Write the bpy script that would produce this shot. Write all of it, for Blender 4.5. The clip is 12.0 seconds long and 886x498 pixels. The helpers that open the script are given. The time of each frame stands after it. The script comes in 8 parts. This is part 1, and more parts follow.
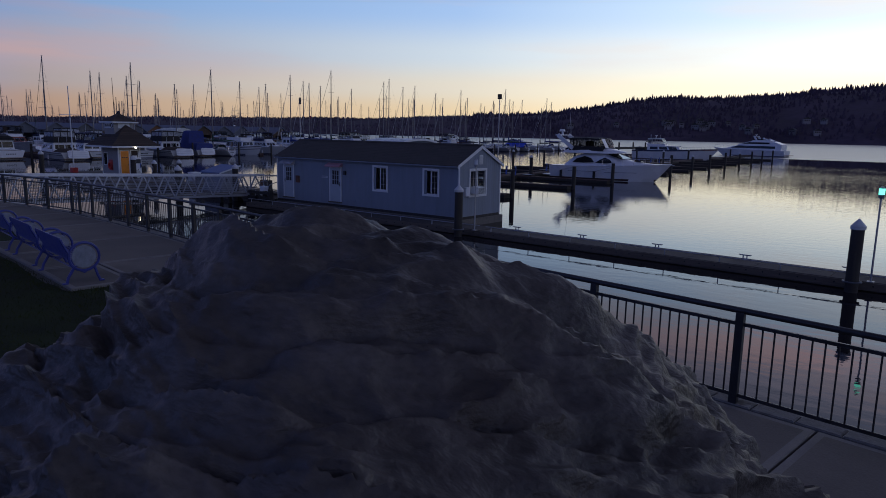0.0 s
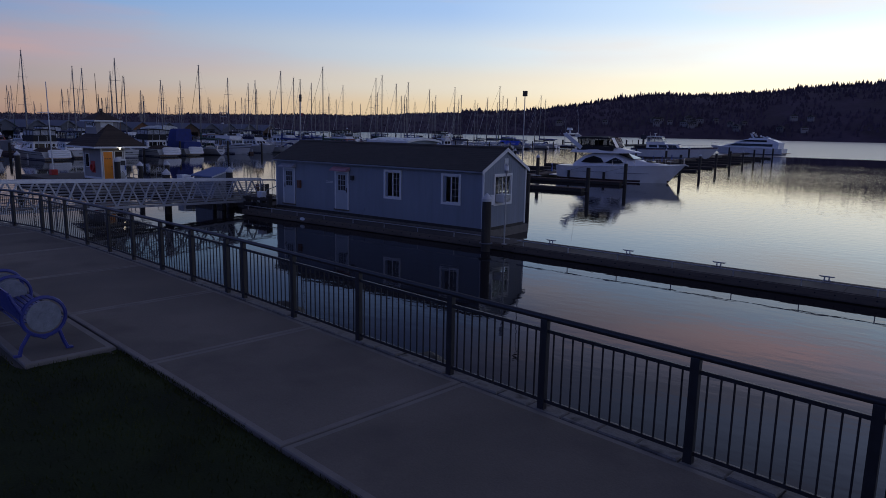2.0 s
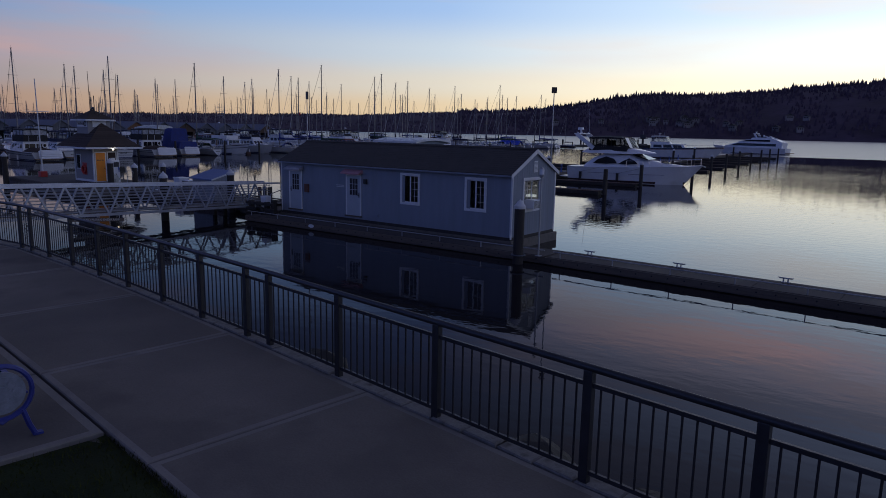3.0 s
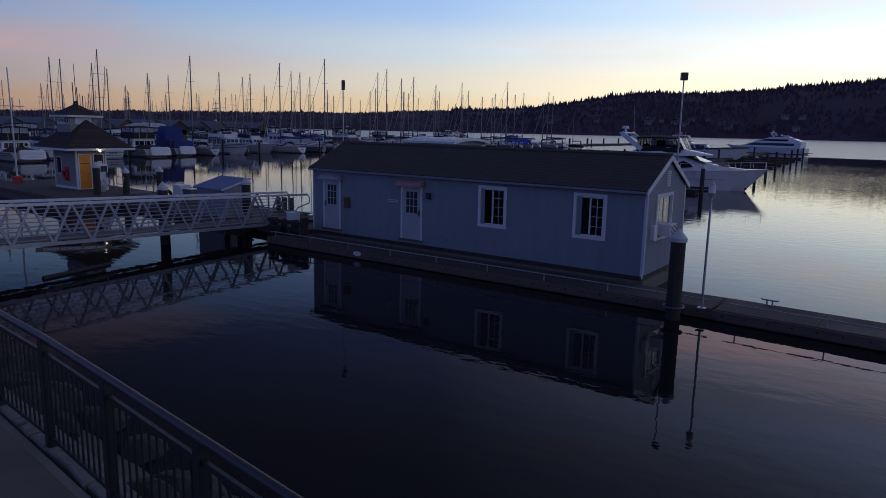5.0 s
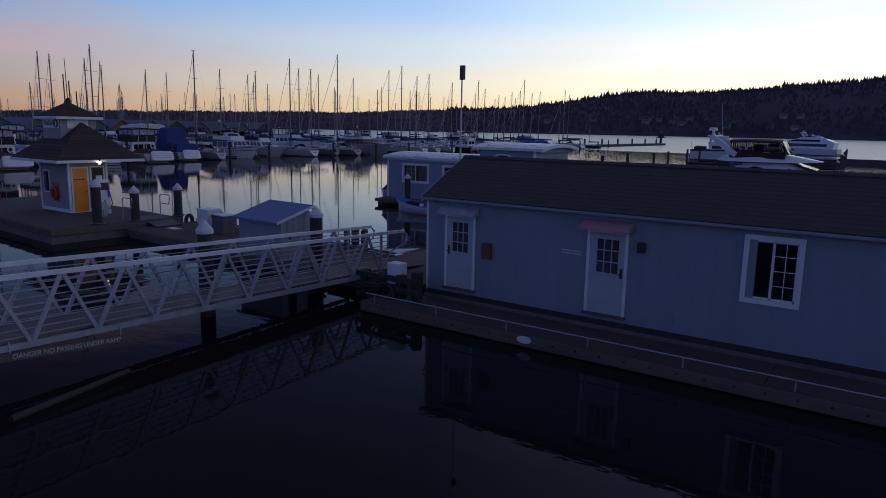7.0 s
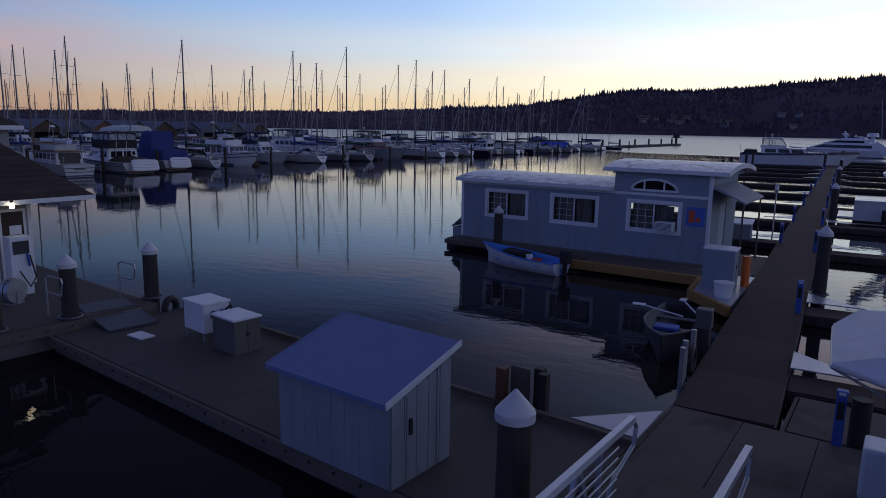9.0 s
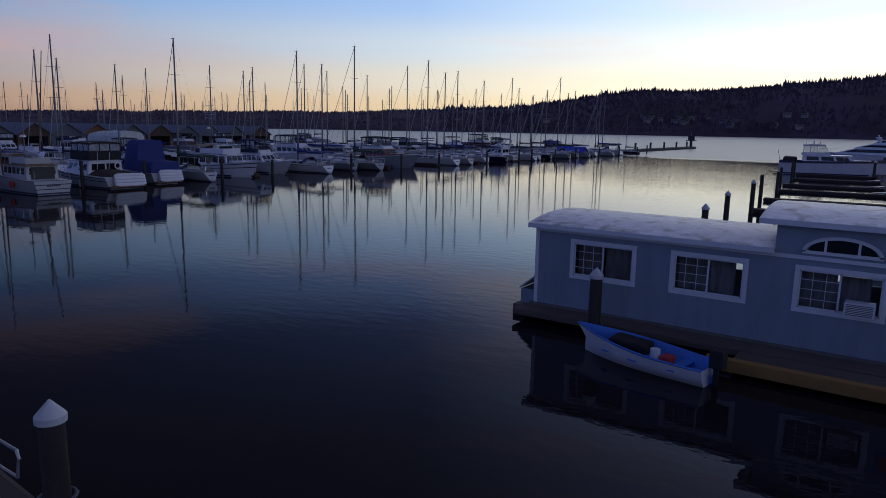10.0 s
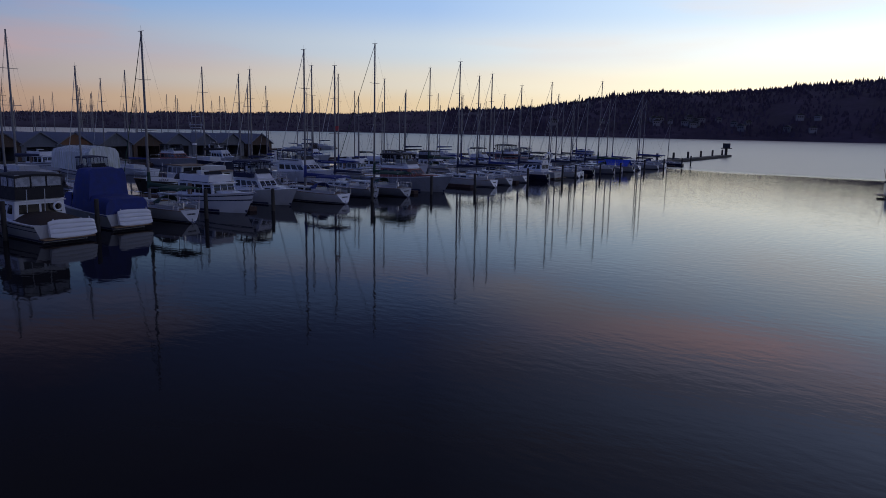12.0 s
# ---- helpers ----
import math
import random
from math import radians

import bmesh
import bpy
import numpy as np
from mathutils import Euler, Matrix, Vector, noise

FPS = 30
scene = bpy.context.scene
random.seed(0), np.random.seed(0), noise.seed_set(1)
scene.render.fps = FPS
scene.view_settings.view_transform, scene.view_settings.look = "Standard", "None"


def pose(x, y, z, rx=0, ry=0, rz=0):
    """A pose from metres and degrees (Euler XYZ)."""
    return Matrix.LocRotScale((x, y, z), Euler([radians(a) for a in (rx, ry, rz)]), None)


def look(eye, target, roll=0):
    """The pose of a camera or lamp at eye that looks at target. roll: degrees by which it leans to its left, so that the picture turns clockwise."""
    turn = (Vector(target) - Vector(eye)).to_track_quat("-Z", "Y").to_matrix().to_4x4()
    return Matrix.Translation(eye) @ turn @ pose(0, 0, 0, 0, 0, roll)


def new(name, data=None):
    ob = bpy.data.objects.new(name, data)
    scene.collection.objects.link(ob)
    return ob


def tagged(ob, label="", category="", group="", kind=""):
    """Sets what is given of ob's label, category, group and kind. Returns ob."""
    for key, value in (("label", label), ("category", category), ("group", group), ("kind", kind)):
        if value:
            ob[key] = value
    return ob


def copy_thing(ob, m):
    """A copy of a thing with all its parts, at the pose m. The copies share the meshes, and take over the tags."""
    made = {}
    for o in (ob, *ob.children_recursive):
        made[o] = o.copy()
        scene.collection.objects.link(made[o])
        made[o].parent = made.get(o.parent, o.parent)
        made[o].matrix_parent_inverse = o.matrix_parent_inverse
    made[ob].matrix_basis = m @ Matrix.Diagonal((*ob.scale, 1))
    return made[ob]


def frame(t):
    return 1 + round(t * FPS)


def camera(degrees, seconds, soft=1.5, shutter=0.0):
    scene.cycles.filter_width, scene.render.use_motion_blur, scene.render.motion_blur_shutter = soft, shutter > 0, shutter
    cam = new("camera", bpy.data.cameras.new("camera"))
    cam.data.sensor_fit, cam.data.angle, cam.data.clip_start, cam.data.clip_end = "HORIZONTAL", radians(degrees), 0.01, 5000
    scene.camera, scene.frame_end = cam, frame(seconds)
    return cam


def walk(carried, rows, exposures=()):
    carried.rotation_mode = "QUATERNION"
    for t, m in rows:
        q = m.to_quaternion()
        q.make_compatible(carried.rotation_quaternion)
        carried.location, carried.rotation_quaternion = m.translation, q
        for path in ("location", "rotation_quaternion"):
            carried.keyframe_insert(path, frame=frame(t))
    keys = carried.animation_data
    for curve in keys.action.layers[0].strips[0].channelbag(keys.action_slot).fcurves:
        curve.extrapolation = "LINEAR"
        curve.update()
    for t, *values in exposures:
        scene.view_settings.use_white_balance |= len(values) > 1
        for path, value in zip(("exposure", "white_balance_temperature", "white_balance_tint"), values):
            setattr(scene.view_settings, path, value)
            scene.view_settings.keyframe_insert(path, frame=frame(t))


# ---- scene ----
cam = camera(66.3, 12.0, soft=0.9)
PATH = [
    (0, (3.867, -1.353, 4.716), (2.659, 0.205, 4.38), 1.1),
    (0.5, (3.213, -0.783, 4.758), (2.013, 0.781, 4.42), 1.1),
    (1, (2.435, -0.401, 4.895), (1.243, 1.169, 4.556), 1.1),
    (1.5, (1.499, -0.025, 4.898), (0.314, 1.549, 4.556), 1.1),
    (2, (0.39, 0.577, 4.883), (-0.789, 2.155, 4.539), 1.1),
    (2.5, (-0.852, 1.266, 4.857), (-2.024, 2.85, 4.512), 1.1),
    (3, (-2.225, 2.021, 4.868), (-3.393, 3.608, 4.523), 1.1),
    (5, (-9.575, 6.133, 4.817), (-10.724, 7.732, 4.468), 1.2),
    (5.5, (-11.723, 7.184, 4.823), (-12.869, 8.786, 4.474), 1.1),
    (6, (-14.151, 8.349, 4.85), (-15.294, 9.953, 4.502), 1.1),
    (6.5, (-16.732, 9.56, 4.917), (-17.871, 11.166, 4.567), 1.0),
    (7, (-19.46, 10.929, 4.962), (-20.593, 12.539, 4.612), 1.1),
    (8.8, (-30.332, 18.53, 5.308), (-31.443, 20.154, 4.951), 1.1),
    (9, (-31.608, 19.591, 5.34), (-32.722, 21.214, 4.987), 1.0),
    (9.5, (-34.967, 22.497, 5.639), (-36.083, 24.119, 5.288), 1.0),
    (10, (-38.37, 25.505, 6.17), (-39.486, 27.126, 5.817), 1.0),
    (10.5, (-41.829, 28.426, 6.688), (-42.947, 30.046, 6.333), 1.1),
    (11, (-45.352, 31.684, 7.203), (-46.472, 33.302, 6.846), 1.2),
    (11.5, (-49.081, 35.0, 7.46), (-50.201, 36.619, 7.107), 1.2),
    (12, (-52.847, 38.528, 7.821), (-53.969, 40.147, 7.471), 1.1),
]
walk(cam, [(t, look(eye, target, roll)) for t, eye, target, roll in PATH],
     exposures=[(0, 0.0), (3, -.04), (5, -.04), (7, .09), (9, .08), (10.5, 0.0), (12, -.07)])

# ---- dusk sky: the sun has set behind the hill, the glow lies along +Y ----
world = bpy.data.worlds.new("dusk")
scene.world = world
world.use_nodes = True
wn, wl = world.node_tree.nodes, world.node_tree.links
wn.clear()


def wnode(kind, **props):
    n = wn.new(kind)
    for k, v in props.items():
        if k == "operation":
            n.operation = v
        elif k == "blend_type":
            n.blend_type = v
        elif k == "data_type":
            n.data_type = v
    return n


def wmath(op, a, b=None, clamp=False):
    n = wnode("ShaderNodeMath", operation=op)
    n.use_clamp = clamp
    for i, v in enumerate((a, b)):
        if v is None:
            continue
        if isinstance(v, (int, float)):
            n.inputs[i].default_value = v
        else:
            wl.new(v, n.inputs[i])
    return n.outputs[0]


def wramp(fac, stops):
    n = wn.new("ShaderNodeValToRGB")
    n.color_ramp.interpolation = "EASE"
    els = n.color_ramp.elements
    while len(els) < len(stops):
        els.new(0.5)
    for e, (p, c) in zip(els, stops):
        e.position, e.color = p, (*c, 1)
    wl.new(fac, n.inputs[0])
    return n.outputs[0]


def wmix(fac, a, b, blend="MIX"):
    n = wnode("ShaderNodeMix", data_type="RGBA", blend_type=blend)
    if isinstance(fac, (int, float)):
        n.inputs[0].default_value = fac
    else:
        wl.new(fac, n.inputs[0])
    for i, v in ((6, a), (7, b)):
        if isinstance(v, tuple):
            n.inputs[i].default_value = (*v, 1)
        else:
            wl.new(v, n.inputs[i])
    return n.outputs[2]


coord = wn.new("ShaderNodeTexCoord").outputs["Generated"]
sep = wn.new("ShaderNodeSeparateXYZ")
wl.new(coord, sep.inputs[0])
up = wmath("MAXIMUM", sep.outputs[2], 0.0)
flat = wmath("SQRT", wmath("ADD", wmath("MULTIPLY", sep.outputs[0], sep.outputs[0]), wmath("MULTIPLY", sep.outputs[1], sep.outputs[1])))
GLOW = radians(-45)  # bearing of the set sun, to the left of +Y
toward = wmath("DIVIDE", wmath("ADD", wmath("MULTIPLY", sep.outputs[0], -math.sin(GLOW)), wmath("MULTIPLY", sep.outputs[1], math.cos(GLOW))), wmath("MAXIMUM", flat, 0.001))

ZENITH = (.046, .053, .095)
far_side = wramp(up, [(0.0, (.35, .21, .160)), (.03, (.42, .285, .22)), (.06, (.38, .325, .335)), (.10, (.30, .34, .46)), (.165, (.20, .345, .61)), (.215, (.10, .175, .41)), (.30, (.040, .052, .135)), (.45, (.064, .070, .122)), (1.0, ZENITH)])
middle = wramp(up, [(0.0, (.78, .54, .30)), (.03, (.80, .63, .41)), (.065, (.76, .71, .60)), (.11, (.60, .69, .78)), (.17, (.37, .545, .85)), (.22, (.20, .315, .63)), (.30, (.080, .122, .31)), (.45, (.086, .105, .21)), (1.0, ZENITH)])
near_side = wramp(up, [(0.0, (1.40, 1.15, .74)), (.06, (1.38, 1.24, .90)), (.11, (1.15, 1.18, 1.12)), (.16, (.86, 1.03, 1.16)), (.215, (.70, .90, 1.13)), (.28, (.56, .72, 1.06)), (.36, (.45, .56, .92)), (.48, (.30, .37, .66)), (.65, (.10, .125, .27)), (1.0, ZENITH)])


def wspan(v, lo, hi):
    return wmath("DIVIDE", wmath("SUBTRACT", v, lo), hi - lo, clamp=True)


rear = wramp(up, [(0.0, (.098, .172, .48)), (.10, (.114, .200, .59)), (.25, (.105, .186, .56)), (.5, (.054, .090, .29)), (1.0, ZENITH)])
sky = wmix(wspan(toward, -.74, -.40), rear, far_side)
sky = wmix(wspan(toward, -.40, .15), sky, middle)
sky = wmix(wspan(toward, .15, .70), sky, near_side)
# the glow fades again past its brightest part
past = wmath("DIVIDE", sep.outputs[0], wmath("MAXIMUM", flat, .001))
sky = wmix(wmath("MULTIPLY", wspan(past, .15, .80), .62), sky, rear)
# thin high cloud, drawn out along the horizon
stretch = wn.new("ShaderNodeMapping")
stretch.inputs["Scale"].default_value = (1.1, 1.1, 9.0)
stretch.inputs["Rotation"].default_value = (0.05, 0.10, 0.3)
wl.new(coord, stretch.inputs[0])
cloud = wn.new("ShaderNodeTexNoise")
cloud.inputs["Scale"].default_value, cloud.inputs["Detail"].default_value, cloud.inputs["Roughness"].default_value = 1.7, 5.0, 0.5
wl.new(stretch.outputs[0], cloud.inputs["Vector"])
veil = wmath("MULTIPLY", wspan(cloud.outputs[0], .49, .66), wspan(up, .05, .13))
pink = wmix(wspan(toward, -.43, .62), (.44, .27, .29), (1.0, .82, .70))
dimmed = wmix(wspan(up, .20, .34), pink, wmix(wspan(toward, -.05, .70), (.06, .05, .10), (.42, .35, .42)))
sky = wmix(wmath("MULTIPLY", veil, .5), sky, dimmed)
# a low bank of cloud over the hill, still lit pink from below
bank = wn.new("ShaderNodeTexNoise")
bank.inputs["Scale"].default_value, bank.inputs["Detail"].default_value, bank.inputs["Roughness"].default_value = 2.6, 4.0, .55
shift = wn.new("ShaderNodeMapping")
shift.inputs["Location"].default_value, shift.inputs["Scale"].default_value = (4.2, 1.3, 2.0), (1.0, 1.0, 7.0)
shift.inputs["Rotation"].default_value = (0.0, .12, 0.0)
wl.new(coord, shift.inputs[0])
wl.new(shift.outputs[0], bank.inputs["Vector"])
belt = wmath("MULTIPLY", wspan(up, .238, .272), wmath("SUBTRACT", 1.0, wspan(up, .280, .335)))
belt = wmath("MULTIPLY", belt, wmath("MULTIPLY", wspan(past, -.55, -.12), wmath("SUBTRACT", 1.0, wspan(past, .25, .6))))
belt = wmath("MULTIPLY", belt, wspan(bank.outputs[0], .40, .60))
flush = wmath("MULTIPLY", wspan(up, .062, .088), wmath("SUBTRACT", 1.0, wspan(up, .098, .135)))
flush = wmath("MULTIPLY", flush, wmath("MULTIPLY", wmath("SUBTRACT", 1.0, wspan(past, -.93, -.74)), wspan(cloud.outputs[0], .34, .56)))
sky = wmix(wmath("MULTIPLY", flush, .6), sky, (.56, .36, .34))
sky = wmix(wmath("MULTIPLY", belt, .62), sky, (1.25, .76, .80))
bg = wn.new("ShaderNodeBackground")
wl.new(sky, bg.inputs[0])
bg.inputs[1].default_value = 1.04
out = wn.new("ShaderNodeOutputWorld")
wl.new(bg.outputs[0], out.inputs[0])


def bulb(name, place, watts, colour, radius=0.06):
    lamp = bpy.data.lights.new(name, "POINT")
    lamp.energy, lamp.color, lamp.shadow_soft_size = watts, colour, radius
    ob = new(name, lamp)
    ob.location = place
    return ob

# ---- materials ----
def mat(name, col, rough=0.6, metal=0.0, var=0.15, scale=2.0, fine=30.0, bump=0.15, stretch=(1, 1, 1), stain=None, amount=0.35, grime=3.0, spec=0.5, island=0.0):
    m = bpy.data.materials.new(name)
    m.use_nodes = True
    n, l = m.node_tree.nodes, m.node_tree.links
    p = n["Principled BSDF"]
    p.inputs["Metallic"].default_value = metal
    p.inputs["Specular IOR Level"].default_value = spec
    tc = n.new("ShaderNodeTexCoord")
    mp = n.new("ShaderNodeMapping")
    mp.inputs["Scale"].default_value = stretch
    l.new(tc.outputs["Object"], mp.inputs[0])

    def noise_tex(s, detail=4.0):
        t = n.new("ShaderNodeTexNoise")
        t.inputs["Scale"].default_value, t.inputs["Detail"].default_value = s, detail
        l.new(mp.outputs[0], t.inputs["Vector"])
        return t.outputs[0]

    def mixed(fac, a, b):
        x = n.new("ShaderNodeMix")
        x.data_type = "RGBA"
        l.new(fac, x.inputs[0])
        for i, v in ((6, a), (7, b)):
            if isinstance(v, tuple):
                x.inputs[i].default_value = (*v, 1)
            else:
                l.new(v, x.inputs[i])
        return x.outputs[2]

    def span(v, lo, hi, a=0.0, b=1.0):
        r = n.new("ShaderNodeMapRange")
        for i, k in enumerate((lo, hi, a, b)):
            r.inputs[i + 1].default_value = k
        l.new(v, r.inputs[0])
        return r.outputs[0]

    coarse, grain = noise_tex(scale), noise_tex(fine, 3.0)
    lo, hi = tuple(c * (1 - var) for c in col), tuple(min(1, c * (1 + var)) for c in col)
    c = mixed(span(coarse, .3, .7), lo, hi)
    lo2 = n.new("ShaderNodeMix")
    lo2.data_type, lo2.blend_type = "RGBA", "MULTIPLY"
    lo2.inputs[0].default_value = 1.0
    l.new(c, lo2.inputs[6])
    g = span(grain, .25, .75, 1 - var * .7, 1.0)
    cc = n.new("ShaderNodeCombineColor")
    for i in range(3):
        l.new(g, cc.inputs[i])
    l.new(cc.outputs[0], lo2.inputs[7])
    c = lo2.outputs[2]
    if stain:
        c = mixed(span(noise_tex(grime, 6.0), .52, .72, 0, amount), c, stain)
    if island:
        oi = n.new("ShaderNodeObjectInfo")
        hv = n.new("ShaderNodeHueSaturation")
        l.new(c, hv.inputs["Color"])
        l.new(span(oi.outputs["Random"], 0, 1, 1 - island, 1 + island), hv.inputs["Value"])
        c = hv.outputs[0]
    l.new(c, p.inputs["Base Color"])
    l.new(span(coarse, .3, .7, max(.02, rough * .85), min(1, rough * 1.15)), p.inputs["Roughness"])
    if bump:
        b = n.new("ShaderNodeBump")
        b.inputs["Strength"].default_value, b.inputs["Distance"].default_value = bump, .01
        l.new(grain, b.inputs["Height"])
        l.new(b.outputs[0], p.inputs["Normal"])
    return m


def glow(name, col, power):
    m = bpy.data.materials.new(name)
    m.use_nodes = True
    p = m.node_tree.nodes["Principled BSDF"]
    p.inputs["Emission Color"].default_value, p.inputs["Emission Strength"].default_value = (*col, 1), power
    return m


def glass(name, tint=(.85, .9, .92), rough=.01):
    m = bpy.data.materials.new(name)
    m.use_nodes = True
    p = m.node_tree.nodes["Principled BSDF"]
    p.inputs["Base Color"].default_value = (*tint, 1)
    p.inputs["Transmission Weight"].default_value, p.inputs["Roughness"].default_value = 1.0, rough
    p.inputs["IOR"].default_value = 1.3
    return m


CONCRETE = mat("concrete", (.158, .137, .114), .85, var=.26, scale=.7, fine=45, bump=.3, stain=(.088, .075, .066), amount=.85, grime=.8, island=.09)
DOCK_CONCRETE = mat("dock_concrete", (0.067, 0.059, 0.054), .85, var=.22, scale=1.1, fine=40, bump=.25, stain=(.05, .045, .04), amount=.7, grime=.9, island=.07)
DOCK_SIDE = mat("dock_side", (.15, .135, .12), .8, var=.3, scale=2, fine=25, bump=.4, stain=(.05, .05, .045), amount=.85, grime=2.0)
TIMBER = mat("weathered_timber", (.13, .105, .085), .85, var=.35, scale=3, fine=60, bump=.4, stretch=(.25, 3, 3), stain=(.05, .045, .04), amount=.6, island=.12)
PIER_WOOD = mat("pier_planks", (.084, .056, .050), .85, var=.3, scale=3, fine=60, bump=.4, stretch=(.3, 3, 3), stain=(.060, .043, .038), amount=.6, island=.14, spec=.15)
DARK_WOOD = mat("tarred_timber", (.035, .03, .027), .75, var=.4, scale=4, fine=40, bump=.6, stretch=(2, 2, .3), stain=(.09, .085, .07), amount=.3)
PILE_CAP = mat("pile_cap", (0.54, 0.555, 0.5776), .5, var=.08, scale=4, fine=40, bump=.1, stain=(.3, .3, .29), amount=.5)
ASPHALT = mat("roof_shingle", (.054, .050, .047), .9, var=.3, scale=2, fine=80, bump=.5, stain=(.034, .033, .031), amount=.5, island=.04)
BROWN_ROOF = mat("brown_shingle", (.05, .036, .031), .9, var=.3, scale=2, fine=80, bump=.5, island=.2)
SIDING = mat("grey_blue_siding", (.205, .235, .290), .65, var=.08, scale=1.5, fine=25, bump=.2, stretch=(2, 2, .3), stain=(.16, .185, .21), amount=.45, grime=1.0, island=.015)
SIDING_G = mat("slate_siding", (.22, .265, .32), .65, var=.08, scale=1.5, fine=30, bump=.2, stretch=(2, 2, .3), stain=(.16, .18, .2), amount=.4, grime=.9)
WHITE_TRIM = mat("white_trim", (.66, .68, .70), .5, var=.06, scale=3, fine=40, bump=.08, stain=(.45, .44, .42), amount=.35)
WHITE_DOOR = mat("white_door", (.37, .41, .46), .45, var=.05, scale=2, fine=30, bump=.05, stain=(.30, .33, .36), amount=.3)
INTERIOR = mat("interior_wall", (.32, .30, .28), .8, var=.1, bump=.05)
# pane colour is lightened to stand in for dim reflected light
DOOR_GLASS = mat("reflection_toned_door_glass", (.060, .055, .060), .12, var=.3, scale=4, fine=20, bump=0, spec=.4)
PANE = glass("window_pane")
TINTED = mat("tinted_acrylic", (.012, .012, .014), .08, var=.2, scale=1, fine=5, bump=0, spec=.35)
GALV = mat("galvanised_steel", (.42, .43, .45), .45, metal=.7, var=.15, scale=5, fine=40, bump=.1, stain=(.25, .22, .2), amount=.3)
ALU = mat("brushed_aluminium", (.38, .40, .45), .40, metal=.45, var=.1, scale=4, fine=60, bump=.08, stain=(.4, .4, .4), amount=.35)
# lighter copy of ALU, so the top rails look lit by the sky
ALU_SKYLIT = mat("bare_aluminium_skylit", (.66, .68, .72), .38, metal=.12, var=.08, scale=4, fine=60, bump=.05, stain=(.5, .5, .5), amount=.3)
BLACK_STEEL = mat("black_painted_steel", (.022, .022, .026), .42, var=.25, scale=8, fine=60, bump=.1, stain=(.06, .05, .045), amount=.25)
CHROME = mat("polished_steel", (.7, .7, .72), .2, metal=1.0, var=.05, bump=0)
BLUE_PAINT = mat("blue_paint", (.032, .045, .24), .4, var=.15, scale=5, fine=40, bump=.1, stain=(.05, .05, .2), amount=.3)
SKIFF_BLUE = mat("skiff_blue", (.05, .20, .62), .5, var=.12, bump=.05)
RUSTY = mat("rust_brown_timber", (.16, .07, .04), .7, var=.3, bump=.3)
BLUE_POST = mat("blue_pedestal", (.04, .10, .40), .5, var=.15, bump=.05)
MEDALLION = mat("pale_medallion", (.24, .26, .31), .5, var=.2, scale=9, fine=50, bump=.3)
ORANGE_DOOR = mat("orange_door", (.80, .27, .02), .5, var=.08, scale=2, fine=40, bump=.05, stain=(.55, .18, .02), amount=.3)
ORANGE = mat("orange_plastic", (.75, .16, .03), .5, var=.1, bump=.05)
RED = mat("red_plastic", (.45, .04, .035), .5, var=.15, bump=.05)
YELLOW_WOOD = mat("yellow_painted_timber", (.33, .18, .045), .7, var=.2, scale=3, fine=40, bump=.3, stain=(.2, .12, .05), amount=.5)
YELLOW = mat("yellow_plastic", (.75, .42, .04), .5, var=.1, bump=.05)
KIOSK_WALL = mat("kiosk_siding", (.27, .262, .268), .7, var=.08, scale=2, fine=30, bump=.15, stain=(.3, .28, .25), amount=.3)
GELCOAT = mat("white_gelcoat", (.68, .69, .72), .25, var=.05, scale=.7, fine=8, bump=.02, stain=(.5, .5, .48), amount=.35, grime=.6)
GELCOAT_OLD = mat("chalky_gelcoat", (.45, .46, .48), .4, var=.08, scale=.7, fine=10, bump=.04, stain=(.36, .35, .32), amount=.5, grime=.7)
GREY_HULL = mat("grey_hull", (.26, .27, .30), .35, var=.1, scale=.7, bump=.03, stain=(.15, .15, .16), amount=.4)
DARK_HULL = mat("dark_blue_hull", (.02, .026, .06), .25, var=.2, scale=.7, bump=.02)
DINGHY_GREY = mat("dark_grey_dinghy", (.06, .064, .075), .5, var=.2, bump=.05)
RAMP_STEEL = mat("ramp_steel", (.10, .11, .135), .5, metal=.2, var=.2, scale=3, fine=40, bump=.2)
BLACK_HULL = mat("black_hull", (.02, .02, .022), .3, var=.2, bump=.02)
ANTIFOUL = mat("bottom_paint", (.045, .02, .02), .7, var=.2, bump=.1)
BOOT = mat("boot_stripe", (.025, .03, .09), .35, var=.1, bump=0)
TEAK = mat("teak", (.20, .12, .06), .6, var=.25, scale=3, fine=40, bump=.2, stretch=(.3, 3, 3))
VARNISH = mat("red_brown_cabin", (.22, .06, .035), .4, var=.25, scale=3, fine=40, bump=.1, stretch=(.3, 3, 3))
NAVY_CANVAS = mat("navy_canvas", (.018, .022, .06), .85, var=.25, scale=3, fine=120, bump=.3)
BLACK_CANVAS = mat("black_canvas", (.018, .017, .02), .85, var=.25, scale=3, fine=120, bump=.3)
BLUE_CANVAS = mat("blue_canvas", (.022, .038, .19), .8, var=.25, scale=2, fine=120, bump=.35, stain=(.02, .03, .16), amount=.4)
BRIGHT_TARP = mat("bright_blue_tarp", (.02, .08, .62), .6, var=.2, scale=3, fine=60, bump=.3)
GREEN_CANVAS = mat("green_canvas", (.02, .06, .04), .85, var=.25, scale=3, fine=120, bump=.3)
WHITE_CANVAS = mat("white_canvas", (.55, .56, .55), .8, var=.15, scale=2, fine=90, bump=.3, stain=(.34, .36, .24), amount=.55, grime=1.5)
VINYL = glass("clear_vinyl", (.62, .64, .68), .06)
VINYL.node_tree.nodes["Principled BSDF"].inputs["IOR"].default_value = 1.08
SMOKED = glass("smoked_vinyl", (.16, .16, .17), .05)
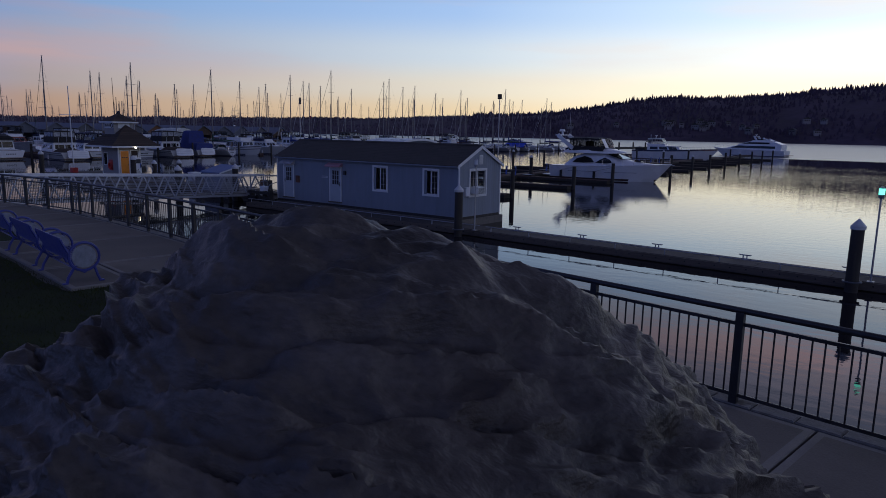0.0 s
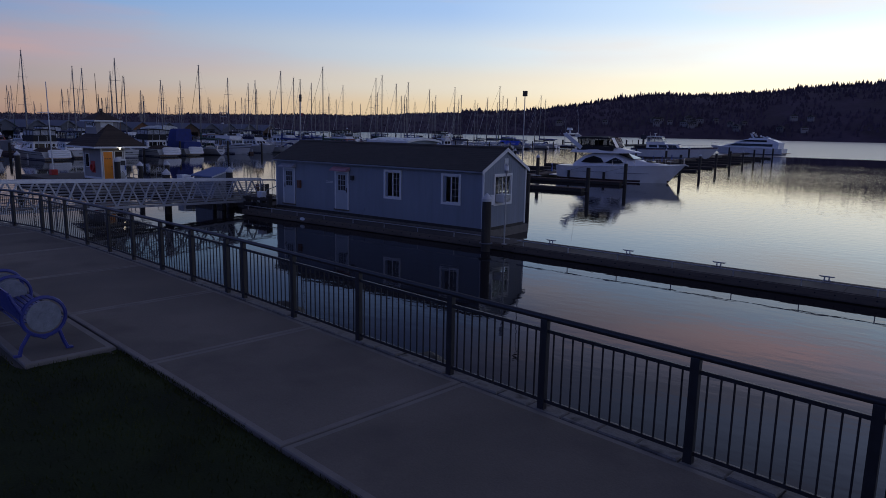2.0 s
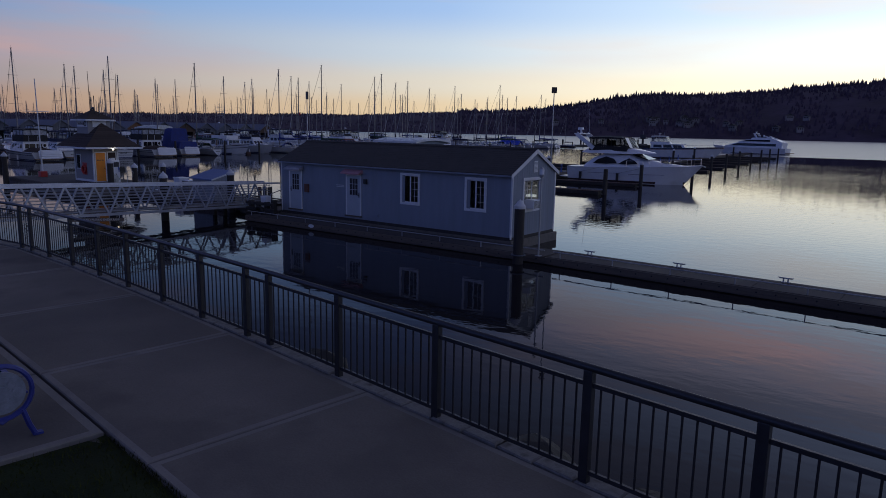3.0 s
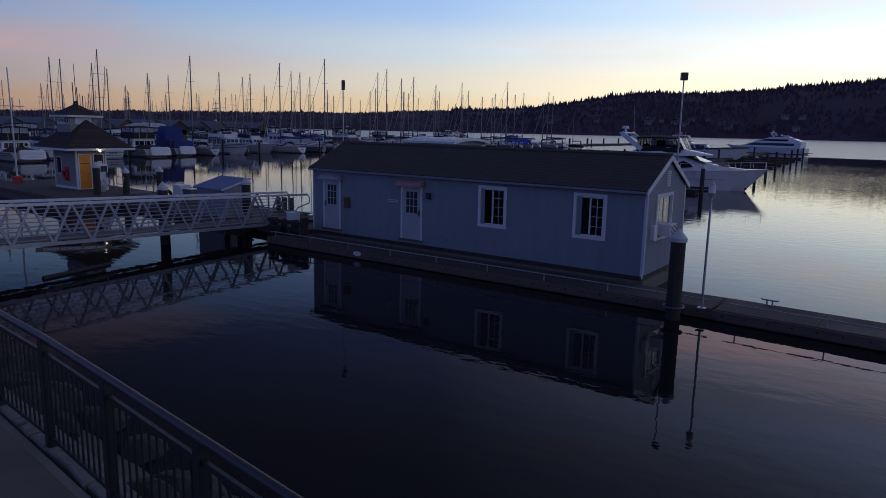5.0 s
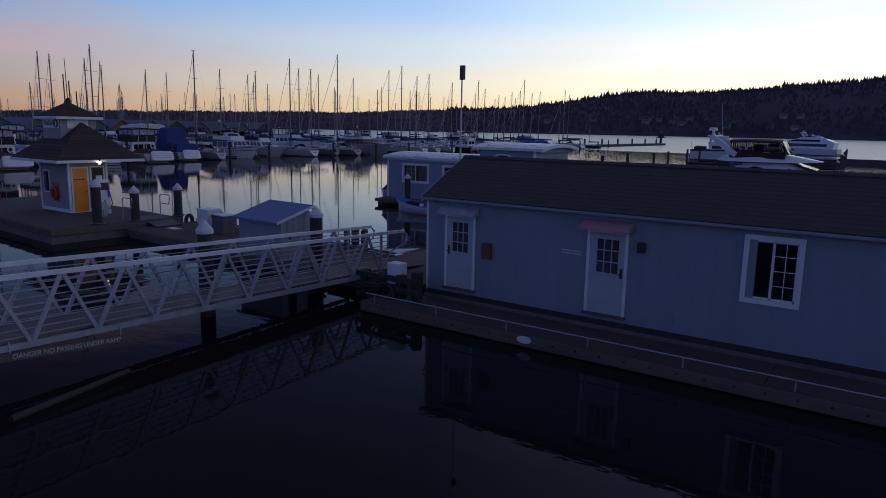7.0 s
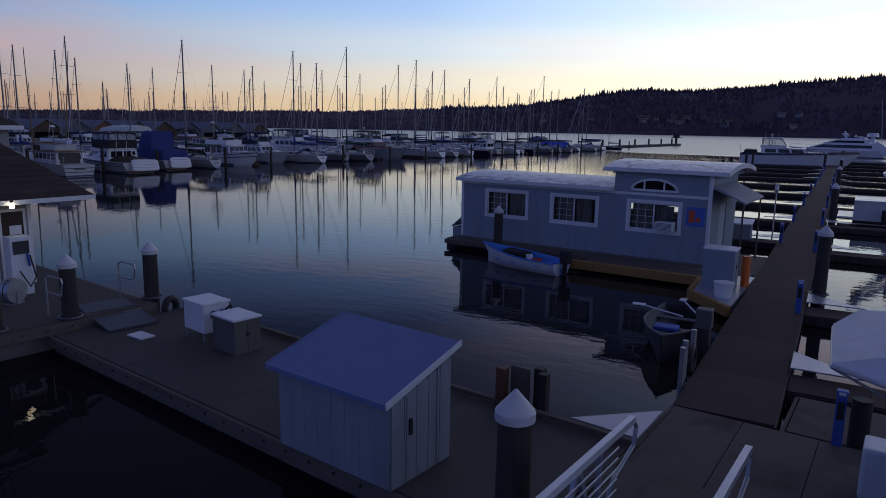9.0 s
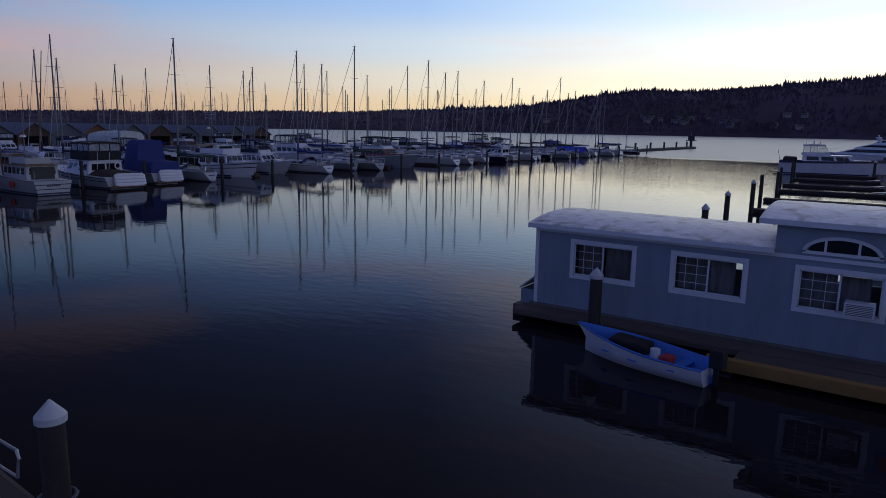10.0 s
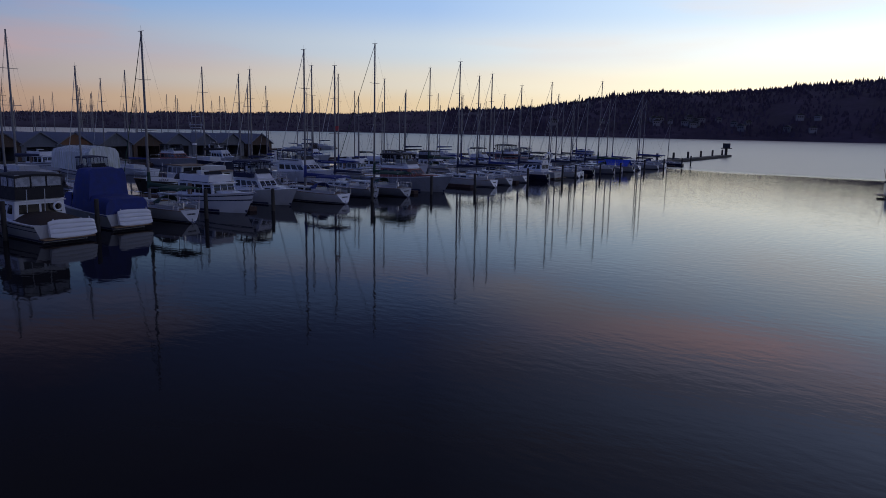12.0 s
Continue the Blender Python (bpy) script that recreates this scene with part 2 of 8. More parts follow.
SMOKED.node_tree.nodes["Principled BSDF"].inputs["IOR"].default_value = 1.1
BROWN_CANVAS = mat("brown_canvas", (.045, .028, .022), .85, var=.3, scale=3, fine=90, bump=.35)
LANDING = mat("landing_deck", (.125, .106, .094), .85, var=.25, scale=1.2, fine=45, bump=.25, stain=(.05, .042, .037), amount=.7, grime=1.1, island=.06, spec=.25)
PALE_WALL = mat("pale_corrugated_wall", (.10, .105, .12), .7, var=.2, scale=.4, fine=6, bump=.2, stretch=(1, 4, .3), stain=(.2, .2, .17), amount=.5)
BROWN_WALL = mat("brown_boathouse_wall", (.085, .052, .034), .8, var=.25, scale=.5, fine=8, bump=.2)
TAN_GABLE = mat("tan_gable_boards", (0.176, 0.085, 0.042), .8, var=.2, scale=.6, fine=8, bump=.2)
MAST = mat("mast_aluminium", (.17, .165, .17), .45, metal=.35, var=.15, scale=2, fine=20, bump=.03)
WIRE = mat("rigging_wire", (.10, .10, .11), .5, metal=.4, var=.1, bump=0)
WOOD_MAST = mat("spruce_mast", (.16, .09, .05), .5, var=.25, bump=.05)
RUBBER = mat("black_rubber", (.015, .015, .016), .7, var=.2, bump=.2)
FENDER = mat("fender_vinyl", (.55, .55, .56), .45, var=.1, bump=.02)
SHED_ROOF = mat("blue_painted_roof", (.145, .20, .37), .6, var=.12, scale=1.2, fine=30, bump=.15, stain=(.09, .12, .24), amount=.4, grime=1.2)
SHED_WALL = mat("shed_plywood", (.255, .275, .31), .75, var=.1, scale=2, fine=30, bump=.25, stretch=(2, 2, .3), stain=(.19, .20, .22), amount=.45)
# opaque film; light seen through clear vinyl is put into its pale colour
FILM = mat("vinyl_toned_backlit", (.30, .32, .37), .28, var=.25, scale=3, fine=20, bump=.1)
TIN_ROOF = mat("grey_metal_roof", (.15, .165, .21), .85, metal=0.0, var=.12, scale=.4, fine=6, bump=.1, stain=(.17, .17, .18), amount=.45, grime=.25)
TIN_WALL = mat("boathouse_wall", (.11, .12, .15), .8, var=.2, scale=.5, fine=8, bump=.15)
TROWEL = mat("trowelled_concrete", (.205, .185, .165), .7, var=.2, scale=1.3, fine=50, bump=.15, stain=(.11, .10, .09), amount=.7, grime=1.4)
ROUGH_EDGE = mat("broken_concrete_edge", (.20, .19, .175), .9, var=.35, scale=5, fine=40, bump=.6, stain=(.045, .04, .034), amount=1.0, grime=5.0)
ROCK = mat("boulder_granite", (.092, .080, .073), .52, var=.6, scale=1.9, fine=26, bump=.9, stretch=(.8, 1.3, 1.8), stain=(.036, .025, .017), amount=.95, grime=.8, spec=.3)
RIPRAP = mat("riprap_stone", (.034, .032, .028), .85, var=.35, scale=2, fine=25, bump=.6, stain=(.03, .035, .02), amount=.6, island=.25)
GRASS = mat("lawn_grass", (.046, .054, .012), .9, var=.4, scale=1.5, fine=60, bump=.5, spec=.1)
SOIL = mat("lawn_ground", (.025, .034, .014), .95, var=.4, scale=1.2, fine=40, bump=.6, spec=.1)
LANDFILL = mat("shore_ground", (.08, .075, .065), .95, var=.3, scale=.3, fine=6, bump=.4)
# purple-blue of the distance haze is put into both hillside colours
FOREST = mat("conifer_forest_hazed", (.076, .058, .086), .95, var=.25, scale=.02, fine=.25, bump=.0, spec=.1)
HILL = mat("wooded_hillside_hazed", (.084, .064, .088), .95, var=.35, scale=.012, fine=.12, bump=.0, stain=(.064, .053, .058), amount=.5, grime=.02, spec=.1)
HOUSE_WALL = mat("far_house_wall", (.19, .18, .19), .8, var=.2, scale=.1, bump=0, island=.3)
FROST = mat("frosty_membrane", (.95, .97, 1.0), .36, var=.42, scale=3.2, fine=9, bump=.5, stretch=(1, 1.1, 1), stain=(.025, .03, .04), amount=1.0, grime=1.7, spec=.9)
PLASTIC_WHITE = mat("white_plastic", (.70, .72, .75), .4, var=.05, scale=2, bump=.03, stain=(.45, .45, .44), amount=.25)
PLASTIC_GREY = mat("grey_cabinet", (.105, .10, .093), .6, var=.12, scale=2, fine=25, bump=.15, stain=(.11, .10, .09), amount=.5)
CANOPY = mat("stained_canopy", (.62, .65, .64), .8, var=.25, scale=2, fine=20, bump=.25, stretch=(2.6, 2.6, .22), stain=(.30, .33, .16), amount=.8, grime=1.2)
WALL_BOX = mat("rusty_wall_box", (.13, .055, .035), .7, var=.3, scale=4, fine=30, bump=.2, stain=(.22, .06, .03), amount=.5)
CURTAIN = mat("drab_curtain", (.20, .175, .165), .9, var=.35, scale=3, fine=20, bump=.2, stretch=(4, 4, .4))
ROPE = mat("mooring_rope", (.30, .29, .27), .9, var=.2, scale=20, fine=120, bump=.4)
SIGN_RED = mat("red_sign", (.5, .09, .03), .6, var=.1, bump=0)
SIGN_BLUE = mat("blue_sign", (.05, .13, .45), .6, var=.15, bump=0)
INK = mat("dark_lettering", (.04, .04, .045), .7, var=.1, bump=0)
PALE_INK = mat("pale_lettering", (.55, .56, .58), .7, var=.1, bump=0)
PINK_AWNING = mat("faded_pink_awning", (.42, .22, .26), .8, var=.15, scale=5, fine=60, bump=.15)
GREY_AWNING = mat("grey_awning", (.34, .35, .40), .8, var=.15, scale=5, fine=60, bump=.15)

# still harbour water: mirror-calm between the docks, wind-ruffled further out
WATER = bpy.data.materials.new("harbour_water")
WATER.use_nodes = True
n_, l_ = WATER.node_tree.nodes, WATER.node_tree.links
pw = n_["Principled BSDF"]
pw.inputs["Base Color"].default_value = (.013, .012, .014, 1)
pw.inputs["Roughness"].default_value = .012
tc_ = n_.new("ShaderNodeTexCoord")


def ripple(scale, stretch, detail=3.0):
    mp = n_.new("ShaderNodeMapping")
    mp.inputs["Scale"].default_value, mp.inputs["Rotation"].default_value = stretch, (0, 0, radians(-35))
    l_.new(tc_.outputs["Object"], mp.inputs[0])
    t = n_.new("ShaderNodeTexNoise")
    t.inputs["Scale"].default_value, t.inputs["Detail"].default_value = scale, detail
    l_.new(mp.outputs[0], t.inputs["Vector"])
    return t.outputs[0]


def wat(op, a, b):
    m = n_.new("ShaderNodeMath")
    m.operation = op
    for i, v in enumerate((a, b)):
        if isinstance(v, (int, float)):
            m.inputs[i].default_value = v
        else:
            l_.new(v, m.inputs[i])
    return m.outputs[0]


def wrange(v, lo, hi, a=0.0, b=1.0):
    r = n_.new("ShaderNodeMapRange")
    r.interpolation_type = "SMOOTHSTEP"
    for i, k in enumerate((lo, hi, a, b)):
        r.inputs[i + 1].default_value = k
    l_.new(v, r.inputs[0])
    return r.outputs[0]


where = n_.new("ShaderNodeSeparateXYZ")
l_.new(tc_.outputs["Object"], where.inputs[0])
seaward = wat("ADD", where.outputs[1], wat("MULTIPLY", where.outputs[0], .25))
patches = ripple(.012, (1, 2.2, 1), 2.0)
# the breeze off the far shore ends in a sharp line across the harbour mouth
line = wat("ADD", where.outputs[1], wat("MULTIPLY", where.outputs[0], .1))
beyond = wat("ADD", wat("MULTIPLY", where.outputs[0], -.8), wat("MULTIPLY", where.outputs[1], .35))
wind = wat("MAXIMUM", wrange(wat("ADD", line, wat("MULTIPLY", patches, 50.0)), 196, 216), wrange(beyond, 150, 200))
calm_b = n_.new("ShaderNodeBump")
calm_b.inputs["Distance"].default_value = .02
l_.new(wat("MULTIPLY", wrange(patches, .3, .7, .6, 1.4), wat("ADD", wrange(seaward, 6, 26, .10, 0.0), wrange(seaward, 15, 100, .18, .58))), calm_b.inputs["Strength"])
l_.new(ripple(1.1, (1, 2.0, 1), 3.0), calm_b.inputs["Height"])
wave_b = n_.new("ShaderNodeBump")
wave_b.inputs["Distance"].default_value = .12
l_.new(wat("MULTIPLY", wind, .04), wave_b.inputs["Strength"])
l_.new(ripple(.9, (1, 2.4, 1), 3.0), wave_b.inputs["Height"])
l_.new(calm_b.outputs[0], wave_b.inputs["Normal"])
l_.new(wave_b.outputs[0], pw.inputs["Normal"])
l_.new(wrange(wind, 0.0, 1.0, .012, .30), pw.inputs["Roughness"])
# dimmer sky reflection is put into the IOR leftward and inshore, as if polarised
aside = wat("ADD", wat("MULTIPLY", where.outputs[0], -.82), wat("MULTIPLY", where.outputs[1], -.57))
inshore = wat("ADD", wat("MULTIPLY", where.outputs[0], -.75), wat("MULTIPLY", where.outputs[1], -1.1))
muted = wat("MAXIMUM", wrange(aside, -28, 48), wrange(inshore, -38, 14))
# IOR raised with wind puts a brighter reflection into the far water
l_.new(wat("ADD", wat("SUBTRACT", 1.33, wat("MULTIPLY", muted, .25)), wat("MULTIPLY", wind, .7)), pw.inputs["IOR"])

# ---- building tools ----
def thing(name, label, category, place=(0, 0, 0), turn=0.0, group="", kind=""):
    ob = new(name)
    ob.empty_display_size = 0.2
    ob.matrix_world = pose(*place, 0, 0, turn)
    return tagged(ob, label, category, group, kind)


def mesh(name, bm, *mats, smooth=False):
    bmesh.ops.recalc_face_normals(bm, faces=bm.faces)
    me = bpy.data.meshes.new(name)
    bm.to_mesh(me)
    bm.free()
    for m in mats:
        me.materials.append(m)
    if smooth:
        me.shade_smooth()
        me.set_sharp_from_angle(angle=radians(smooth if smooth is not True else 40))
    return me


def part(name, bm, material, parent, label="", smooth=False):
    ob = new(name, mesh(name, bm, material, smooth=smooth) if isinstance(bm, bmesh.types.BMesh) else bm)
    ob.parent = parent
    if label:
        ob["label"] = label
    return ob


def lone(name, bm, material, label, category="", kind="", group="", smooth=False):
    return tagged(new(name, mesh(name, bm, material, smooth=smooth)), label, category, group, kind)


def box(x0, x1, y0, y1, z0, z1, bevel=0.0, bm=None):
    bm = bm or bmesh.new()
    c = Matrix.Translation(((x0 + x1) / 2, (y0 + y1) / 2, (z0 + z1) / 2)) @ Matrix.Diagonal((abs(x1 - x0), abs(y1 - y0), abs(z1 - z0), 1))
    made = bmesh.ops.create_cube(bm, size=1, matrix=c)["verts"]
    if bevel:
        edges = list({e for v in made for e in v.link_edges})
        bmesh.ops.bevel(bm, geom=edges, offset=bevel, segments=2, affect="EDGES", profile=.6)
    return bm


def tube(a, b, r0, r1=None, n=8, bm=None, caps=True):
    """A straight round bar from a to b."""
    bm = bm or bmesh.new()
    a, b = Vector(a), Vector(b)
    m = Matrix.Translation((a + b) / 2) @ (b - a).to_track_quat("Z", "Y").to_matrix().to_4x4()
    bmesh.ops.create_cone(bm, cap_ends=caps, segments=n, radius1=r0, radius2=r0 if r1 is None else r1, depth=(b - a).length, matrix=m)
    return bm


def pipe(points, r, n=6, bm=None):
    """A round bar swept in one piece along the points; a ring where the last point is the first."""
    bm = bm or bmesh.new()
    pts = [Vector(p) for p in points]
    ring = (pts[0] - pts[-1]).length < 1e-5 and len(pts) > 3
    if ring:
        pts = pts[:-1]
    m = len(pts)
    rows, side = [], None
    for i, p in enumerate(pts):
        before = (p - pts[i - 1]).normalized() if i or ring else None
        after = (pts[(i + 1) % m] - p).normalized() if i < m - 1 or ring else None
        along = (before + after).normalized() if before and after and (before + after).length > 1e-4 else (after or before)
        if side is None:
            side = along.orthogonal().normalized()
        side = (side - along * side.dot(along)).normalized()
        over = along.cross(side)
        # widen the joint so that the bar keeps its thickness round a bend
        grow = 1 / max(.5, along.dot(after or before))
        rows.append([bm.verts.new(p + (side * math.cos(a) + over * math.sin(a)) * r * min(grow, 1.4)) for a in np.linspace(0, 2 * math.pi, n + 1)[:-1]])
    for i in range(m if ring else m - 1):
        a, b = rows[i], rows[(i + 1) % m]
        for k in range(n):
            bm.faces.new((a[k - 1], a[k], b[k], b[k - 1]))
    if not ring:
        bm.faces.new(rows[0][::-1])
        bm.faces.new(rows[-1])
    return bm


def bar(a, b, w, h, bm=None):
    """A square bar from a to b, w wide across and h high."""
    bm = bm or bmesh.new()
    a, b = Vector(a), Vector(b)
    m = Matrix.Translation((a + b) / 2) @ (b - a).to_track_quat("X", "Z").to_matrix().to_4x4() @ Matrix.Diagonal(((b - a).length, w, h, 1))
    bmesh.ops.create_cube(bm, size=1, matrix=m)
    return bm


def loft(rows, bm=None, close=False, caps=(False, False)):
    """Faces between rows of points that have the same number of points."""
    bm = bm or bmesh.new()
    grid = [[bm.verts.new(p) for p in row] for row in rows]
    for r, s in zip(grid, grid[1:]):
        k = len(r)
        for i in range(k if close else k - 1):
            quad = [r[i], r[(i + 1) % k], s[(i + 1) % k], s[i]]
            if len({v.co.to_tuple(5) for v in quad}) > 2:
                try:
                    bm.faces.new(quad)
                except ValueError:
                    pass
    for flag, row in zip(caps, (grid[0], grid[-1])):
        if flag:
            bm.faces.new(row)
    return bm


def prism(outline, a, b, axis="y", bm=None):
    """A flat outline (2D points) drawn out along an axis from a to b."""
    def put(p, t):
        return {"y": (p[0], t, p[1]), "x": (t, p[0], p[1]), "z": (p[0], p[1], t)}[axis]
    bm = bm or bmesh.new()
    lo, hi = [bm.verts.new(put(p, a)) for p in outline], [bm.verts.new(put(p, b)) for p in outline]
    bm.faces.new(lo)
    bm.faces.new(hi[::-1])
    for i in range(len(lo)):
        bm.faces.new((lo[i], lo[i - 1], hi[i - 1], hi[i]))
    return bm


def slab_mesh(name, corners, z0, z1, chamfer, material):
    """A plate over four corners with its top edges broken."""
    bm = bmesh.new()
    mid = sum((Vector((*c, 0)) for c in corners), Vector()) / 4
    def ring(z, inset):
        out = []
        for c in corners:
            v = Vector((*c, 0))
            d = (mid - v).normalized() * inset * 1.41
            out.append(bm.verts.new((v.x + d.x, v.y + d.y, z)))
        return out
    a, b, c = ring(z0, 0), ring(z1 - chamfer, 0), ring(z1, chamfer)
    bm.faces.new(c)
    for lo, hi in ((a, b), (b, c)):
        for i in range(4):
            bm.faces.new((lo[i - 1], lo[i], hi[i], hi[i - 1]))
    return mesh(name, bm, material)


def text_on(words, size, m, material, name="lettering", parent=None, extrude=.002):
    cu = bpy.data.curves.new(name, "FONT")
    cu.body, cu.size, cu.extrude, cu.align_x, cu.align_y = words, size, extrude, "CENTER", "CENTER"
    tmp = bpy.data.objects.new("tmp", cu)
    scene.collection.objects.link(tmp)
    bpy.context.view_layer.update()
    me = bpy.data.meshes.new_from_object(tmp)
    bpy.data.objects.remove(tmp)
    me.name = name
    me.materials.clear()
    me.materials.append(material)
    ob = new(name, me)
    ob.parent = parent
    ob.matrix_basis = m
    return ob


def wobble(bm, amount, scale, seed=0.0):
    for v in bm.verts:
        v.co += noise.noise_vector(v.co * scale + Vector((seed, seed * 1.7, -seed))) * amount
    return bm

# ---- water, hills and shore ----
bm = bmesh.new()
bmesh.ops.create_circle(bm, cap_ends=True, segments=64, radius=4600)
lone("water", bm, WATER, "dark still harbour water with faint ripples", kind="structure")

SKYLINE = [(-60, 108), (-20, 110), (3, 99), (8, 92), (13, 85), (19, 76), (23, 66), (28, 51), (33, 41), (43, 32), (57, 26), (69, 20), (95, 22), (130, 24)]
HUB = (-30.0, 25.0)


def skyline(az):
    return float(np.interp(az, [a for a, _ in SKYLINE], [h for _, h in SKYLINE]))


def on_hill(az, f):
    """A point on the far shore: bearing to the left of +Y, f from 0 at the water to 1 at the ridge."""
    shore = 1010 + 40 * noise.noise((az * .05, 3.1, 0)) + 12 * noise.noise((az * .4, 7.7, 0))
    r = shore + 420 * f
    h = skyline(az) * (1 - (1 - min(f, 1)) ** 1.7) if f <= 1 else skyline(az) * (1 - .25 * (f - 1))
    h *= 1 + .10 * noise.noise((az * .12, f * 2.0, 5.0)) * min(1, f * 3)
    h += 2.0 * noise.noise((az * .5, f * 5.0, 9.0)) * min(1, f * 2)
    a = radians(az)
    return Vector((HUB[0] - r * math.sin(a), HUB[1] + r * math.cos(a), h + .5 if f > 0 else -2.0))


rows = []
for i in range(0, 381):
    az = -60 + i * .5
    rows.append([on_hill(az, f) for f in (0, .01, .1, .22, .36, .5, .65, .8, .92, 1.0, 1.1, 1.6)])
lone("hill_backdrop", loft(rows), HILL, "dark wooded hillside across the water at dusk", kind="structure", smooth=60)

rng = random.Random(4)


def conifers(name, spots, label):
    """Many small firs as one mesh; each is two uneven skirts on a point."""
    verts, faces = [], []
    for p, h, w in spots:
        k, spin = 5, rng.random() * 6
        for z0, z1, wr in ((0.0, .62, 1.0), (.36, 1.0, .62)):
            base = len(verts)
            for j in range(k):
                a = spin + j * 2 * math.pi / k
                rr = w * wr * (.75 + .5 * rng.random())
                verts.append((p.x + rr * math.cos(a), p.y + rr * math.sin(a), p.z + h * (z0 + .08 * rng.random())))
            verts.append((p.x + .1 * w * (rng.random() - .5), p.y, p.z + h * z1))
            for j in range(k):
                faces.append((base + j, base + (j + 1) % k, base + k))
    me = bpy.data.meshes.new(name)
    me.from_pydata(verts, [], faces)
    me.materials.append(FOREST)
    return tagged(new(name, me), label, "trees", kind="stuff")


ridge, slope = [], []
for i in range(6500):
    az = -16 + rng.random() * 112
    f = .90 + .16 * rng.random()
    h = (6 + 7 * rng.random() ** 3) * (1.0 if az < 35 else .45)
    if noise.noise((az * 1.3, 0, 2.0)) > .30:
        h *= 1.25
    p = on_hill(az, f)
    ridge.append((p - Vector((0, 0, 1.5)), h, h * .24))
for i in range(9000):
    az = -16 + rng.random() * 112
    f = .03 + .88 * rng.random()
    if noise.noise((az * .35, f * 4, 1.0)) > .34:
        continue
    h = (4 + 4 * rng.random()) * (1.0 if az < 35 else .62)
    p = on_hill(az, f)
    slope.append((p - Vector((0, 0, 1.0)), h, h * .40))
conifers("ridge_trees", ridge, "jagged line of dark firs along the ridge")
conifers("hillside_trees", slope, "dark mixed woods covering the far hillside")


def far_house(place, turn, w, d, h):
    t = thing("house", "small pale house among trees on the far hillside", "house", place, turn, group="houses on the hillside")
    part("wall", box(-w / 2, w / 2, -d / 2, d / 2, -3, h, bevel=.05), HOUSE_WALL, t)
    part("roof", prism([(-w / 2 - .5, h), (w / 2 + .5, h), (0, h + w * .3)], -d / 2 - .5, d / 2 + .5), ASPHALT, t)
    for k in (-1, 0, 1):
        part("window", box(w * .28 * k - .7, w * .28 * k + .7, -d / 2 - .12, -d / 2 + .05, h * .35, h * .75), TINTED, t)
    return t


for i in range(22):
    az = 12.0 + rng.random() * 7.0 if i < 16 else (6.5 + rng.random() * 3 if i < 20 else 22 + rng.random() * 8)
    f = .07 + .14 * rng.random()
    p = on_hill(az, f)
    far_house((p.x, p.y, p.z + 2), az + rng.uniform(-25, 25), 7 + 4 * rng.random(), 7, 3.5 + 2 * rng.random())

# land behind the railing
PROM = 1.77
EDGE = [(14.07, 4.70), (0.13, 6.70), (-9.80, 8.10), (-15.80, 8.84), (-20.40, 9.22), (-23.7, 8.98), (-27.2, 8.58), (-31.27, 8.52)]  # foot of the railing


def along(s):
    """Place and heading, s metres along the railing's foot from its near end."""
    for a, b in zip(EDGE, EDGE[1:]):
        a, b = Vector(a), Vector(b)
        d = (b - a).length
        if s <= d or b == Vector(EDGE[-1]):
            u = (b - a) / d
            return a + u * s, u
        s -= d


LENGTH = sum((Vector(b) - Vector(a)).length for a, b in zip(EDGE, EDGE[1:]))


def inland(s, d):
    """The place d metres to the land side of the railing's foot."""
    u = (along(max(s - 1.5, 0))[1] + along(min(s + 1.5, LENGTH - .01))[1]).normalized()
    p = along(s)[0]
    return p.x - u.y * d, p.y + u.x * d


rows = []
for p in [Vector((60, 0)), *[Vector(e) for e in EDGE], Vector((-60, 6)), Vector((-120, -6))]:
    rows.append([(p.x, p.y + 5.5, -2.4), (p.x, p.y + 2.3, -.35), (p.x, p.y + .95, .75), (p.x, p.y + .22, PROM - .25), (p.x, p.y + .2, PROM - .06),
                 (p.x, p.y - 3.0, PROM - .06), (p.x, p.y - 12, PROM - .05), (p.x * 1.5, p.y - 60, 3.0), (p.x * 3, p.y - 300, 12)])
lone("ground", loft(rows), LANDFILL, "shore bank of earth and stone sloping to the water", kind="structure")

pavement = thing("pavement", "grey jointed concrete promenade along the water", "pavement", kind="structure")
WALK_W = 2.68
JOINTS = [-.02, 3.9, 7.9, 11.27, 14.77, 18.5, 21.78, 25.02, 28.35, 31.7, 35.1, 38.5, 42.0, LENGTH - .02]  # metres along the railing


def bordered_slab(name, corners, z0, z1, chamfer, border):
    """A cast slab: rough field, trowelled border, broken edges."""
    bm = bmesh.new()

    def ring(z, inset):
        out = []
        for i, c in enumerate(corners):
            v, p, q = (Vector((*corners[k % 4], 0)) for k in (i, i - 1, i + 1))
            d = (p - v).normalized() + (q - v).normalized()
            out.append(bm.verts.new((v.x + d.x * inset, v.y + d.y * inset, z)))
        return out
    rings = [ring(z0, 0), ring(z1 - chamfer, 0), ring(z1, chamfer), ring(z1, border)]
    for k, (lo, hi) in enumerate(zip(rings, rings[1:])):
        for i in range(4):
            bm.faces.new((lo[i - 1], lo[i], hi[i], hi[i - 1])).material_index = 1
    bm.faces.new(rings[-1])
    return mesh(name, bm, CONCRETE, TROWEL)


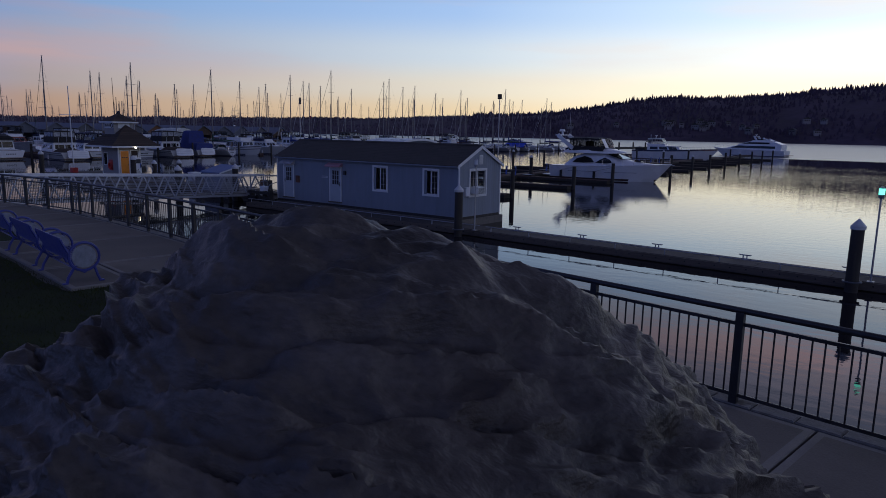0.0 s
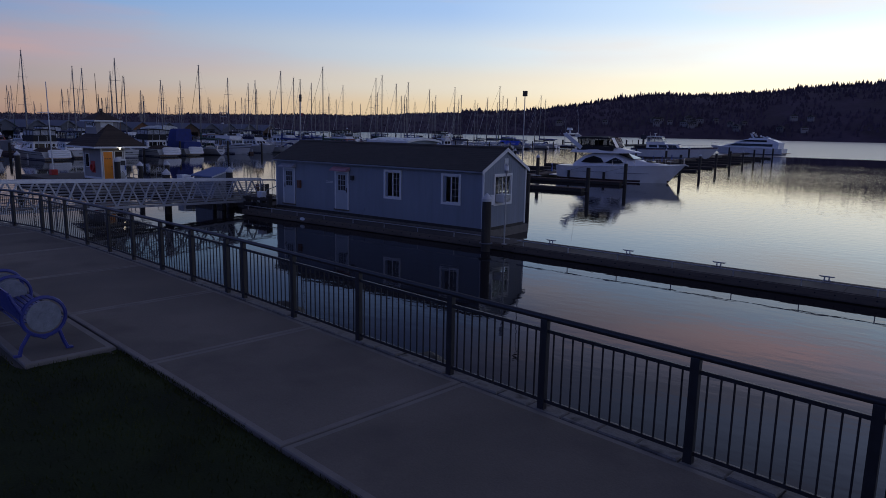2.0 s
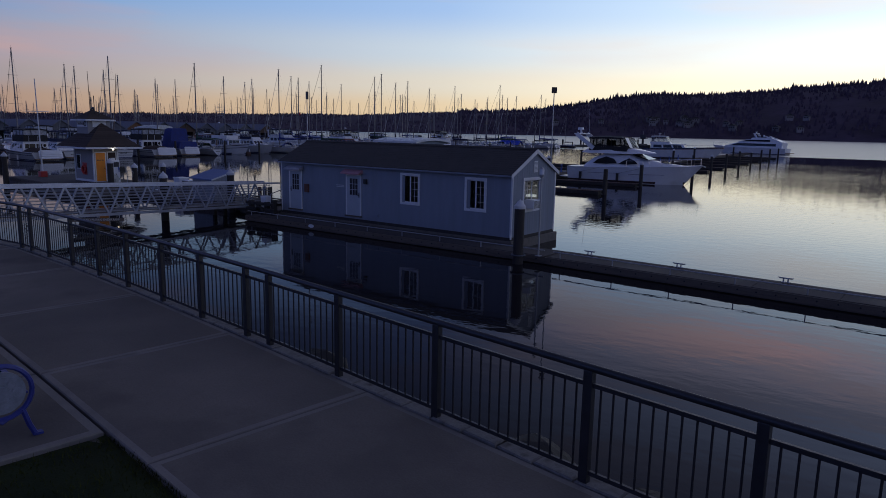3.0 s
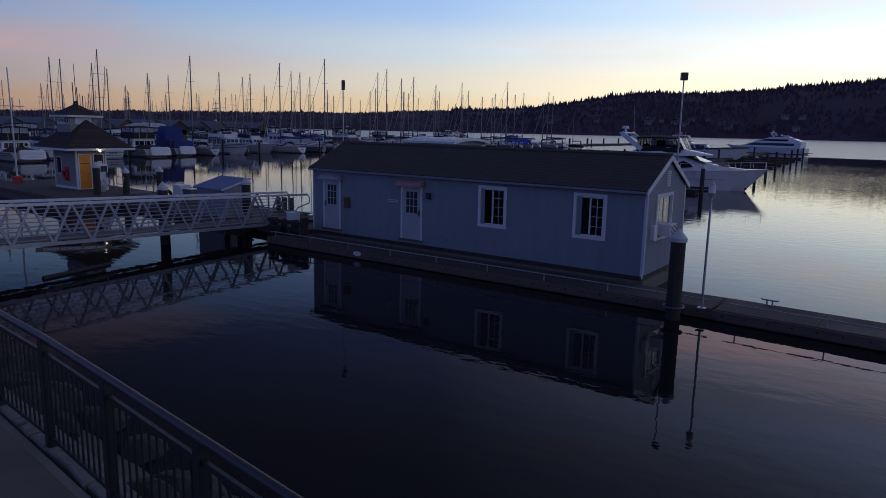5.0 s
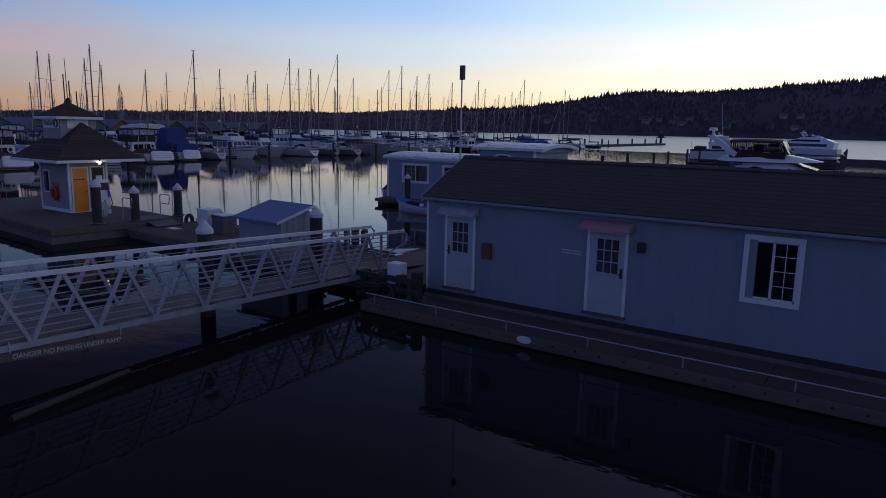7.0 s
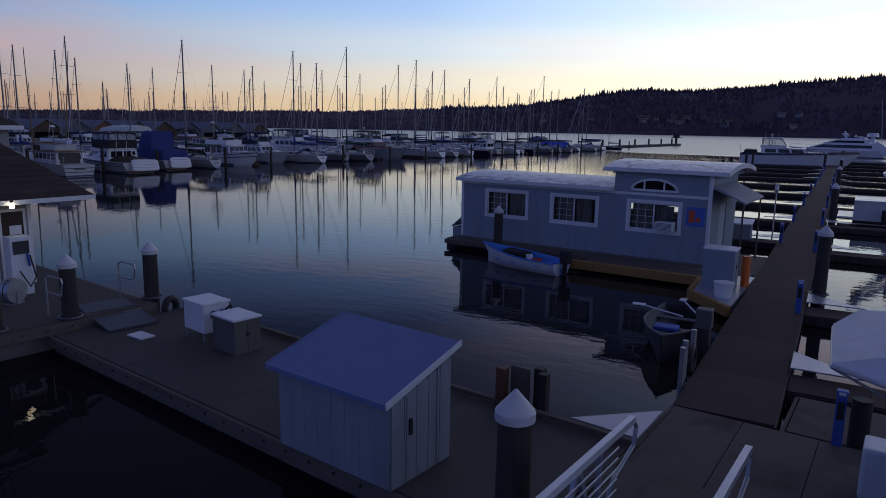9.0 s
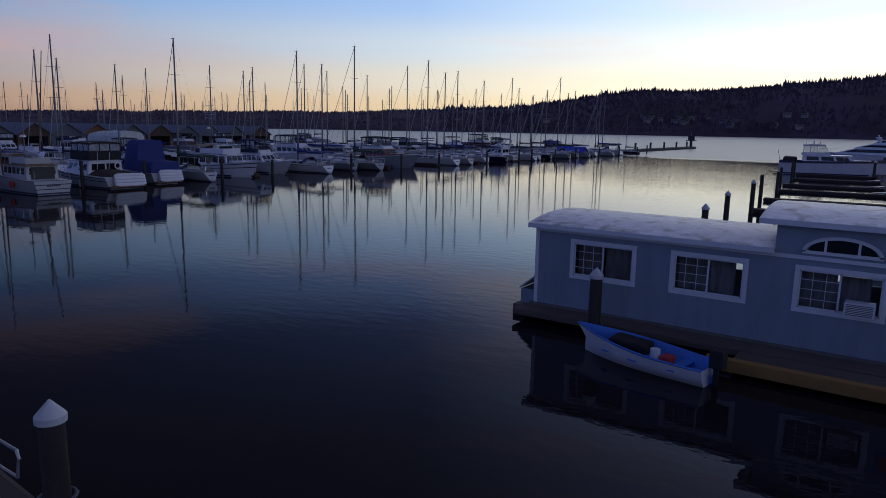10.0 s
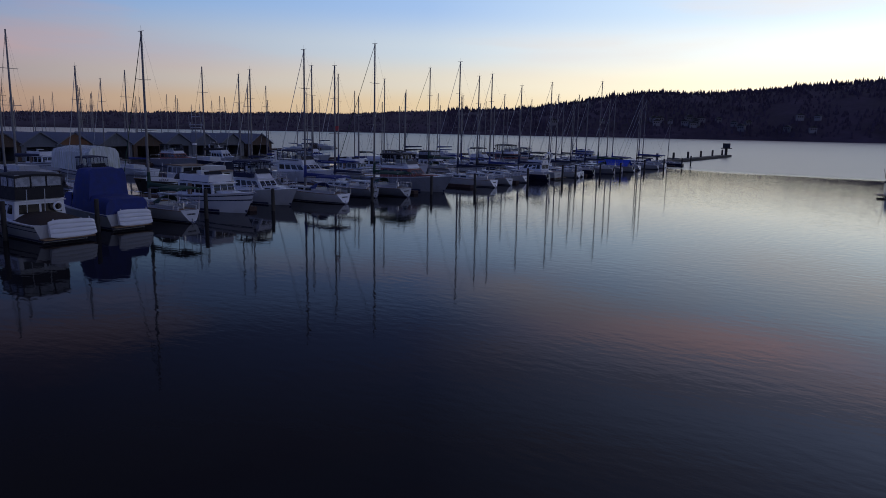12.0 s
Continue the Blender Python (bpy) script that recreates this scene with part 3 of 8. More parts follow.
for a0, b0 in zip(JOINTS, JOINTS[1:]):
    s0, s1 = a0 + .012, b0 - .012
    a, b = inland(s0, .07), inland(s1, .07)
    c, d = inland(s1, WALK_W), inland(s0, WALK_W)
    part("slab", bordered_slab("slab", [a, b, c, d], PROM - .12, PROM, .012, .085), None, pavement)
rng_edge = random.Random(12)
EDGE_STEP = .46
for i in range(int(LENGTH / EDGE_STEP)):  # broken lip of concrete in which the railing stands
    s0, s1 = i * EDGE_STEP + .01, min((i + 1) * EDGE_STEP, LENGTH - .01)
    j = [rng_edge.uniform(-.022, .022) for _ in range(2)]
    a, b, c, d = inland(s0, -.20), inland(s1, -.20), inland(s1, .055 + j[0]), inland(s0, .055 + j[1])
    part("kerb_stone", slab_mesh("kerb_stone", [a, b, c, d], PROM - .3, PROM + rng_edge.uniform(.004, .026), .015, ROUGH_EDGE), None, pavement)

# bench pads
for i, s in enumerate((22.8, 25.1, 27.4)):
    a, b, c, d = inland(s, WALK_W + .035), inland(s + 2.25, WALK_W + .035), inland(s + 2.25, WALK_W + 1.18), inland(s, WALK_W + 1.18)
    part("pad_slab", bordered_slab("pad_slab", [a, b, c, d], PROM - .12, PROM - .005, .012, .10), None, pavement)

# lawn: turf sheet and blades
bm = bmesh.new()
N = 60
for i in range(N + 1):
    for j in range(21):
        s, d = i * .62, WALK_W + .02 + (j / 20) ** 1.4 * 11
        x, y = inland(s, d)
        if j == 0 or not (22.78 < s < 29.7 and d < WALK_W + 1.24):
            zz = PROM - .03 + .05 * noise.noise((x * .5, y * .5, 0)) + .02 * noise.noise((x * 3, y * 3, 1))
        else:
            zz = PROM - .07
        bm.verts.new((x, y, zz if j else PROM - .05))
bm.verts.ensure_lookup_table()
for i in range(N):
    for j in range(20):
        bm.faces.new([bm.verts[k] for k in (i * 21 + j, (i + 1) * 21 + j, (i + 1) * 21 + j + 1, i * 21 + j + 1)])
lone("lawn", bm, SOIL, "short dark green lawn beside the promenade", kind="structure", smooth=True)
verts, faces = [], []
while len(faces) < 30000:
    s, d = rng.uniform(9, 27), WALK_W + .01 + rng.random() ** 1.5 * 4.6
    if s > 22.7 and d < WALK_W + 1.26:
        continue
    x, y = inland(s, d)
    h, a = rng.uniform(.025, .06), rng.random() * 6.3
    z = PROM - .04 + .05 * noise.noise((x * .5, y * .5, 0))
    k = len(verts)
    ca, sa = math.cos(a) * .006, math.sin(a) * .006
    verts += [(x - ca, y - sa, z), (x + ca, y + sa, z), (x + rng.uniform(-.03, .03), y + rng.uniform(-.03, .03), z + h)]
    faces.append((k, k + 1, k + 2))
me = bpy.data.meshes.new("grass")
me.from_pydata(verts, [], faces)
me.materials.append(GRASS)
tagged(new("grass", me), "short dense blades of lawn grass", "grass", kind="stuff")

# riprap on the bank below the railing
riprap = thing("riprap", "bank of dark broken stones below the promenade", "stones", kind="structure")
shapes = []
for k in range(5):
    bm = bmesh.new()
    bmesh.ops.create_icosphere(bm, subdivisions=2, radius=.5)
    for v in bm.verts:
        v.co *= 1 + .45 * noise.noise(v.co * 1.7 + Vector((k * 9, 0, 0)))
        v.co.z *= .7
    shapes.append(mesh("stone", bm, RIPRAP))
for i in range(150):
    s, d = rng.uniform(14, LENGTH - 1), rng.uniform(.35, 2.6)
    p, u = along(s)
    z = float(np.interp(d, [.2, .95, 2.3, 5.5], [PROM - .25, .75, -.35, -2.4]))
    st = part("stone", shapes[i % 5], None, riprap)
    st.matrix_basis = pose(p.x, p.y + d, z + .05, rng.uniform(-30, 30), rng.uniform(-30, 30), rng.uniform(0, 360)) @ Matrix.Diagonal((*[rng.uniform(.6, 1.15)] * 3, 1))

# ---- railing ----
railing = thing("railing", "black steel railing with round bars along the promenade edge", "railing", kind="structure")
TOP = PROM + 1.08
post_me = mesh("post", box(-.045, .045, -.035, .035, -.02, 1.06, bevel=.006), BLACK_STEEL)
bal_me = mesh("baluster", tube((0, 0, .10), (0, 0, .93), .0105, n=6), BLACK_STEEL)
POSTS_X = [13.5, 11.9, 10.3, 8.7, 7.1, 5.5, 3.75, 2.02, .14, -1.34, -3.07, -4.53, -6.40, -8.13, -9.74, -10.35, -11.74, -13.16, -14.66, -16.07, -17.45, -18.83, -19.93, -20.55, -22.2, -23.75, -25.3, -26.9, -28.5, -30.0, -31.2]
stops = [Vector((x, float(np.interp(-x, [-e[0] for e in EDGE], [e[1] for e in EDGE])))) for x in POSTS_X]
nb = len(stops) - 1
for i, p in enumerate(stops):
    q = stops[min(i + 1, nb)] - stops[max(i - 1, 0)]
    o = part("post", post_me, None, railing)
    o.matrix_basis = pose(p.x, p.y, PROM, 0, 0, math.degrees(math.atan2(q.y, q.x)))
for i in range(nb):
    a, b = stops[i], stops[i + 1]
    bm = tube((a.x, a.y, TOP), (b.x, b.y, TOP), .036, n=10)
    part("top_rail", bm, BLACK_STEEL, railing, smooth=True)
    part("upper_rail", bar((a.x, a.y, PROM + .93), (b.x, b.y, PROM + .93), .03, .04), BLACK_STEEL, railing)
    part("bottom_rail", bar((a.x, a.y, PROM + .11), (b.x, b.y, PROM + .11), .03, .04), BLACK_STEEL, railing)
    nk = max(5, round((b - a).length / .122))
    for k in range(1, nk):
        p = a.lerp(b, k / nk)
        o = part("baluster", bal_me, None, railing)
        o.matrix_basis = Matrix.Translation((p.x, p.y, PROM))

# ---- boulder beside the promenade: a few rounded masses run together, then worn into ledges ----
ROCK_AT = Vector((1.9, .1, 2.5))
MASSES = [(2.13, 0.34, 2.26, 2.12, 2.42, 1.82, 0.34), (1.91, 0.52, 2.78, 1.49, 0.64, 1.7, 0.19), (3.79, 0.41, 2.07, 1.37, 1.96, 1.12, 1.53), (1.88, 1.61, 2.75, 1.85, 0.96, 1.02, 1.33), (1.53, 0.44, 3.17, 0.93, 0.98, 0.98, 0.07), (2.23, 1.06, 2.8, 0.64, 0.75, 0.91, 0.43)]


def rock_radius(d):
    """Distances from the boulder's heart to its skin in the directions d, an array of rows."""
    out = []
    for x, y, z, rx, ry, rz, turn in MASSES:
        ca, sa = math.cos(turn), math.sin(turn)
        squash = np.array([[ca / rx, sa / rx, 0], [-sa / ry, ca / ry, 0], [0, 0, 1 / rz]])
        o = -squash @ (np.array((x, y, z)) - np.array(ROCK_AT))
        e = d @ squash.T
        a, b, k = (e * e).sum(1), e @ o, o @ o - 1
        q = b * b - a * k
        out.append(np.where(q > 0, np.maximum(.05, (np.sqrt(np.maximum(q, 0)) - b) / a), .05))
    out = np.array(out)
    top = out.max(0)
    return top + np.log(np.exp(6 * (out - top)).sum(0)) / 6


def rounded_radius(d):
    """The same with the creases between the masses worn round."""
    total = rock_radius(d)
    rings = [(a, r) for r in (.1, .2, .3, .4) for a in np.linspace(0, 2 * math.pi, 9)[:-1]]
    side = np.cross(d, np.array((.31, .17, .93)))
    side /= np.linalg.norm(side, axis=1)[:, None]
    over = np.cross(d, side)
    for a, r in rings:
        q = d + r * (math.cos(a) * side + math.sin(a) * over)
        total = total + rock_radius(q / np.linalg.norm(q, axis=1)[:, None])
    return total / (len(rings) + 1)


def worn(p):
    """How far the weather has moved the skin in or out at p."""
    w = p + .22 * noise.noise_vector(p * .9)
    # the bedding dips seaward: long along the beds, sharp across them
    bed = Vector((w.x * .55 + w.y * .30, w.y * .9 - w.x * .35, w.z * 1.6 + w.y * .5))
    ridge = 1 - abs(noise.noise(bed * 1.25 + Vector((5, 2, 1))))
    groove = 1 - abs(noise.noise(bed * 1.9 + Vector((1, 7, 3))))
    streak = 1 - abs(noise.noise(Vector((bed.x * 2.2, bed.y * 5.0, bed.z * 5.5))))
    out = .085 * ridge ** 4 - .05 * groove ** 8 + .058 * streak ** 3 + .05 * noise.noise(bed * .7 + Vector((9, 4, 6)))
    # broken shelves where beds have split away
    layer = bed.z * .95 + .35 * noise.noise(bed * .8 + Vector((2, 8, 5)))
    out += .055 * (layer % 1.0) ** 4 * max(0.0, min(1.0, .5 + 1.6 * noise.noise(w * .6 + Vector((7, 1, 4)))))
    crinkle = 1 - abs(noise.noise(Vector((bed.x * 5.5, bed.y * 9.0, bed.z * 10.0)) + Vector((3, 3, 8))))
    return out - .015 + .034 * crinkle ** 2 + .014 * noise.fractal(Vector((w.x * 5.0, w.y * 7.0, w.z * 8.0)), .8, 2.1, 4)


bm = bmesh.new()
bmesh.ops.create_icosphere(bm, subdivisions=8, radius=1)
reach = rounded_radius(np.array([v.co.normalized()[:] for v in bm.verts]))
for v, r in zip(bm.verts, reach):
    v.co = v.co.normalized() * float(r)
for k in range(25):
    bmesh.ops.smooth_vert(bm, verts=bm.verts, factor=.5, use_axis_x=True, use_axis_y=True, use_axis_z=True)
bm.normal_update()
for v, n in [(v, v.normal.copy()) for v in bm.verts]:
    v.co += (.6 * n + .4 * v.co.normalized()) * (worn(v.co) - .10)
ob = lone("boulder", bm, ROCK, "large weathered grey boulder with worn ledges on the lawn", "rock", smooth=75)
ob.location = ROCK_AT

# ---- benches ----
def bench(place, turn):
    t = thing("bench", "blue painted steel bench with round medallion ends", "bench", place, turn, group="benches on the promenade")
    for k in (-.86, .86):
        end = part("end_frame", bmesh.new(), BLUE_PAINT, t)
        bm = bmesh.new()
        ring = [(k, .03 + .27 * math.cos(a), .50 + .27 * math.sin(a)) for a in np.linspace(0, 2 * math.pi, 25)]
        pipe(ring, .026, n=6, bm=bm)
        pipe([(k, -.16, .30), (k, -.27, .12), (k, -.30, 0)], .028, bm=bm)
        pipe([(k, .20, .30), (k, .25, .12), (k, .30, 0)], .028, bm=bm)
        pipe([(k, -.16, .30), (k, .02, .20), (k, .20, .30)], .02, bm=bm)
        pipe([(k, -.22, .55), (k, -.33, .78), (k, -.36, .86)], .026, bm=bm)
        bar((k, -.30, .012), (k, -.37, .012), .07, .024, bm=bm)
        bar((k, .28, .012), (k, .36, .012), .07, .024, bm=bm)
        end.data = mesh("end_frame", bm, BLUE_PAINT, smooth=50)
        bm = tube((k - .012, .03, .50), (k + .012, .03, .50), .215, n=24)
        ins = bm.faces[:]
        for a in range(9):
            q = a * 2 * math.pi / 9
            tube((k - .02, .03 + .13 * math.cos(q), .5 + .13 * math.sin(q)), (k + .02, .03 + .13 * math.cos(q), .5 + .13 * math.sin(q)), .04, n=8, bm=bm)
        tube((k - .024, .03, .5), (k + .024, .03, .5), .07, n=12, bm=bm)
        part("medallion", bm, MEDALLION, end, "pale cast medallion")
    for i in range(7):
        y = -.20 + i * .073
        part("seat_slat", box(-.85, .85, y - .027, y + .027, .425 + .006 * abs(i - 3), .445 + .006 * abs(i - 3), bevel=.005), BLUE_PAINT, t)
    for i in range(6):
        z = .50 + i * .072
        part("back_slat", bar((-.85, -.225 - .028 * i, z), (.85, -.225 - .028 * i, z), .02, .056), BLUE_PAINT, t)
    part("stretcher", tube((-.86, -.1, .25), (.86, -.1, .25), .016), BLUE_PAINT, t)
    return t


one = bench((-10.2, 4.60, PROM), -8.3)
copy_thing(one, pose(-12.5, 4.96, PROM, 0, 0, -8.3))
copy_thing(one, pose(-14.9, 5.30, PROM, 0, 0, -8.3))

# ---- docks ----
def concrete_dock(name, x0, x1, y0, y1, z, label, panel=2.4, turn=0.0, bull_rails=(), deck=None, walers=("front", "back", "left", "right")):
    """A floating concrete dock: deck panels, timber walers with bolts, bull rails on blocks."""
    t = thing(name, label, "dock", ((x0 + x1) / 2, (y0 + y1) / 2, 0), turn, kind="structure")
    w, d = (x1 - x0) / 2, (y1 - y0) / 2
    part("float", box(-w + .06, w - .06, -d + .06, d - .06, -.5, z - .06), DOCK_SIDE, t)
    n = max(1, round(2 * w / panel))
    for i in range(n):
        a, b = -w + .05 + (2 * w - .1) * i / n, -w + .05 + (2 * w - .1) * (i + 1) / n
        part("deck_panel", slab_mesh("deck_panel", [(a + .006, -d + .05), (b - .006, -d + .05), (b - .006, d - .05), (a + .006, d - .05)], z - .08, z, .008, deck or DOCK_CONCRETE), None, t)
    sides = {"front": ((-w, -d), (w, -d)), "back": ((-w, d), (w, d)), "left": ((-w, -d), (-w, d)), "right": ((w, -d), (w, d))}
    for side in walers:
        (ax, ay), (bx, by) = sides[side]
        wal = part("waler", bar((ax, ay, z - .14), (bx, by, z - .14), .07, .24), TIMBER, t)
        ln = math.hypot(bx - ax, by - ay)
        bm = bmesh.new()
        for k in range(int(ln / .55)):
            f = (k + .5) * .55 / ln
            px, py = ax + (bx - ax) * f, ay + (by - ay) * f
            ox, oy = (0, -.05) if side == "front" else (0, .05) if side == "back" else (-.05, 0) if side == "left" else (.05, 0)
            tube((px, py, z - .12), (px + ox, py + oy, z - .12), .028, n=6, bm=bm)
        part("bolts", bm, RUBBER, wal)
    for side in bull_rails:
        (ax, ay), (bx, by) = sides[side]
        iy = .1 if side == "front" else -.1 if side == "back" else 0
        ix = .1 if side == "left" else -.1 if side == "right" else 0
        rail = part("bull_rail", bar((ax + ix, ay + iy, z + .075), (bx + ix, by + iy, z + .075), .11, .07), TIMBER, t)
        ln = math.hypot(bx - ax, by - ay)
        for k in range(int(ln / 2.05) + 1):
            f = min(1, (k + .1) * 2.05 / ln)
            px, py = ax + ix + (bx - ax) * f, ay + iy + (by - ay) * f
            part("block", box(px - .09, px + .09, py - .05, py + .05, z - .002, z + .042), TIMBER, t)
    return t


def cleat(place, turn=0.0):
    bm = tube((-.13, 0, .10), (.13, 0, .10), .017, n=8)
    for k in (-.05, .05):
        tube((k, 0, 0), (k, 0, .1), .02, .015, bm=bm)
    tube((.13, 0, .10), (.17, 0, .115), .017, .008, bm=bm)
    tube((-.13, 0, .10), (-.17, 0, .115), .017, .008, bm=bm)
    box(-.09, .09, -.04, .04, -.002, .014, bm=bm)
    ob = lone("dock_cleat", bm, GALV, "galvanised mooring cleat bolted to the dock", "cleat", group="cleats on the dock", smooth=50)
    ob.matrix_world = pose(*place, 0, 0, turn) @ Matrix.Diagonal((1.35, 1.35, 1.35, 1))
    return ob


def piling(x, y, top, r=.18, cap=True, hoop=None, lean=0.0):
    """A timber pile with a white pointed cap and, where it holds a dock, its hoop."""
    t = thing("piling", "dark tarred timber piling with a white pointed cap" if cap else "dark bare timber piling standing in the water", "piling", (x, y, 0), group="pilings")
    bm = bmesh.new()
    rows = []
    for k in range(8):
        z = -1.5 + (top + 1.5 - (.02 if cap else 0)) * k / 7
        rows.append([(r * (1.06 - .01 * k + .04 * noise.noise((a * 2, z, x))) * math.cos(a) + lean * z, r * (1.06 - .01 * k + .04 * noise.noise((a * 2, z, y))) * math.sin(a), z) for a in np.linspace(0, 2 * math.pi, 15)[:-1]])
    loft(rows, bm=bm, close=True, caps=(False, True))
    part("shaft", bm, DARK_WOOD, t, smooth=50)
    if cap:
        bm = tube((lean * top, 0, top - .05), (lean * top, 0, top + .05), r * 1.16, n=18)
        tube((lean * top, 0, top + .05), (lean * top, 0, top + .05 + r * 1.25), r * 1.16, r * .08, n=18, bm=bm)
        part("cap", bm, PILE_CAP, t, "white cone cap", smooth=35)
    if hoop is not None:
        bm = pipe([(1.35 * r * math.cos(a), 1.35 * r * math.sin(a), hoop) for a in np.linspace(0, 2 * math.pi, 17)], .03)
        part("hoop", bm, RAMP_STEEL, t, smooth=50)
    return t


MAIN_Z = .30
concrete_dock("dock_1", -31.6, -13.9, 24.36, 25.95, MAIN_Z, "low floating dock of weathered concrete and timber in front of the office")
WING_AT, WING_TURN = (-13.86, 25.12), -2.2


def on_wing(u, v, z=0.0):
    """u along the dock that runs on past the office, v across it to the far side."""
    a = radians(WING_TURN)
    return Vector((WING_AT[0] + u * math.cos(a) - v * math.sin(a), WING_AT[1] + u * math.sin(a) + v * math.cos(a), z))


mid_wing = on_wing(18, 0)
concrete_dock("dock_11", mid_wing.x - 18, mid_wing.x + 18, mid_wing.y - .84, mid_wing.y + .84, MAIN_Z, "low floating dock of weathered concrete and timber running past the office", turn=WING_TURN)


def conduit(place, turn, length):
    t = thing("conduit", "thin pale water pipe on brackets along the dock edge", "pipe", place, turn, group="water pipes")
    part("pipe", tube((0, 0, .21), (length, 0, .21), .018, n=8), GALV, t, smooth=60)
    for k in range(int(length / 2.05)):
        part("bracket", bar((.3 + 2.05 * k, 0, -.002), (.3 + 2.05 * k, 0, .22), .03, .03), GALV, t)
    return t


t = conduit((-31.5, 24.44, MAIN_Z), 0, 17.5)
part("edge_plate", prism([(.19 * math.cos(a), .085 * math.sin(a)) for a in np.linspace(0, 2 * math.pi, 17)[:-1]], -.135, -.118, axis="y"), PLASTIC_WHITE, t, "pale oval plate").matrix_basis = pose(4.95, 0, -.10)
conduit(on_wing(.3, -.76, MAIN_Z), WING_TURN, 35)
for k in range(7):
    cleat(on_wing(1.05 + 3.42 * k, .70, MAIN_Z), WING_TURN)
piling(-14.75, 23.78, 2.12, .19, hoop=.34)
piling(1.22, 23.2, 2.06, .19, hoop=.34)
piling(14.2, 22.75, 2.06, .19, hoop=.34)

LAND_Z = .40
concrete_dock("dock_2", -34.75, -31.15, 26.25, 31.75, LAND_Z, "grey concrete landing float at the foot of the gangway", panel=1.3, deck=LANDING, walers=("front", "left"))
concrete_dock("dock_3", -47.65, -34.85, 26.58, 30.12, LAND_Z, "grey concrete fuel dock with timber edges", panel=2.9, turn=-3.4, bull_rails=("back",))
concrete_dock("dock_4", -61.8, -47.85, 24.35, 30.1, .62, "wide weathered concrete float under the fuel kiosk", panel=3.5, turn=-3.5)

# main pier and its fingers, a little askew to the office
PIER_TURN = 4.2
PIER_AT = (-33.9, 31.75)


def on_pier(u, v, z=0.0):
    """u along the pier from its foot, v across to the right."""
    a = radians(PIER_TURN)
    return Vector((PIER_AT[0] - u * math.sin(a) + v * math.cos(a), PIER_AT[1] + u * math.cos(a) + v * math.sin(a), z))


def plank_dock(name, u0, u1, v0, v1, z, label, lengthwise, step, edge=True):
    mid = on_pier((u0 + u1) / 2, (v0 + v1) / 2)
    t = thing(name, label, "dock", (mid.x, mid.y, 0), PIER_TURN, kind="structure")
    w, d = (v1 - v0) / 2, (u1 - u0) / 2
    part("float", box(-w + .08, w - .08, -d + .08, d - .08, -.4, z - .05), DARK_WOOD, t)
    if lengthwise:
        n = max(2, round(2 * d / step))
        for i in range(n):
            a, b = -d + 2 * d * i / n, -d + 2 * d * (i + 1) / n
            part("plank", slab_mesh("plank", [(-w, a + .002), (w, a + .002), (w, b - .002), (-w, b - .002)], z - .05, z, .002, PIER_WOOD), None, t)
    else:
        n = max(2, round(2 * w / step))
        for i in range(n):
            a, b = -w + 2 * w * i / n, -w + 2 * w * (i + 1) / n
            part("plank", slab_mesh("plank", [(a + .006, -d), (b - .006, -d), (b - .006, d), (a + .006, d)], z - .05, z, .006, PIER_WOOD), None, t)
    if edge:
        for a, b in (((-w, -d), (-w, d)), ((w, -d), (w, d))) if lengthwise else (((-w, -d), (w, -d)), ((-w, d), (w, d))):
            part("waler", bar((*a, z - .16), (*b, z - .16), .08, .24), DARK_WOOD, t)
    return t


plank_dock("dock_5", 0.05, 172, -.83, .83, .40, "long dark plank pier running out through the marina", True, .58)
FINGER_L = [22.8, 31.5, 41.8, 52.2, 62.6, 74.4, 84, 96, 108, 120, 134]
FINGER_R = [2.75, 9.4, 21.0, 30.9, 41.5, 51.9, 62.5, 73, 84, 96, 108, 120, 134]
finger = plank_dock("finger_dock", FINGER_L[0] - .55, FINGER_L[0] + .55, -11.0, -.88, .32, "narrow dark timber finger dock beside empty berths", False, 1.4)
tagged(finger, category="dock", group="finger docks")
for u in FINGER_L[1:]:
    p = on_pier(u, -5.94)
    copy_thing(finger, pose(p.x, p.y, 0, 0, 0, PIER_TURN))
for u in FINGER_R:
    p = on_pier(u, 5.94)
    copy_thing(finger, pose(p.x, p.y, 0, 0, 0, PIER_TURN))
for i, u in enumerate(FINGER_L):
    p = on_pier(u - .9 * (i % 2), -11.3 + .5 * (i % 2))
    piling(p.x, p.y, 2.1 + .4 * rng.random(), .17, cap=u < 60)
for i, u in enumerate(FINGER_R):
    p = on_pier(u + .1, 11.3)
    piling(p.x, p.y, 2.0 + .6 * rng.random(), .17, cap=i % 3 == 0)
for u, v in ((11.5, 1.15), (33, 1.15), (58, 1.15), (84, 1.15), (110, -1.15), (140, 1.15)):
    p = on_pier(u, v)
    piling(p.x, p.y, 2.3, .19, hoop=.42)


def gusset(u, side):
    """The pale triangular corner plate between pier and finger."""
    s = 1 if side > 0 else -1
    bm = prism([(0, 0), (s * 1.5, 0), (0, 1.25)], .425, .455, axis="z")
    ob = lone("corner_plate", bm, ALU, "pale triangular corner deck plate", "deck plate", group="corner plates")
    p = on_pier(u, s * .87)
    ob.matrix_world = pose(p.x, p.y, 0, 0, 0, PIER_TURN)


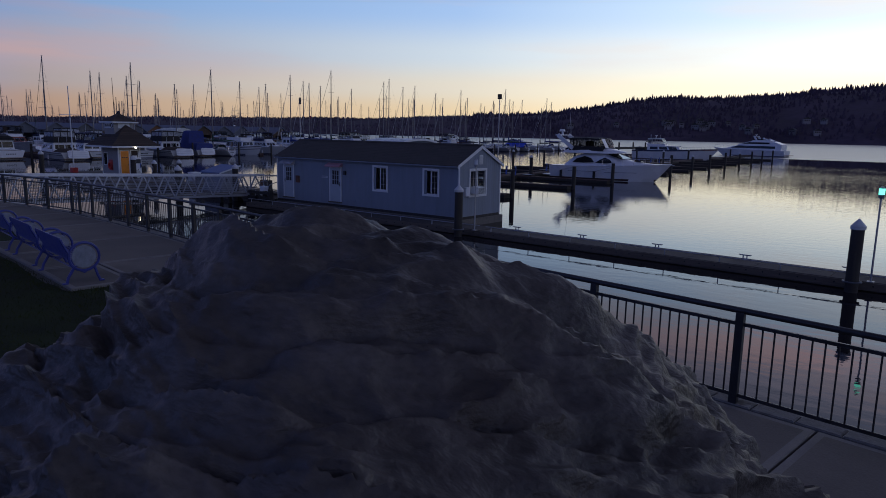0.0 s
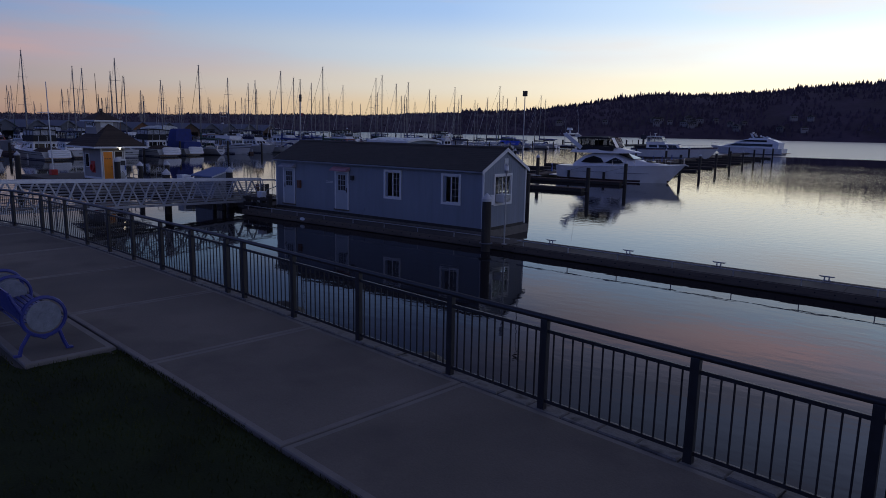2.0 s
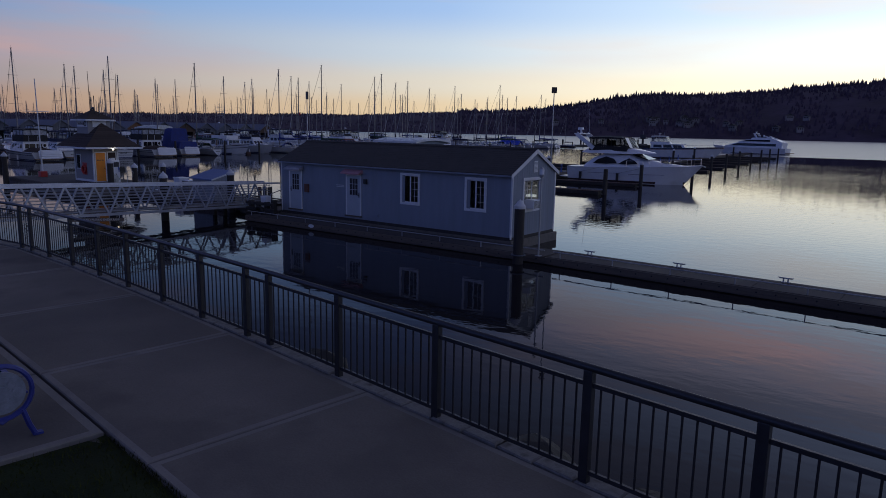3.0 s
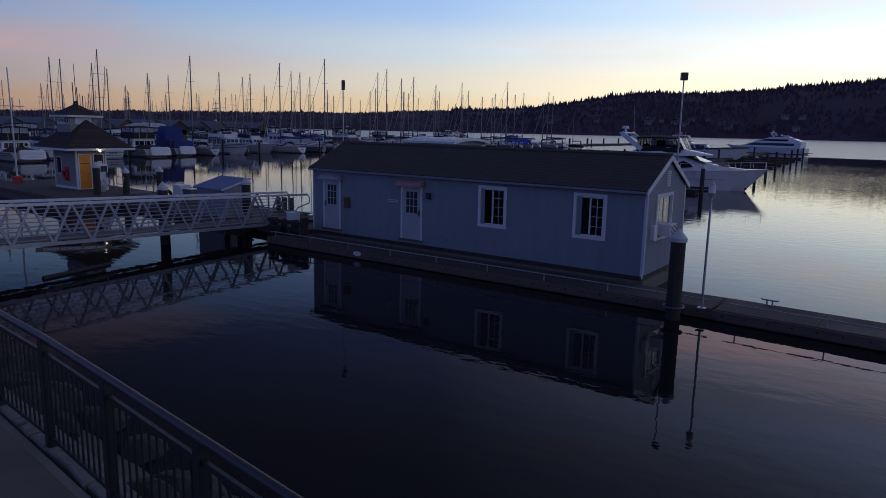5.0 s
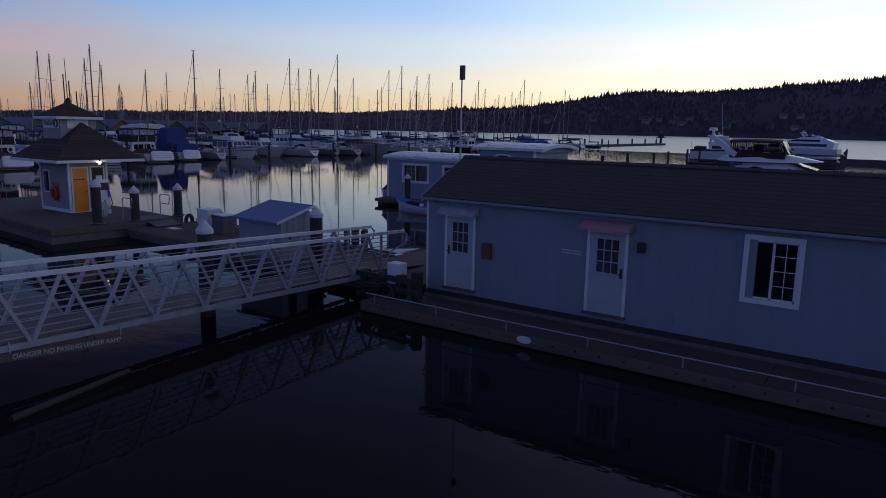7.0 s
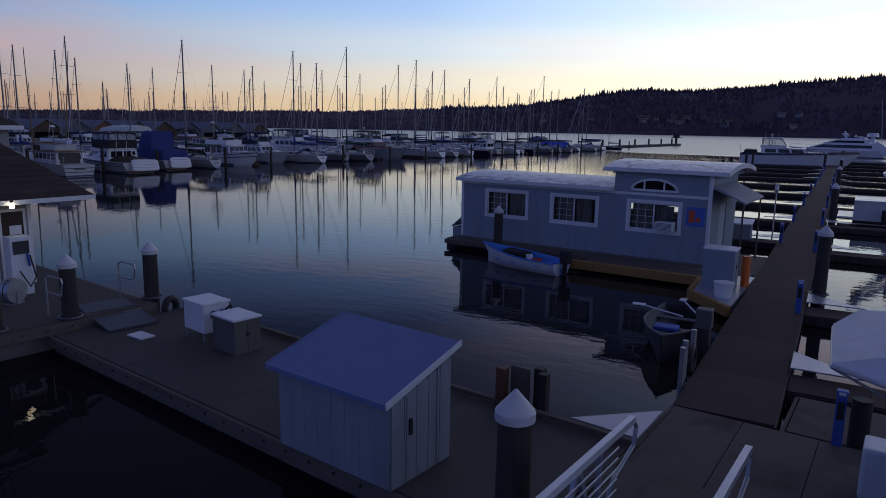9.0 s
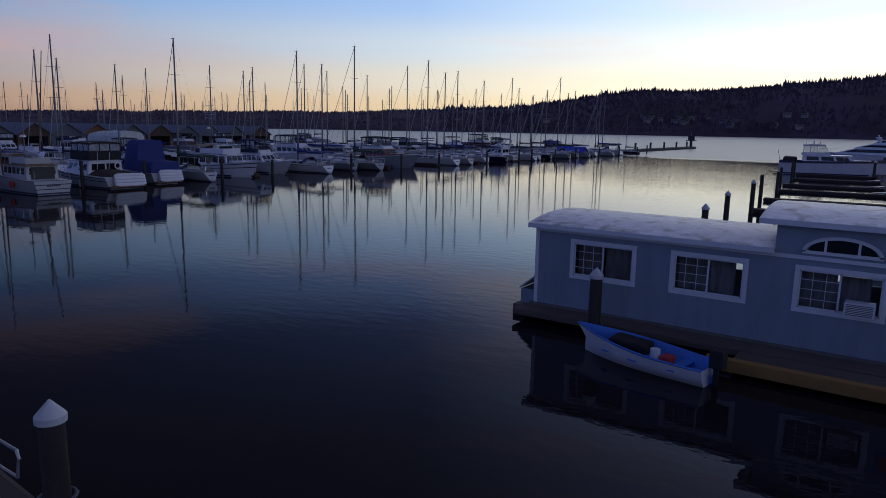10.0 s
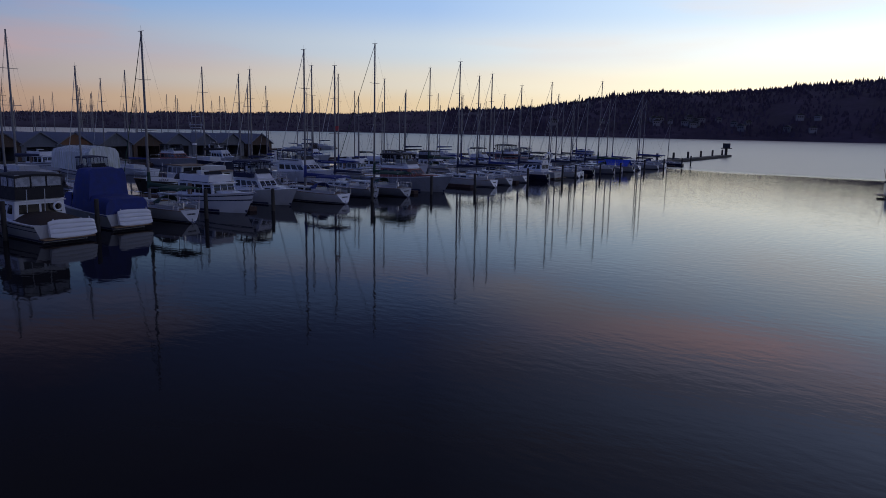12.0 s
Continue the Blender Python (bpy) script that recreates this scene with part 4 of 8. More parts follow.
def pedestal(u, side):
    t = thing("power_pedestal", "slim blue dockside power pedestal with a small lamp", "power pedestal", on_pier(u, side * .72, .40), PIER_TURN, group="power pedestals")
    part("column", box(-.075, .075, -.07, .07, -.002, .84, bevel=.02), BLUE_POST, t)
    part("head", box(-.085, .085, -.08, .08, .84, .93, bevel=.03), BLUE_POST, t)
    part("lamp", box(-.05, .05, -.085, -.078, .86, .91), PLASTIC_WHITE, t)
    part("socket_panel", box(-.05, .05, -.08, -.068, .45, .75), RUBBER, t)


for u in FINGER_R[:9]:
    gusset(u + .56, 1)
    if u > 3:
        pedestal(u - .8, 1)
for u in FINGER_L[:8]:
    gusset(u + .56, -1)
    pedestal(u - .8, -1)
ob = lone("corner_plate", prism([(0, 0), (-1.2, -1.25), (0, -1.35)], .43, .455, axis="z"), ALU, "pale triangular corner deck plate", "deck plate", group="corner plates")
ob.location = (-34.78, 31.2, 0)

# breakwater float with its beacon at the harbour mouth
t = thing("breakwater", "low dark breakwater float at the harbour mouth", "breakwater", (-107.3, 248, 0), 0, kind="structure")
part("float", box(-1.4, 1.4, -38, 40, -.4, .75, bevel=.1), DARK_WOOD, t)
for k in (-36, -22, -8, 6, 20, 33):
    piling(-107.5, 248 + k, 2.6, .3, cap=False)
t = thing("beacon", "square harbour beacon on a post at the float's end", "beacon", (-107.5, 286.5, .745))
part("post", tube((0, 0, 0), (0, 0, 2.1), .45, n=10), DARK_WOOD, t)
part("platform", box(-1.5, 1.5, -1.5, 1.5, 2.1, 2.35, bevel=.04), DARK_WOOD, t)
part("board", box(-1.2, 1.2, -.1, .1, 2.35, 3.9, bevel=.02), BLACK_STEEL, t)
part("lamp_mast", tube((0, 0, 2.35), (0, 0, 5.2), .06), GALV, t)

# ---- gangway ----
def gangway():
    t = thing("gangway", "grey aluminium truss gangway with horizontal rails", "gangway", (-33.5, 0, 0))
    y0, y1 = 8.95, 26.6
    def low(y):
        return 1.05 + (y - y0) * (.53 - 1.05) / (y1 - y0)
    def top(y):
        return 2.42 + (y - y0) * (1.76 - 2.42) / (y1 - y0)
    W = .69
    n = 14
    st = (y1 - y0) / n
    for sx in (-W, W):
        side = part("truss", bar((sx, y0, low(y0)), (sx, y1, low(y1)), .07, .12), ALU, t)
        part("handrail", bar((sx, y0, top(y0)), (sx, y1 + 1.1, top(y1 + 1.1)), .08, .09), ALU_SKYLIT, side, "bare aluminium handrail toned lighter for skylight")
        for i in range(n):
            a, m, b = y0 + i * st, y0 + (i + .5) * st, y0 + (i + 1) * st
            part("diagonal", bar((sx, a, low(a)), (sx, m, top(m)), .05, .075), ALU, side)
            part("diagonal", bar((sx, m, top(m)), (sx, b, low(b)), .05, .075), ALU, side)
        for k in range(1, 9):
            f = k / 9
            inner = sx * .91
            part("guard_rail", tube((inner, y0, low(y0) * (1 - f) + top(y0) * f), (inner, y1 + .45, low(y1 + .45) * (1 - f) + top(y1 + .45) * f), .012, n=6), ALU, side)
        part("end_post", bar((sx, y1, low(y1)), (sx, y1, top(y1)), .06, .06), ALU, side)
        part("end_loop", pipe([(sx, y1 + 1.1, top(y1 + 1.1)), (sx, y1 + 1.26, top(y1) - .2), (sx, y1 + 1.2, top(y1) - .44), (sx, y1 + .5, low(y1) + .62), (sx, y1 + .05, low(y1) + .1)], .025, n=8), ALU, side)
    for i in range(28):
        a, b = y0 + (y1 - y0) * i / 28, y0 + (y1 - y0) * (i + 1) / 28
        part("deck_plate", bar((0, a + .004, low(a) + .09), (0, b - .004, low(b) + .09), 1.26, .03), PLASTIC_GREY, t)
    part("transition_plate", bar((0, y1 - .02, low(y1) + .085), (0, y1 + 2.3, LAND_Z + .02), 1.26, .025), LANDING, t)
    sign = part("sign_board", bar((W + .08, 15.9, .70), (W + .08, 18.4, .50), .03, .15), TIMBER, t, "narrow board with pale lettering")
    text_on("DANGER NO PASSING UNDER RAMP", .125, pose(W + .098, 17.15, .60, 90, 0, 90) @ pose(0, 0, 0, 0, 0, -4.6), PALE_INK, parent=sign)
    part("sign_hanger", bar((W + .06, 16.1, .62), (W + .03, 16.1, .95), .02, .03, bm=bar((W + .06, 18.2, .5), (W + .03, 18.2, .85), .02, .03)), ALU, t)


gangway()
piling(-34.42, 21.5, 2.24, .19)
piling(-34.6, 24.6, .75, .12, cap=False)
piling(-34.1, 24.9, .72, .12, cap=False)
lone("drift_log", wobble(tube((-31.45, 15.5, .02), (-32.1, 17.95, .02), .075, .06, n=9), .012, 5), DARK_WOOD, "dark waterlogged pole drifting by the gangway", "log", smooth=50)
# timber fender frame where the gangway meets the dock
t = thing("fender_frame", "dark timber fender posts and rails beside the landing", "fender", (-31.7, 25.3, 0))
for x in (-.55, .1, .75, 1.3):
    part("post", box(x - .11, x + .11, -.15, .1, -.8, .95 if x < 1 else 1.1, bevel=.02), DARK_WOOD, t)
for z in (.25, .55, .85):
    part("rail", box(-.75, 1.5, -.24, -.15, z - .08, z + .08, bevel=.01), DARK_WOOD, t)
part("tyre", pipe([(.42 + .26 * math.cos(a), -.30, .42 + .26 * math.sin(a)) for a in np.linspace(0, 2 * math.pi, 17)], .08), RUBBER, t, smooth=60)

# ---- floating harbour office ----
def with_openings(x0, x1, z0, z1, holes, y0, y1):
    """One wall along x from y0 to y1 thick, with rectangular holes (xa, xb, za, zb) through it."""
    bm = bmesh.new()
    xs = sorted({x0, x1, *[min(max(v, x0), x1) for h in holes for v in h[:2]]})
    zs = sorted({z0, z1, *[min(max(v, z0), z1) for h in holes for v in h[2:4]]})
    nx, nz = len(xs) - 1, len(zs) - 1

    def solid(i, k):
        if not (0 <= i < nx and 0 <= k < nz):
            return False
        cx, cz = (xs[i] + xs[i + 1]) / 2, (zs[k] + zs[k + 1]) / 2
        return not any(h[0] < cx < h[1] and h[2] < cz < h[3] for h in holes)

    made = {}

    def at(i, k, y):
        if (i, k, y) not in made:
            made[i, k, y] = bm.verts.new((xs[i], y, zs[k]))
        return made[i, k, y]
    for i in range(nx):
        for k in range(nz):
            if not solid(i, k):
                continue
            for y in (y0, y1):
                bm.faces.new([at(i + p, k + q, y) for p, q in ((0, 0), (1, 0), (1, 1), (0, 1))])
            for di, dk, (p, q) in ((-1, 0, ((0, 0), (0, 1))), (1, 0, ((1, 0), (1, 1))), (0, -1, ((0, 0), (1, 0))), (0, 1, ((0, 1), (1, 1)))):
                if not solid(i + di, k + dk):
                    bm.faces.new((at(i + p[0], k + p[1], y0), at(i + q[0], k + q[1], y0), at(i + q[0], k + q[1], y1), at(i + p[0], k + p[1], y1)))
    return bm


def boards(parent, x0, x1, z0, z1, holes, y, step, material, top=None, thick=.010):
    """Upright siding boards on the face y, cut round the holes."""
    n = round((x1 - x0) / step)
    for i in range(n):
        a, b = x0 + (x1 - x0) * i / n, x0 + (x1 - x0) * (i + 1) / n
        zt = z1 if top is None else top((a + b) / 2)
        cuts = sorted((h[2], h[3]) for h in holes if h[0] < (a + b) / 2 < h[1])
        z = z0
        for lo, hi in cuts + [(zt, zt)]:
            if lo > z + .02:
                part("siding_board", box(a + .0008, b - .0008, y - thick, y, z, lo), material, parent)
            z = max(z, hi)


def slider(parent, xa, xb, za, zb, y, grid_left=False, trim=.10, grid_both=False, fine=False, rows=3):
    """A sliding window in a wall whose outer face is y (facing -y): trim, sash, muntins, panes."""
    w = part("window", bmesh.new(), WHITE_TRIM, parent, "white-trimmed sliding window")
    bm = bmesh.new()
    for a, b, c, d in ((xa - trim, xb + trim, zb, zb + trim), (xa - trim, xb + trim, za - trim, za), (xa - trim, xa, za, zb), (xb, xb + trim, za, zb)):
        box(a, b, y - .035, y + .01, c, d, bm=bm)
    w.data = mesh("window", bm, WHITE_TRIM)
    mid = (xa + xb) / 2
    bm = bmesh.new()
    for a, b, c, d in ((xa, xb, zb - .04, zb), (xa, xb, za, za + .04), (xa, xa + .04, za, zb), (xb - .04, xb, za, zb), (mid - .025, mid + .025, za, zb)):
        box(a, b, y + .012, y + .05, c, d, bm=bm)
    part("sash", bm, WHITE_TRIM, w)
    bm = bmesh.new()
    for lo, hi in ([(xa, mid)] if grid_left else []) + ([(mid, xb)] if not grid_left or grid_both else []):
        for k in (1,) if not fine else (1, 2):
            x = lo + (hi - lo) * k / (3 if fine else 2)
            box(x - .007, x + .007, y + .022, y + .034, za + .04, zb - .04, bm=bm)
        for k in range(1, 4 if fine else rows):
            z = za + (zb - za) * k / (4 if fine else rows)
            box(lo + .02, hi - .02, y + .022, y + .034, z - .007, z + .007, bm=bm)
    part("muntins", bm, WHITE_TRIM, w)
    p = part("pane", box(xa + .02, xb - .02, y + .026, y + .030, za + .02, zb - .02), PANE, w)
    p.visible_shadow = False
    return w


def panel_door(parent, xa, xb, za, zb, y, handle_left):
    d = part("door", bmesh.new(), WHITE_DOOR, parent, "closed white door with a nine-pane light")
    bm = box(xa, xb, y - .012, y + .03, za, zb)
    ga, gb, gc, gd = xa + .18, xb - .14, za + (zb - za) * .51, zb - .13
    d.data = mesh("door", bm, WHITE_DOOR)
    bm = bmesh.new()
    for a, b, c, e in ((xa - .07, xb + .07, zb, zb + .07), (xa - .07, xa, za - .02, zb), (xb, xb + .07, za - .02, zb)):
        box(a, b, y - .03, y + .01, c, e, bm=bm)
    part("casing", bm, WHITE_TRIM, d)
    part("sill", box(xa - .1, xb + .1, y - .09, y, za - .06, za), TIMBER, d)
    part("light", box(ga, gb, y - .016, y - .011, gc, gd), DOOR_GLASS, d)
    bm = bmesh.new()
    for k in range(4):
        x = ga + (gb - ga) * k / 3
        box(x - .012, x + .012, y - .026, y - .014, gc - .012, gd + .012, bm=bm)
        z = gc + (gd - gc) * k / 3
        box(ga, gb, y - .026, y - .014, z - .012, z + .012, bm=bm)
    part("muntins", bm, WHITE_DOOR, d)
    hx = xa + .07 if handle_left else xb - .07
    bm = tube((hx, y - .012, za + 1.0), (hx, y - .06, za + 1.0), .022)
    tube((hx - .045, y - .06, za + 1.0), (hx + .045, y - .06, za + 1.0), .013, bm=bm)
    box(hx - .03, hx + .03, y - .018, y - .01, za + .9, za + 1.14, bm=bm)
    part("handle", bm, BLACK_STEEL, d, "dark lever handle")
    return d


HX0, HX1, HY0, HY1 = -30.58, -16.45, 26.01, 29.78
H_BASE, H_EAVE, H_RIDGE = .50, 3.17, 4.10
house = thing("floating_office", "grey-blue floating harbour office with dark gable roof", "building")
D1, D2 = (-29.92, -29.08, .68, 2.62), (-25.77, -24.90, .68, 2.62)
W1, W2 = (-22.26, -21.32, 1.58, 2.82), (-18.66, -17.75, 1.58, 2.82)
holes = [D1, D2, W1, W2]
part("float", box(HX0 - .1, HX1 + .1, HY0 - .05, HY1 + .25, -.5, .38, bevel=.03), DOCK_SIDE, house)
part("sill_beam", box(HX0 - .02, HX1 + .02, HY0 - .03, HY1 + .02, .38, H_BASE + .02), DARK_WOOD, house)
part("floor_deck", box(HX0 + .1, HX1 - .1, HY0 + .1, HY1 - .1, H_BASE + .02, H_BASE + .1), TIMBER, house)
w = part("front_wall", with_openings(HX0, HX1, H_BASE + .02, H_EAVE, holes, HY0 + .002, HY0 + .13), SIDING, house)
boards(w, HX0 + .02, HX1 - .02, H_BASE - .04, H_EAVE - .02, holes, HY0, .405, SIDING)
back_holes = [(-17.9, -17.0, 1.9, 2.6)]
part("back_wall", with_openings(HX0, HX1, H_BASE + .02, H_EAVE, back_holes, HY1 - .13, HY1), SIDING, house)
for h in back_holes:
    part("back_pane", box(h[0], h[1], HY1 - .06, HY1 - .055, h[2], h[3]), PANE, house).visible_shadow = False
ym = (HY0 + HY1) / 2


def gable_top(y):
    return H_EAVE + (H_RIDGE - H_EAVE) * (1 - abs(y - ym) / ((HY1 - HY0) / 2))


# gable walls: built along x, then turned to face sideways
def gable(x, outward, hole):
    m = part("gable_wall", bmesh.new(), SIDING, house)
    bm = bmesh.new()
    y0, y1 = HY0 + .13, HY1 - .13
    t0, t1 = (x - .13, x - .002) if outward > 0 else (x + .002, x + .13)
    ys = [y0, *([hole[0], hole[1]] if hole else []), y1]
    for a, b in zip(ys, ys[1:]):
        inside = hole and a >= hole[0] - 1e-6 and b <= hole[1] + 1e-6
        for lo, hi in ([(H_BASE + .02, hole[2]), (hole[3], H_EAVE)] if inside else [(H_BASE + .02, H_EAVE)]):
            box(t0, t1, a, b, lo, hi, bm=bm)
    prism([(y0, H_EAVE), (y1, H_EAVE), (ym, gable_top(ym) - .1)], t0, t1, axis="x", bm=bm)
    m.data = mesh("gable_wall", bm, SIDING)
    n = 19
    for i in range(n):
        a, b = HY0 + (HY1 - HY0) * i / n, HY0 + (HY1 - HY0) * (i + 1) / n
        zt = min(gable_top(a), gable_top(b)) - .02
        c = (a + b) / 2
        f0, f1 = (x, x + .018) if outward > 0 else (x - .018, x)
        for lo, hi in ([(H_BASE - .04, hole[2]), (hole[3], zt)] if hole and hole[0] < c < hole[1] else [(H_BASE - .04, zt)]):
            part("siding_board", box(f0, f1, a + .003, b - .003, lo, hi), SIDING, m)


E_WIN = (26.98, 28.36, 1.60, 2.86)
gable(HX1, 1, E_WIN)
gable(HX0, -1, None)
# end window with its air conditioner
ew = thing("sliding_window", "white-trimmed end window of the floating office", "window", (HX1 + .02, 27.67, 0), 90)
bpy.context.view_layer.update()
slider(ew, -.69, .69, 1.60, 2.86, -.0, grid_left=True).parent = ew
ew.parent = house
ew["category"] = ""
del ew["category"], ew["label"]
ew.name = "end_window"
ac = part("air_conditioner", box(HX1 + .0, HX1 + .46, 27.08, 27.70, 1.66, 2.04, bevel=.02), PLASTIC_WHITE, house, "white window air conditioner")
for k in range(8):
    part("louvre", box(HX1 + .455, HX1 + .468, 27.12, 27.66, 1.70 + k * .04, 1.72 + k * .04), RUBBER, ac)
part("gable_vent", box(HX1 + .015, HX1 + .05, ym - .16, ym + .16, 3.17, 3.65), WHITE_TRIM, house)
for k in range(8):
    part("vent_slat", box(HX1 + .05, HX1 + .06, ym - .13, ym + .13, 3.21 + k * .053, 3.23 + k * .053), SIDING, house)
part("utility_box", box(HX1 + .015, HX1 + .16, 26.49, 26.79, 1.58, 2.03, bevel=.015), PLASTIC_WHITE, house)

for hx in (HX0, HX1):  # corner and rake trim
    o = 1 if hx == HX1 else -1
    for hy in (HY0, HY1):
        part("corner_trim", box(hx - .02 if o > 0 else hx - .04, hx + .04 if o > 0 else hx + .02, hy - .03 if hy == HY0 else hy - .06, hy + .06 if hy == HY0 else hy + .03, H_BASE - .05, H_EAVE), WHITE_TRIM, house)
pitch = (H_RIDGE - H_EAVE) / ((HY1 - HY0) / 2)
for s in (-1, 1):
    y_eave = ym + s * ((HY1 - HY0) / 2 + .19)
    z_eave = H_EAVE - pitch * .19 + .06
    roof = part("roof", prism([(ym, H_RIDGE + .06), (y_eave, z_eave), (y_eave, z_eave - .06), (ym, H_RIDGE)] if s < 0 else [(ym, H_RIDGE), (y_eave, z_eave - .06), (y_eave, z_eave), (ym, H_RIDGE + .06)], HX0 - .08, HX1 + .08, axis="x"), ASPHALT, house, "dark asphalt shingle roof")
    rows_n = 13
    for i in range(rows_n):  # shingle courses
        f0, f1 = i / rows_n, (i + 1.12) / rows_n
        ya, yb = ym + (y_eave - ym) * f0, ym + (y_eave - ym) * min(f1, 1.01)
        za, zb = H_RIDGE + .065 + (z_eave - H_RIDGE - .06) * f0, H_RIDGE + .071 + (z_eave - H_RIDGE - .06) * min(f1, 1.01)
        cells = 14 if s < 0 else 1
        for k in range(cells):
            xa, xb = HX0 - .09 + (HX1 - HX0 + .18) * k / cells, HX0 - .09 + (HX1 - HX0 + .18) * (k + 1) / cells
            part("shingle_course", prism([(ya, za - .012), (yb, zb - .012), (yb, zb), (ya, za)], xa + .002, xb - .002, axis="x"), ASPHALT, roof)
    part("gutter", box(HX0 - .09, HX1 + .09, y_eave - .06 if s < 0 else y_eave, y_eave if s < 0 else y_eave + .06, z_eave - .10, z_eave - .03, bevel=.015), GALV if s > 0 else SIDING, house)
    for hx, o in ((HX0 - .10, -1), (HX1 + .10, 1)):
        part("rake_board", prism([(ym, H_RIDGE + .05), (y_eave, z_eave + .0), (y_eave, z_eave - .15), (ym, H_RIDGE - .12)], hx - .015, hx + .015, axis="x"), WHITE_TRIM, house)
part("ridge_cap", prism([(ym - .13, H_RIDGE + .03), (ym, H_RIDGE + .10), (ym + .13, H_RIDGE + .03)], HX0 - .10, HX1 + .10, axis="x"), ASPHALT, house)
part("downspout", pipe([(HX1 + .07, HY0 - .10, H_EAVE - .1), (HX1 + .07, HY0 - .05, H_EAVE - .3), (HX1 + .07, HY0 - .05, .66)], .035), WHITE_TRIM, house)
panel_door(house, D1[0], D1[1], D1[2], D1[3], HY0 - .018, True)
panel_door(house, D2[0], D2[1], D2[2], D2[3], HY0 - .018, False)
slider(house, *W1, HY0 - .018, rows=4)
slider(house, *W2, HY0 - .018, rows=4)
for (xa, xb, _, zt), m in ((D1, GREY_AWNING), (D2, PINK_AWNING)):
    part("awning", prism([(HY0 - .02, zt + .30), (HY0 - .34, zt + .13), (HY0 - .34, zt + .07), (HY0 - .02, zt + .10)], xa - .16, xb + .16, axis="x"), m, house, "small sloped door awning")
part("meter_box", box(-28.76, -28.48, HY0 - .12, HY0 - .017, 1.60, 2.02, bevel=.02), WALL_BOX, house, "rusty brown wall box")
part("wall_lamp", box(-24.60, -24.43, HY0 - .15, HY0 - .017, 2.26, 2.50, bevel=.03), BLACK_STEEL, house, "dark wall lamp, unlit")
for z in (2.02, 2.09):
    part("small_sign", box(-26.50, -25.98, HY0 - .03, HY0 - .017, z, z + .028), PALE_INK, house, "narrow pale sign strip")
part("junction_box", box(-23.9, -23.7, HY0 - .05, HY0 - .017, .74, .86, bevel=.01), SIDING, house)
# a few dim furnishings behind the panes
part("partition", box(-24.3, -24.2, HY0 + .14, HY1 - .14, H_BASE + .1, H_EAVE), INTERIOR, house)
part("inner_ceiling", box(HX0 + .14, HX1 - .14, HY0 + .14, HY1 - .14, H_EAVE + .0, H_EAVE + .03), INTERIOR, house)
part("desk", box(-20.0, -17.9, HY0 + .5, HY0 + 1.2, 1.26, 1.32, bm=box(-19.95, -19.88, HY0 + .5, HY0 + 1.2, .60, 1.26)), TIMBER, house)

# dockside things in front of the office
def dock_lamp(place, h, lit=False):
    t = thing("dock_lamp", "thin steel dock lamp post with a jar-shaped head", "lamp post", place, group="dock lamps")
    part("pole", tube((0, 0, -.002), (0, 0, h - .25), .033, .028, n=10), GALV, t, smooth=60)
    part("base_plate", box(-.10, .10, -.10, .10, -.002, .02, bevel=.004), GALV, t)
    part("head", tube((0, 0, h - .28), (0, 0, h - .16), .07, .10, n=14, bm=tube((0, 0, h + .03), (0, 0, h + .10), .09, .03, n=14)), GALV, t)
    part("lens", tube((0, 0, h - .16), (0, 0, h + .03), .085, .085, n=14), TEAL_GLOW if lit else PLASTIC_WHITE, t)
    return t


TEAL_GLOW = glow("teal_lamp", (.12, .75, .55), 2.2)
dock_lamp((-14.15, 24.25, MAIN_Z), 3.2)
dock_lamp((1.67, 23.78, MAIN_Z), 2.95, lit=True)


def flood_pole(x, y, z, h, facing, size, tall=.30):
    t = thing("flood_light_pole", "tall thin pole with a square flood light at its top", "lamp post", (x, y, z), facing, group="flood light poles")
    part("pole", tube((0, 0, -.01), (0, 0, h - .1), .034, .022, n=10), GALV, t, smooth=60)
    part("flood_light", box(-size, size, -.10, .06, h + .02 - tall, h + .02, bevel=.02), BLACK_STEEL, t)
    part("bracket", bar((0, 0, h - .1), (0, .1, h - .1), .04, .04), GALV, t)


flood_pole(-16.9, 30.2, .35, 6.5, 35, .115, .26)
flood_pole(-31.14, 28.35, LAND_Z, 6.41, 70, .055, .42)

# ---- boats: each lies along its own x, stern at 0, bow toward +x, z 0 at the waterline ----
def slat(p00, p10, p11, p01, u0, u1, v0, v1, lift, bm):
    """A thin proud panel on part of a four-cornered face."""
    a, b, c, d = map(Vector, (p00, p10, p11, p01))
    def at(u, v):
        return a.lerp(b, u).lerp(d.lerp(c, u), v)
    n = (b - a).cross(d - a).normalized() * lift
    q = [at(u0, v0), at(u1, v0), at(u1, v1), at(u0, v1)]
    lo, hi = [bm.verts.new(p - n * .3) for p in q], [bm.verts.new(p + n) for p in q]
    bm.faces.new(hi)
    for i in range(4):
        bm.faces.new((lo[i - 1], lo[i], hi[i], hi[i - 1]))
    return bm


def cabin_block(x0, x1, w0, w1, z0, z1, fr, ar, side, crown=.06):
    """Corner points of a cabin: fr and ar are the rakes of its front and back, side its tumblehome."""
    lo = [(x0, -w0, z0), (x1, -w1, z0), (x1, w1, z0), (x0, w0, z0)]
    hi = [(x0 + ar, -w0 + side, z1), (x1 - fr, -w1 + side, z1), (x1 - fr, w1 - side, z1), (x0 + ar, w0 - side, z1)]
    return lo, hi


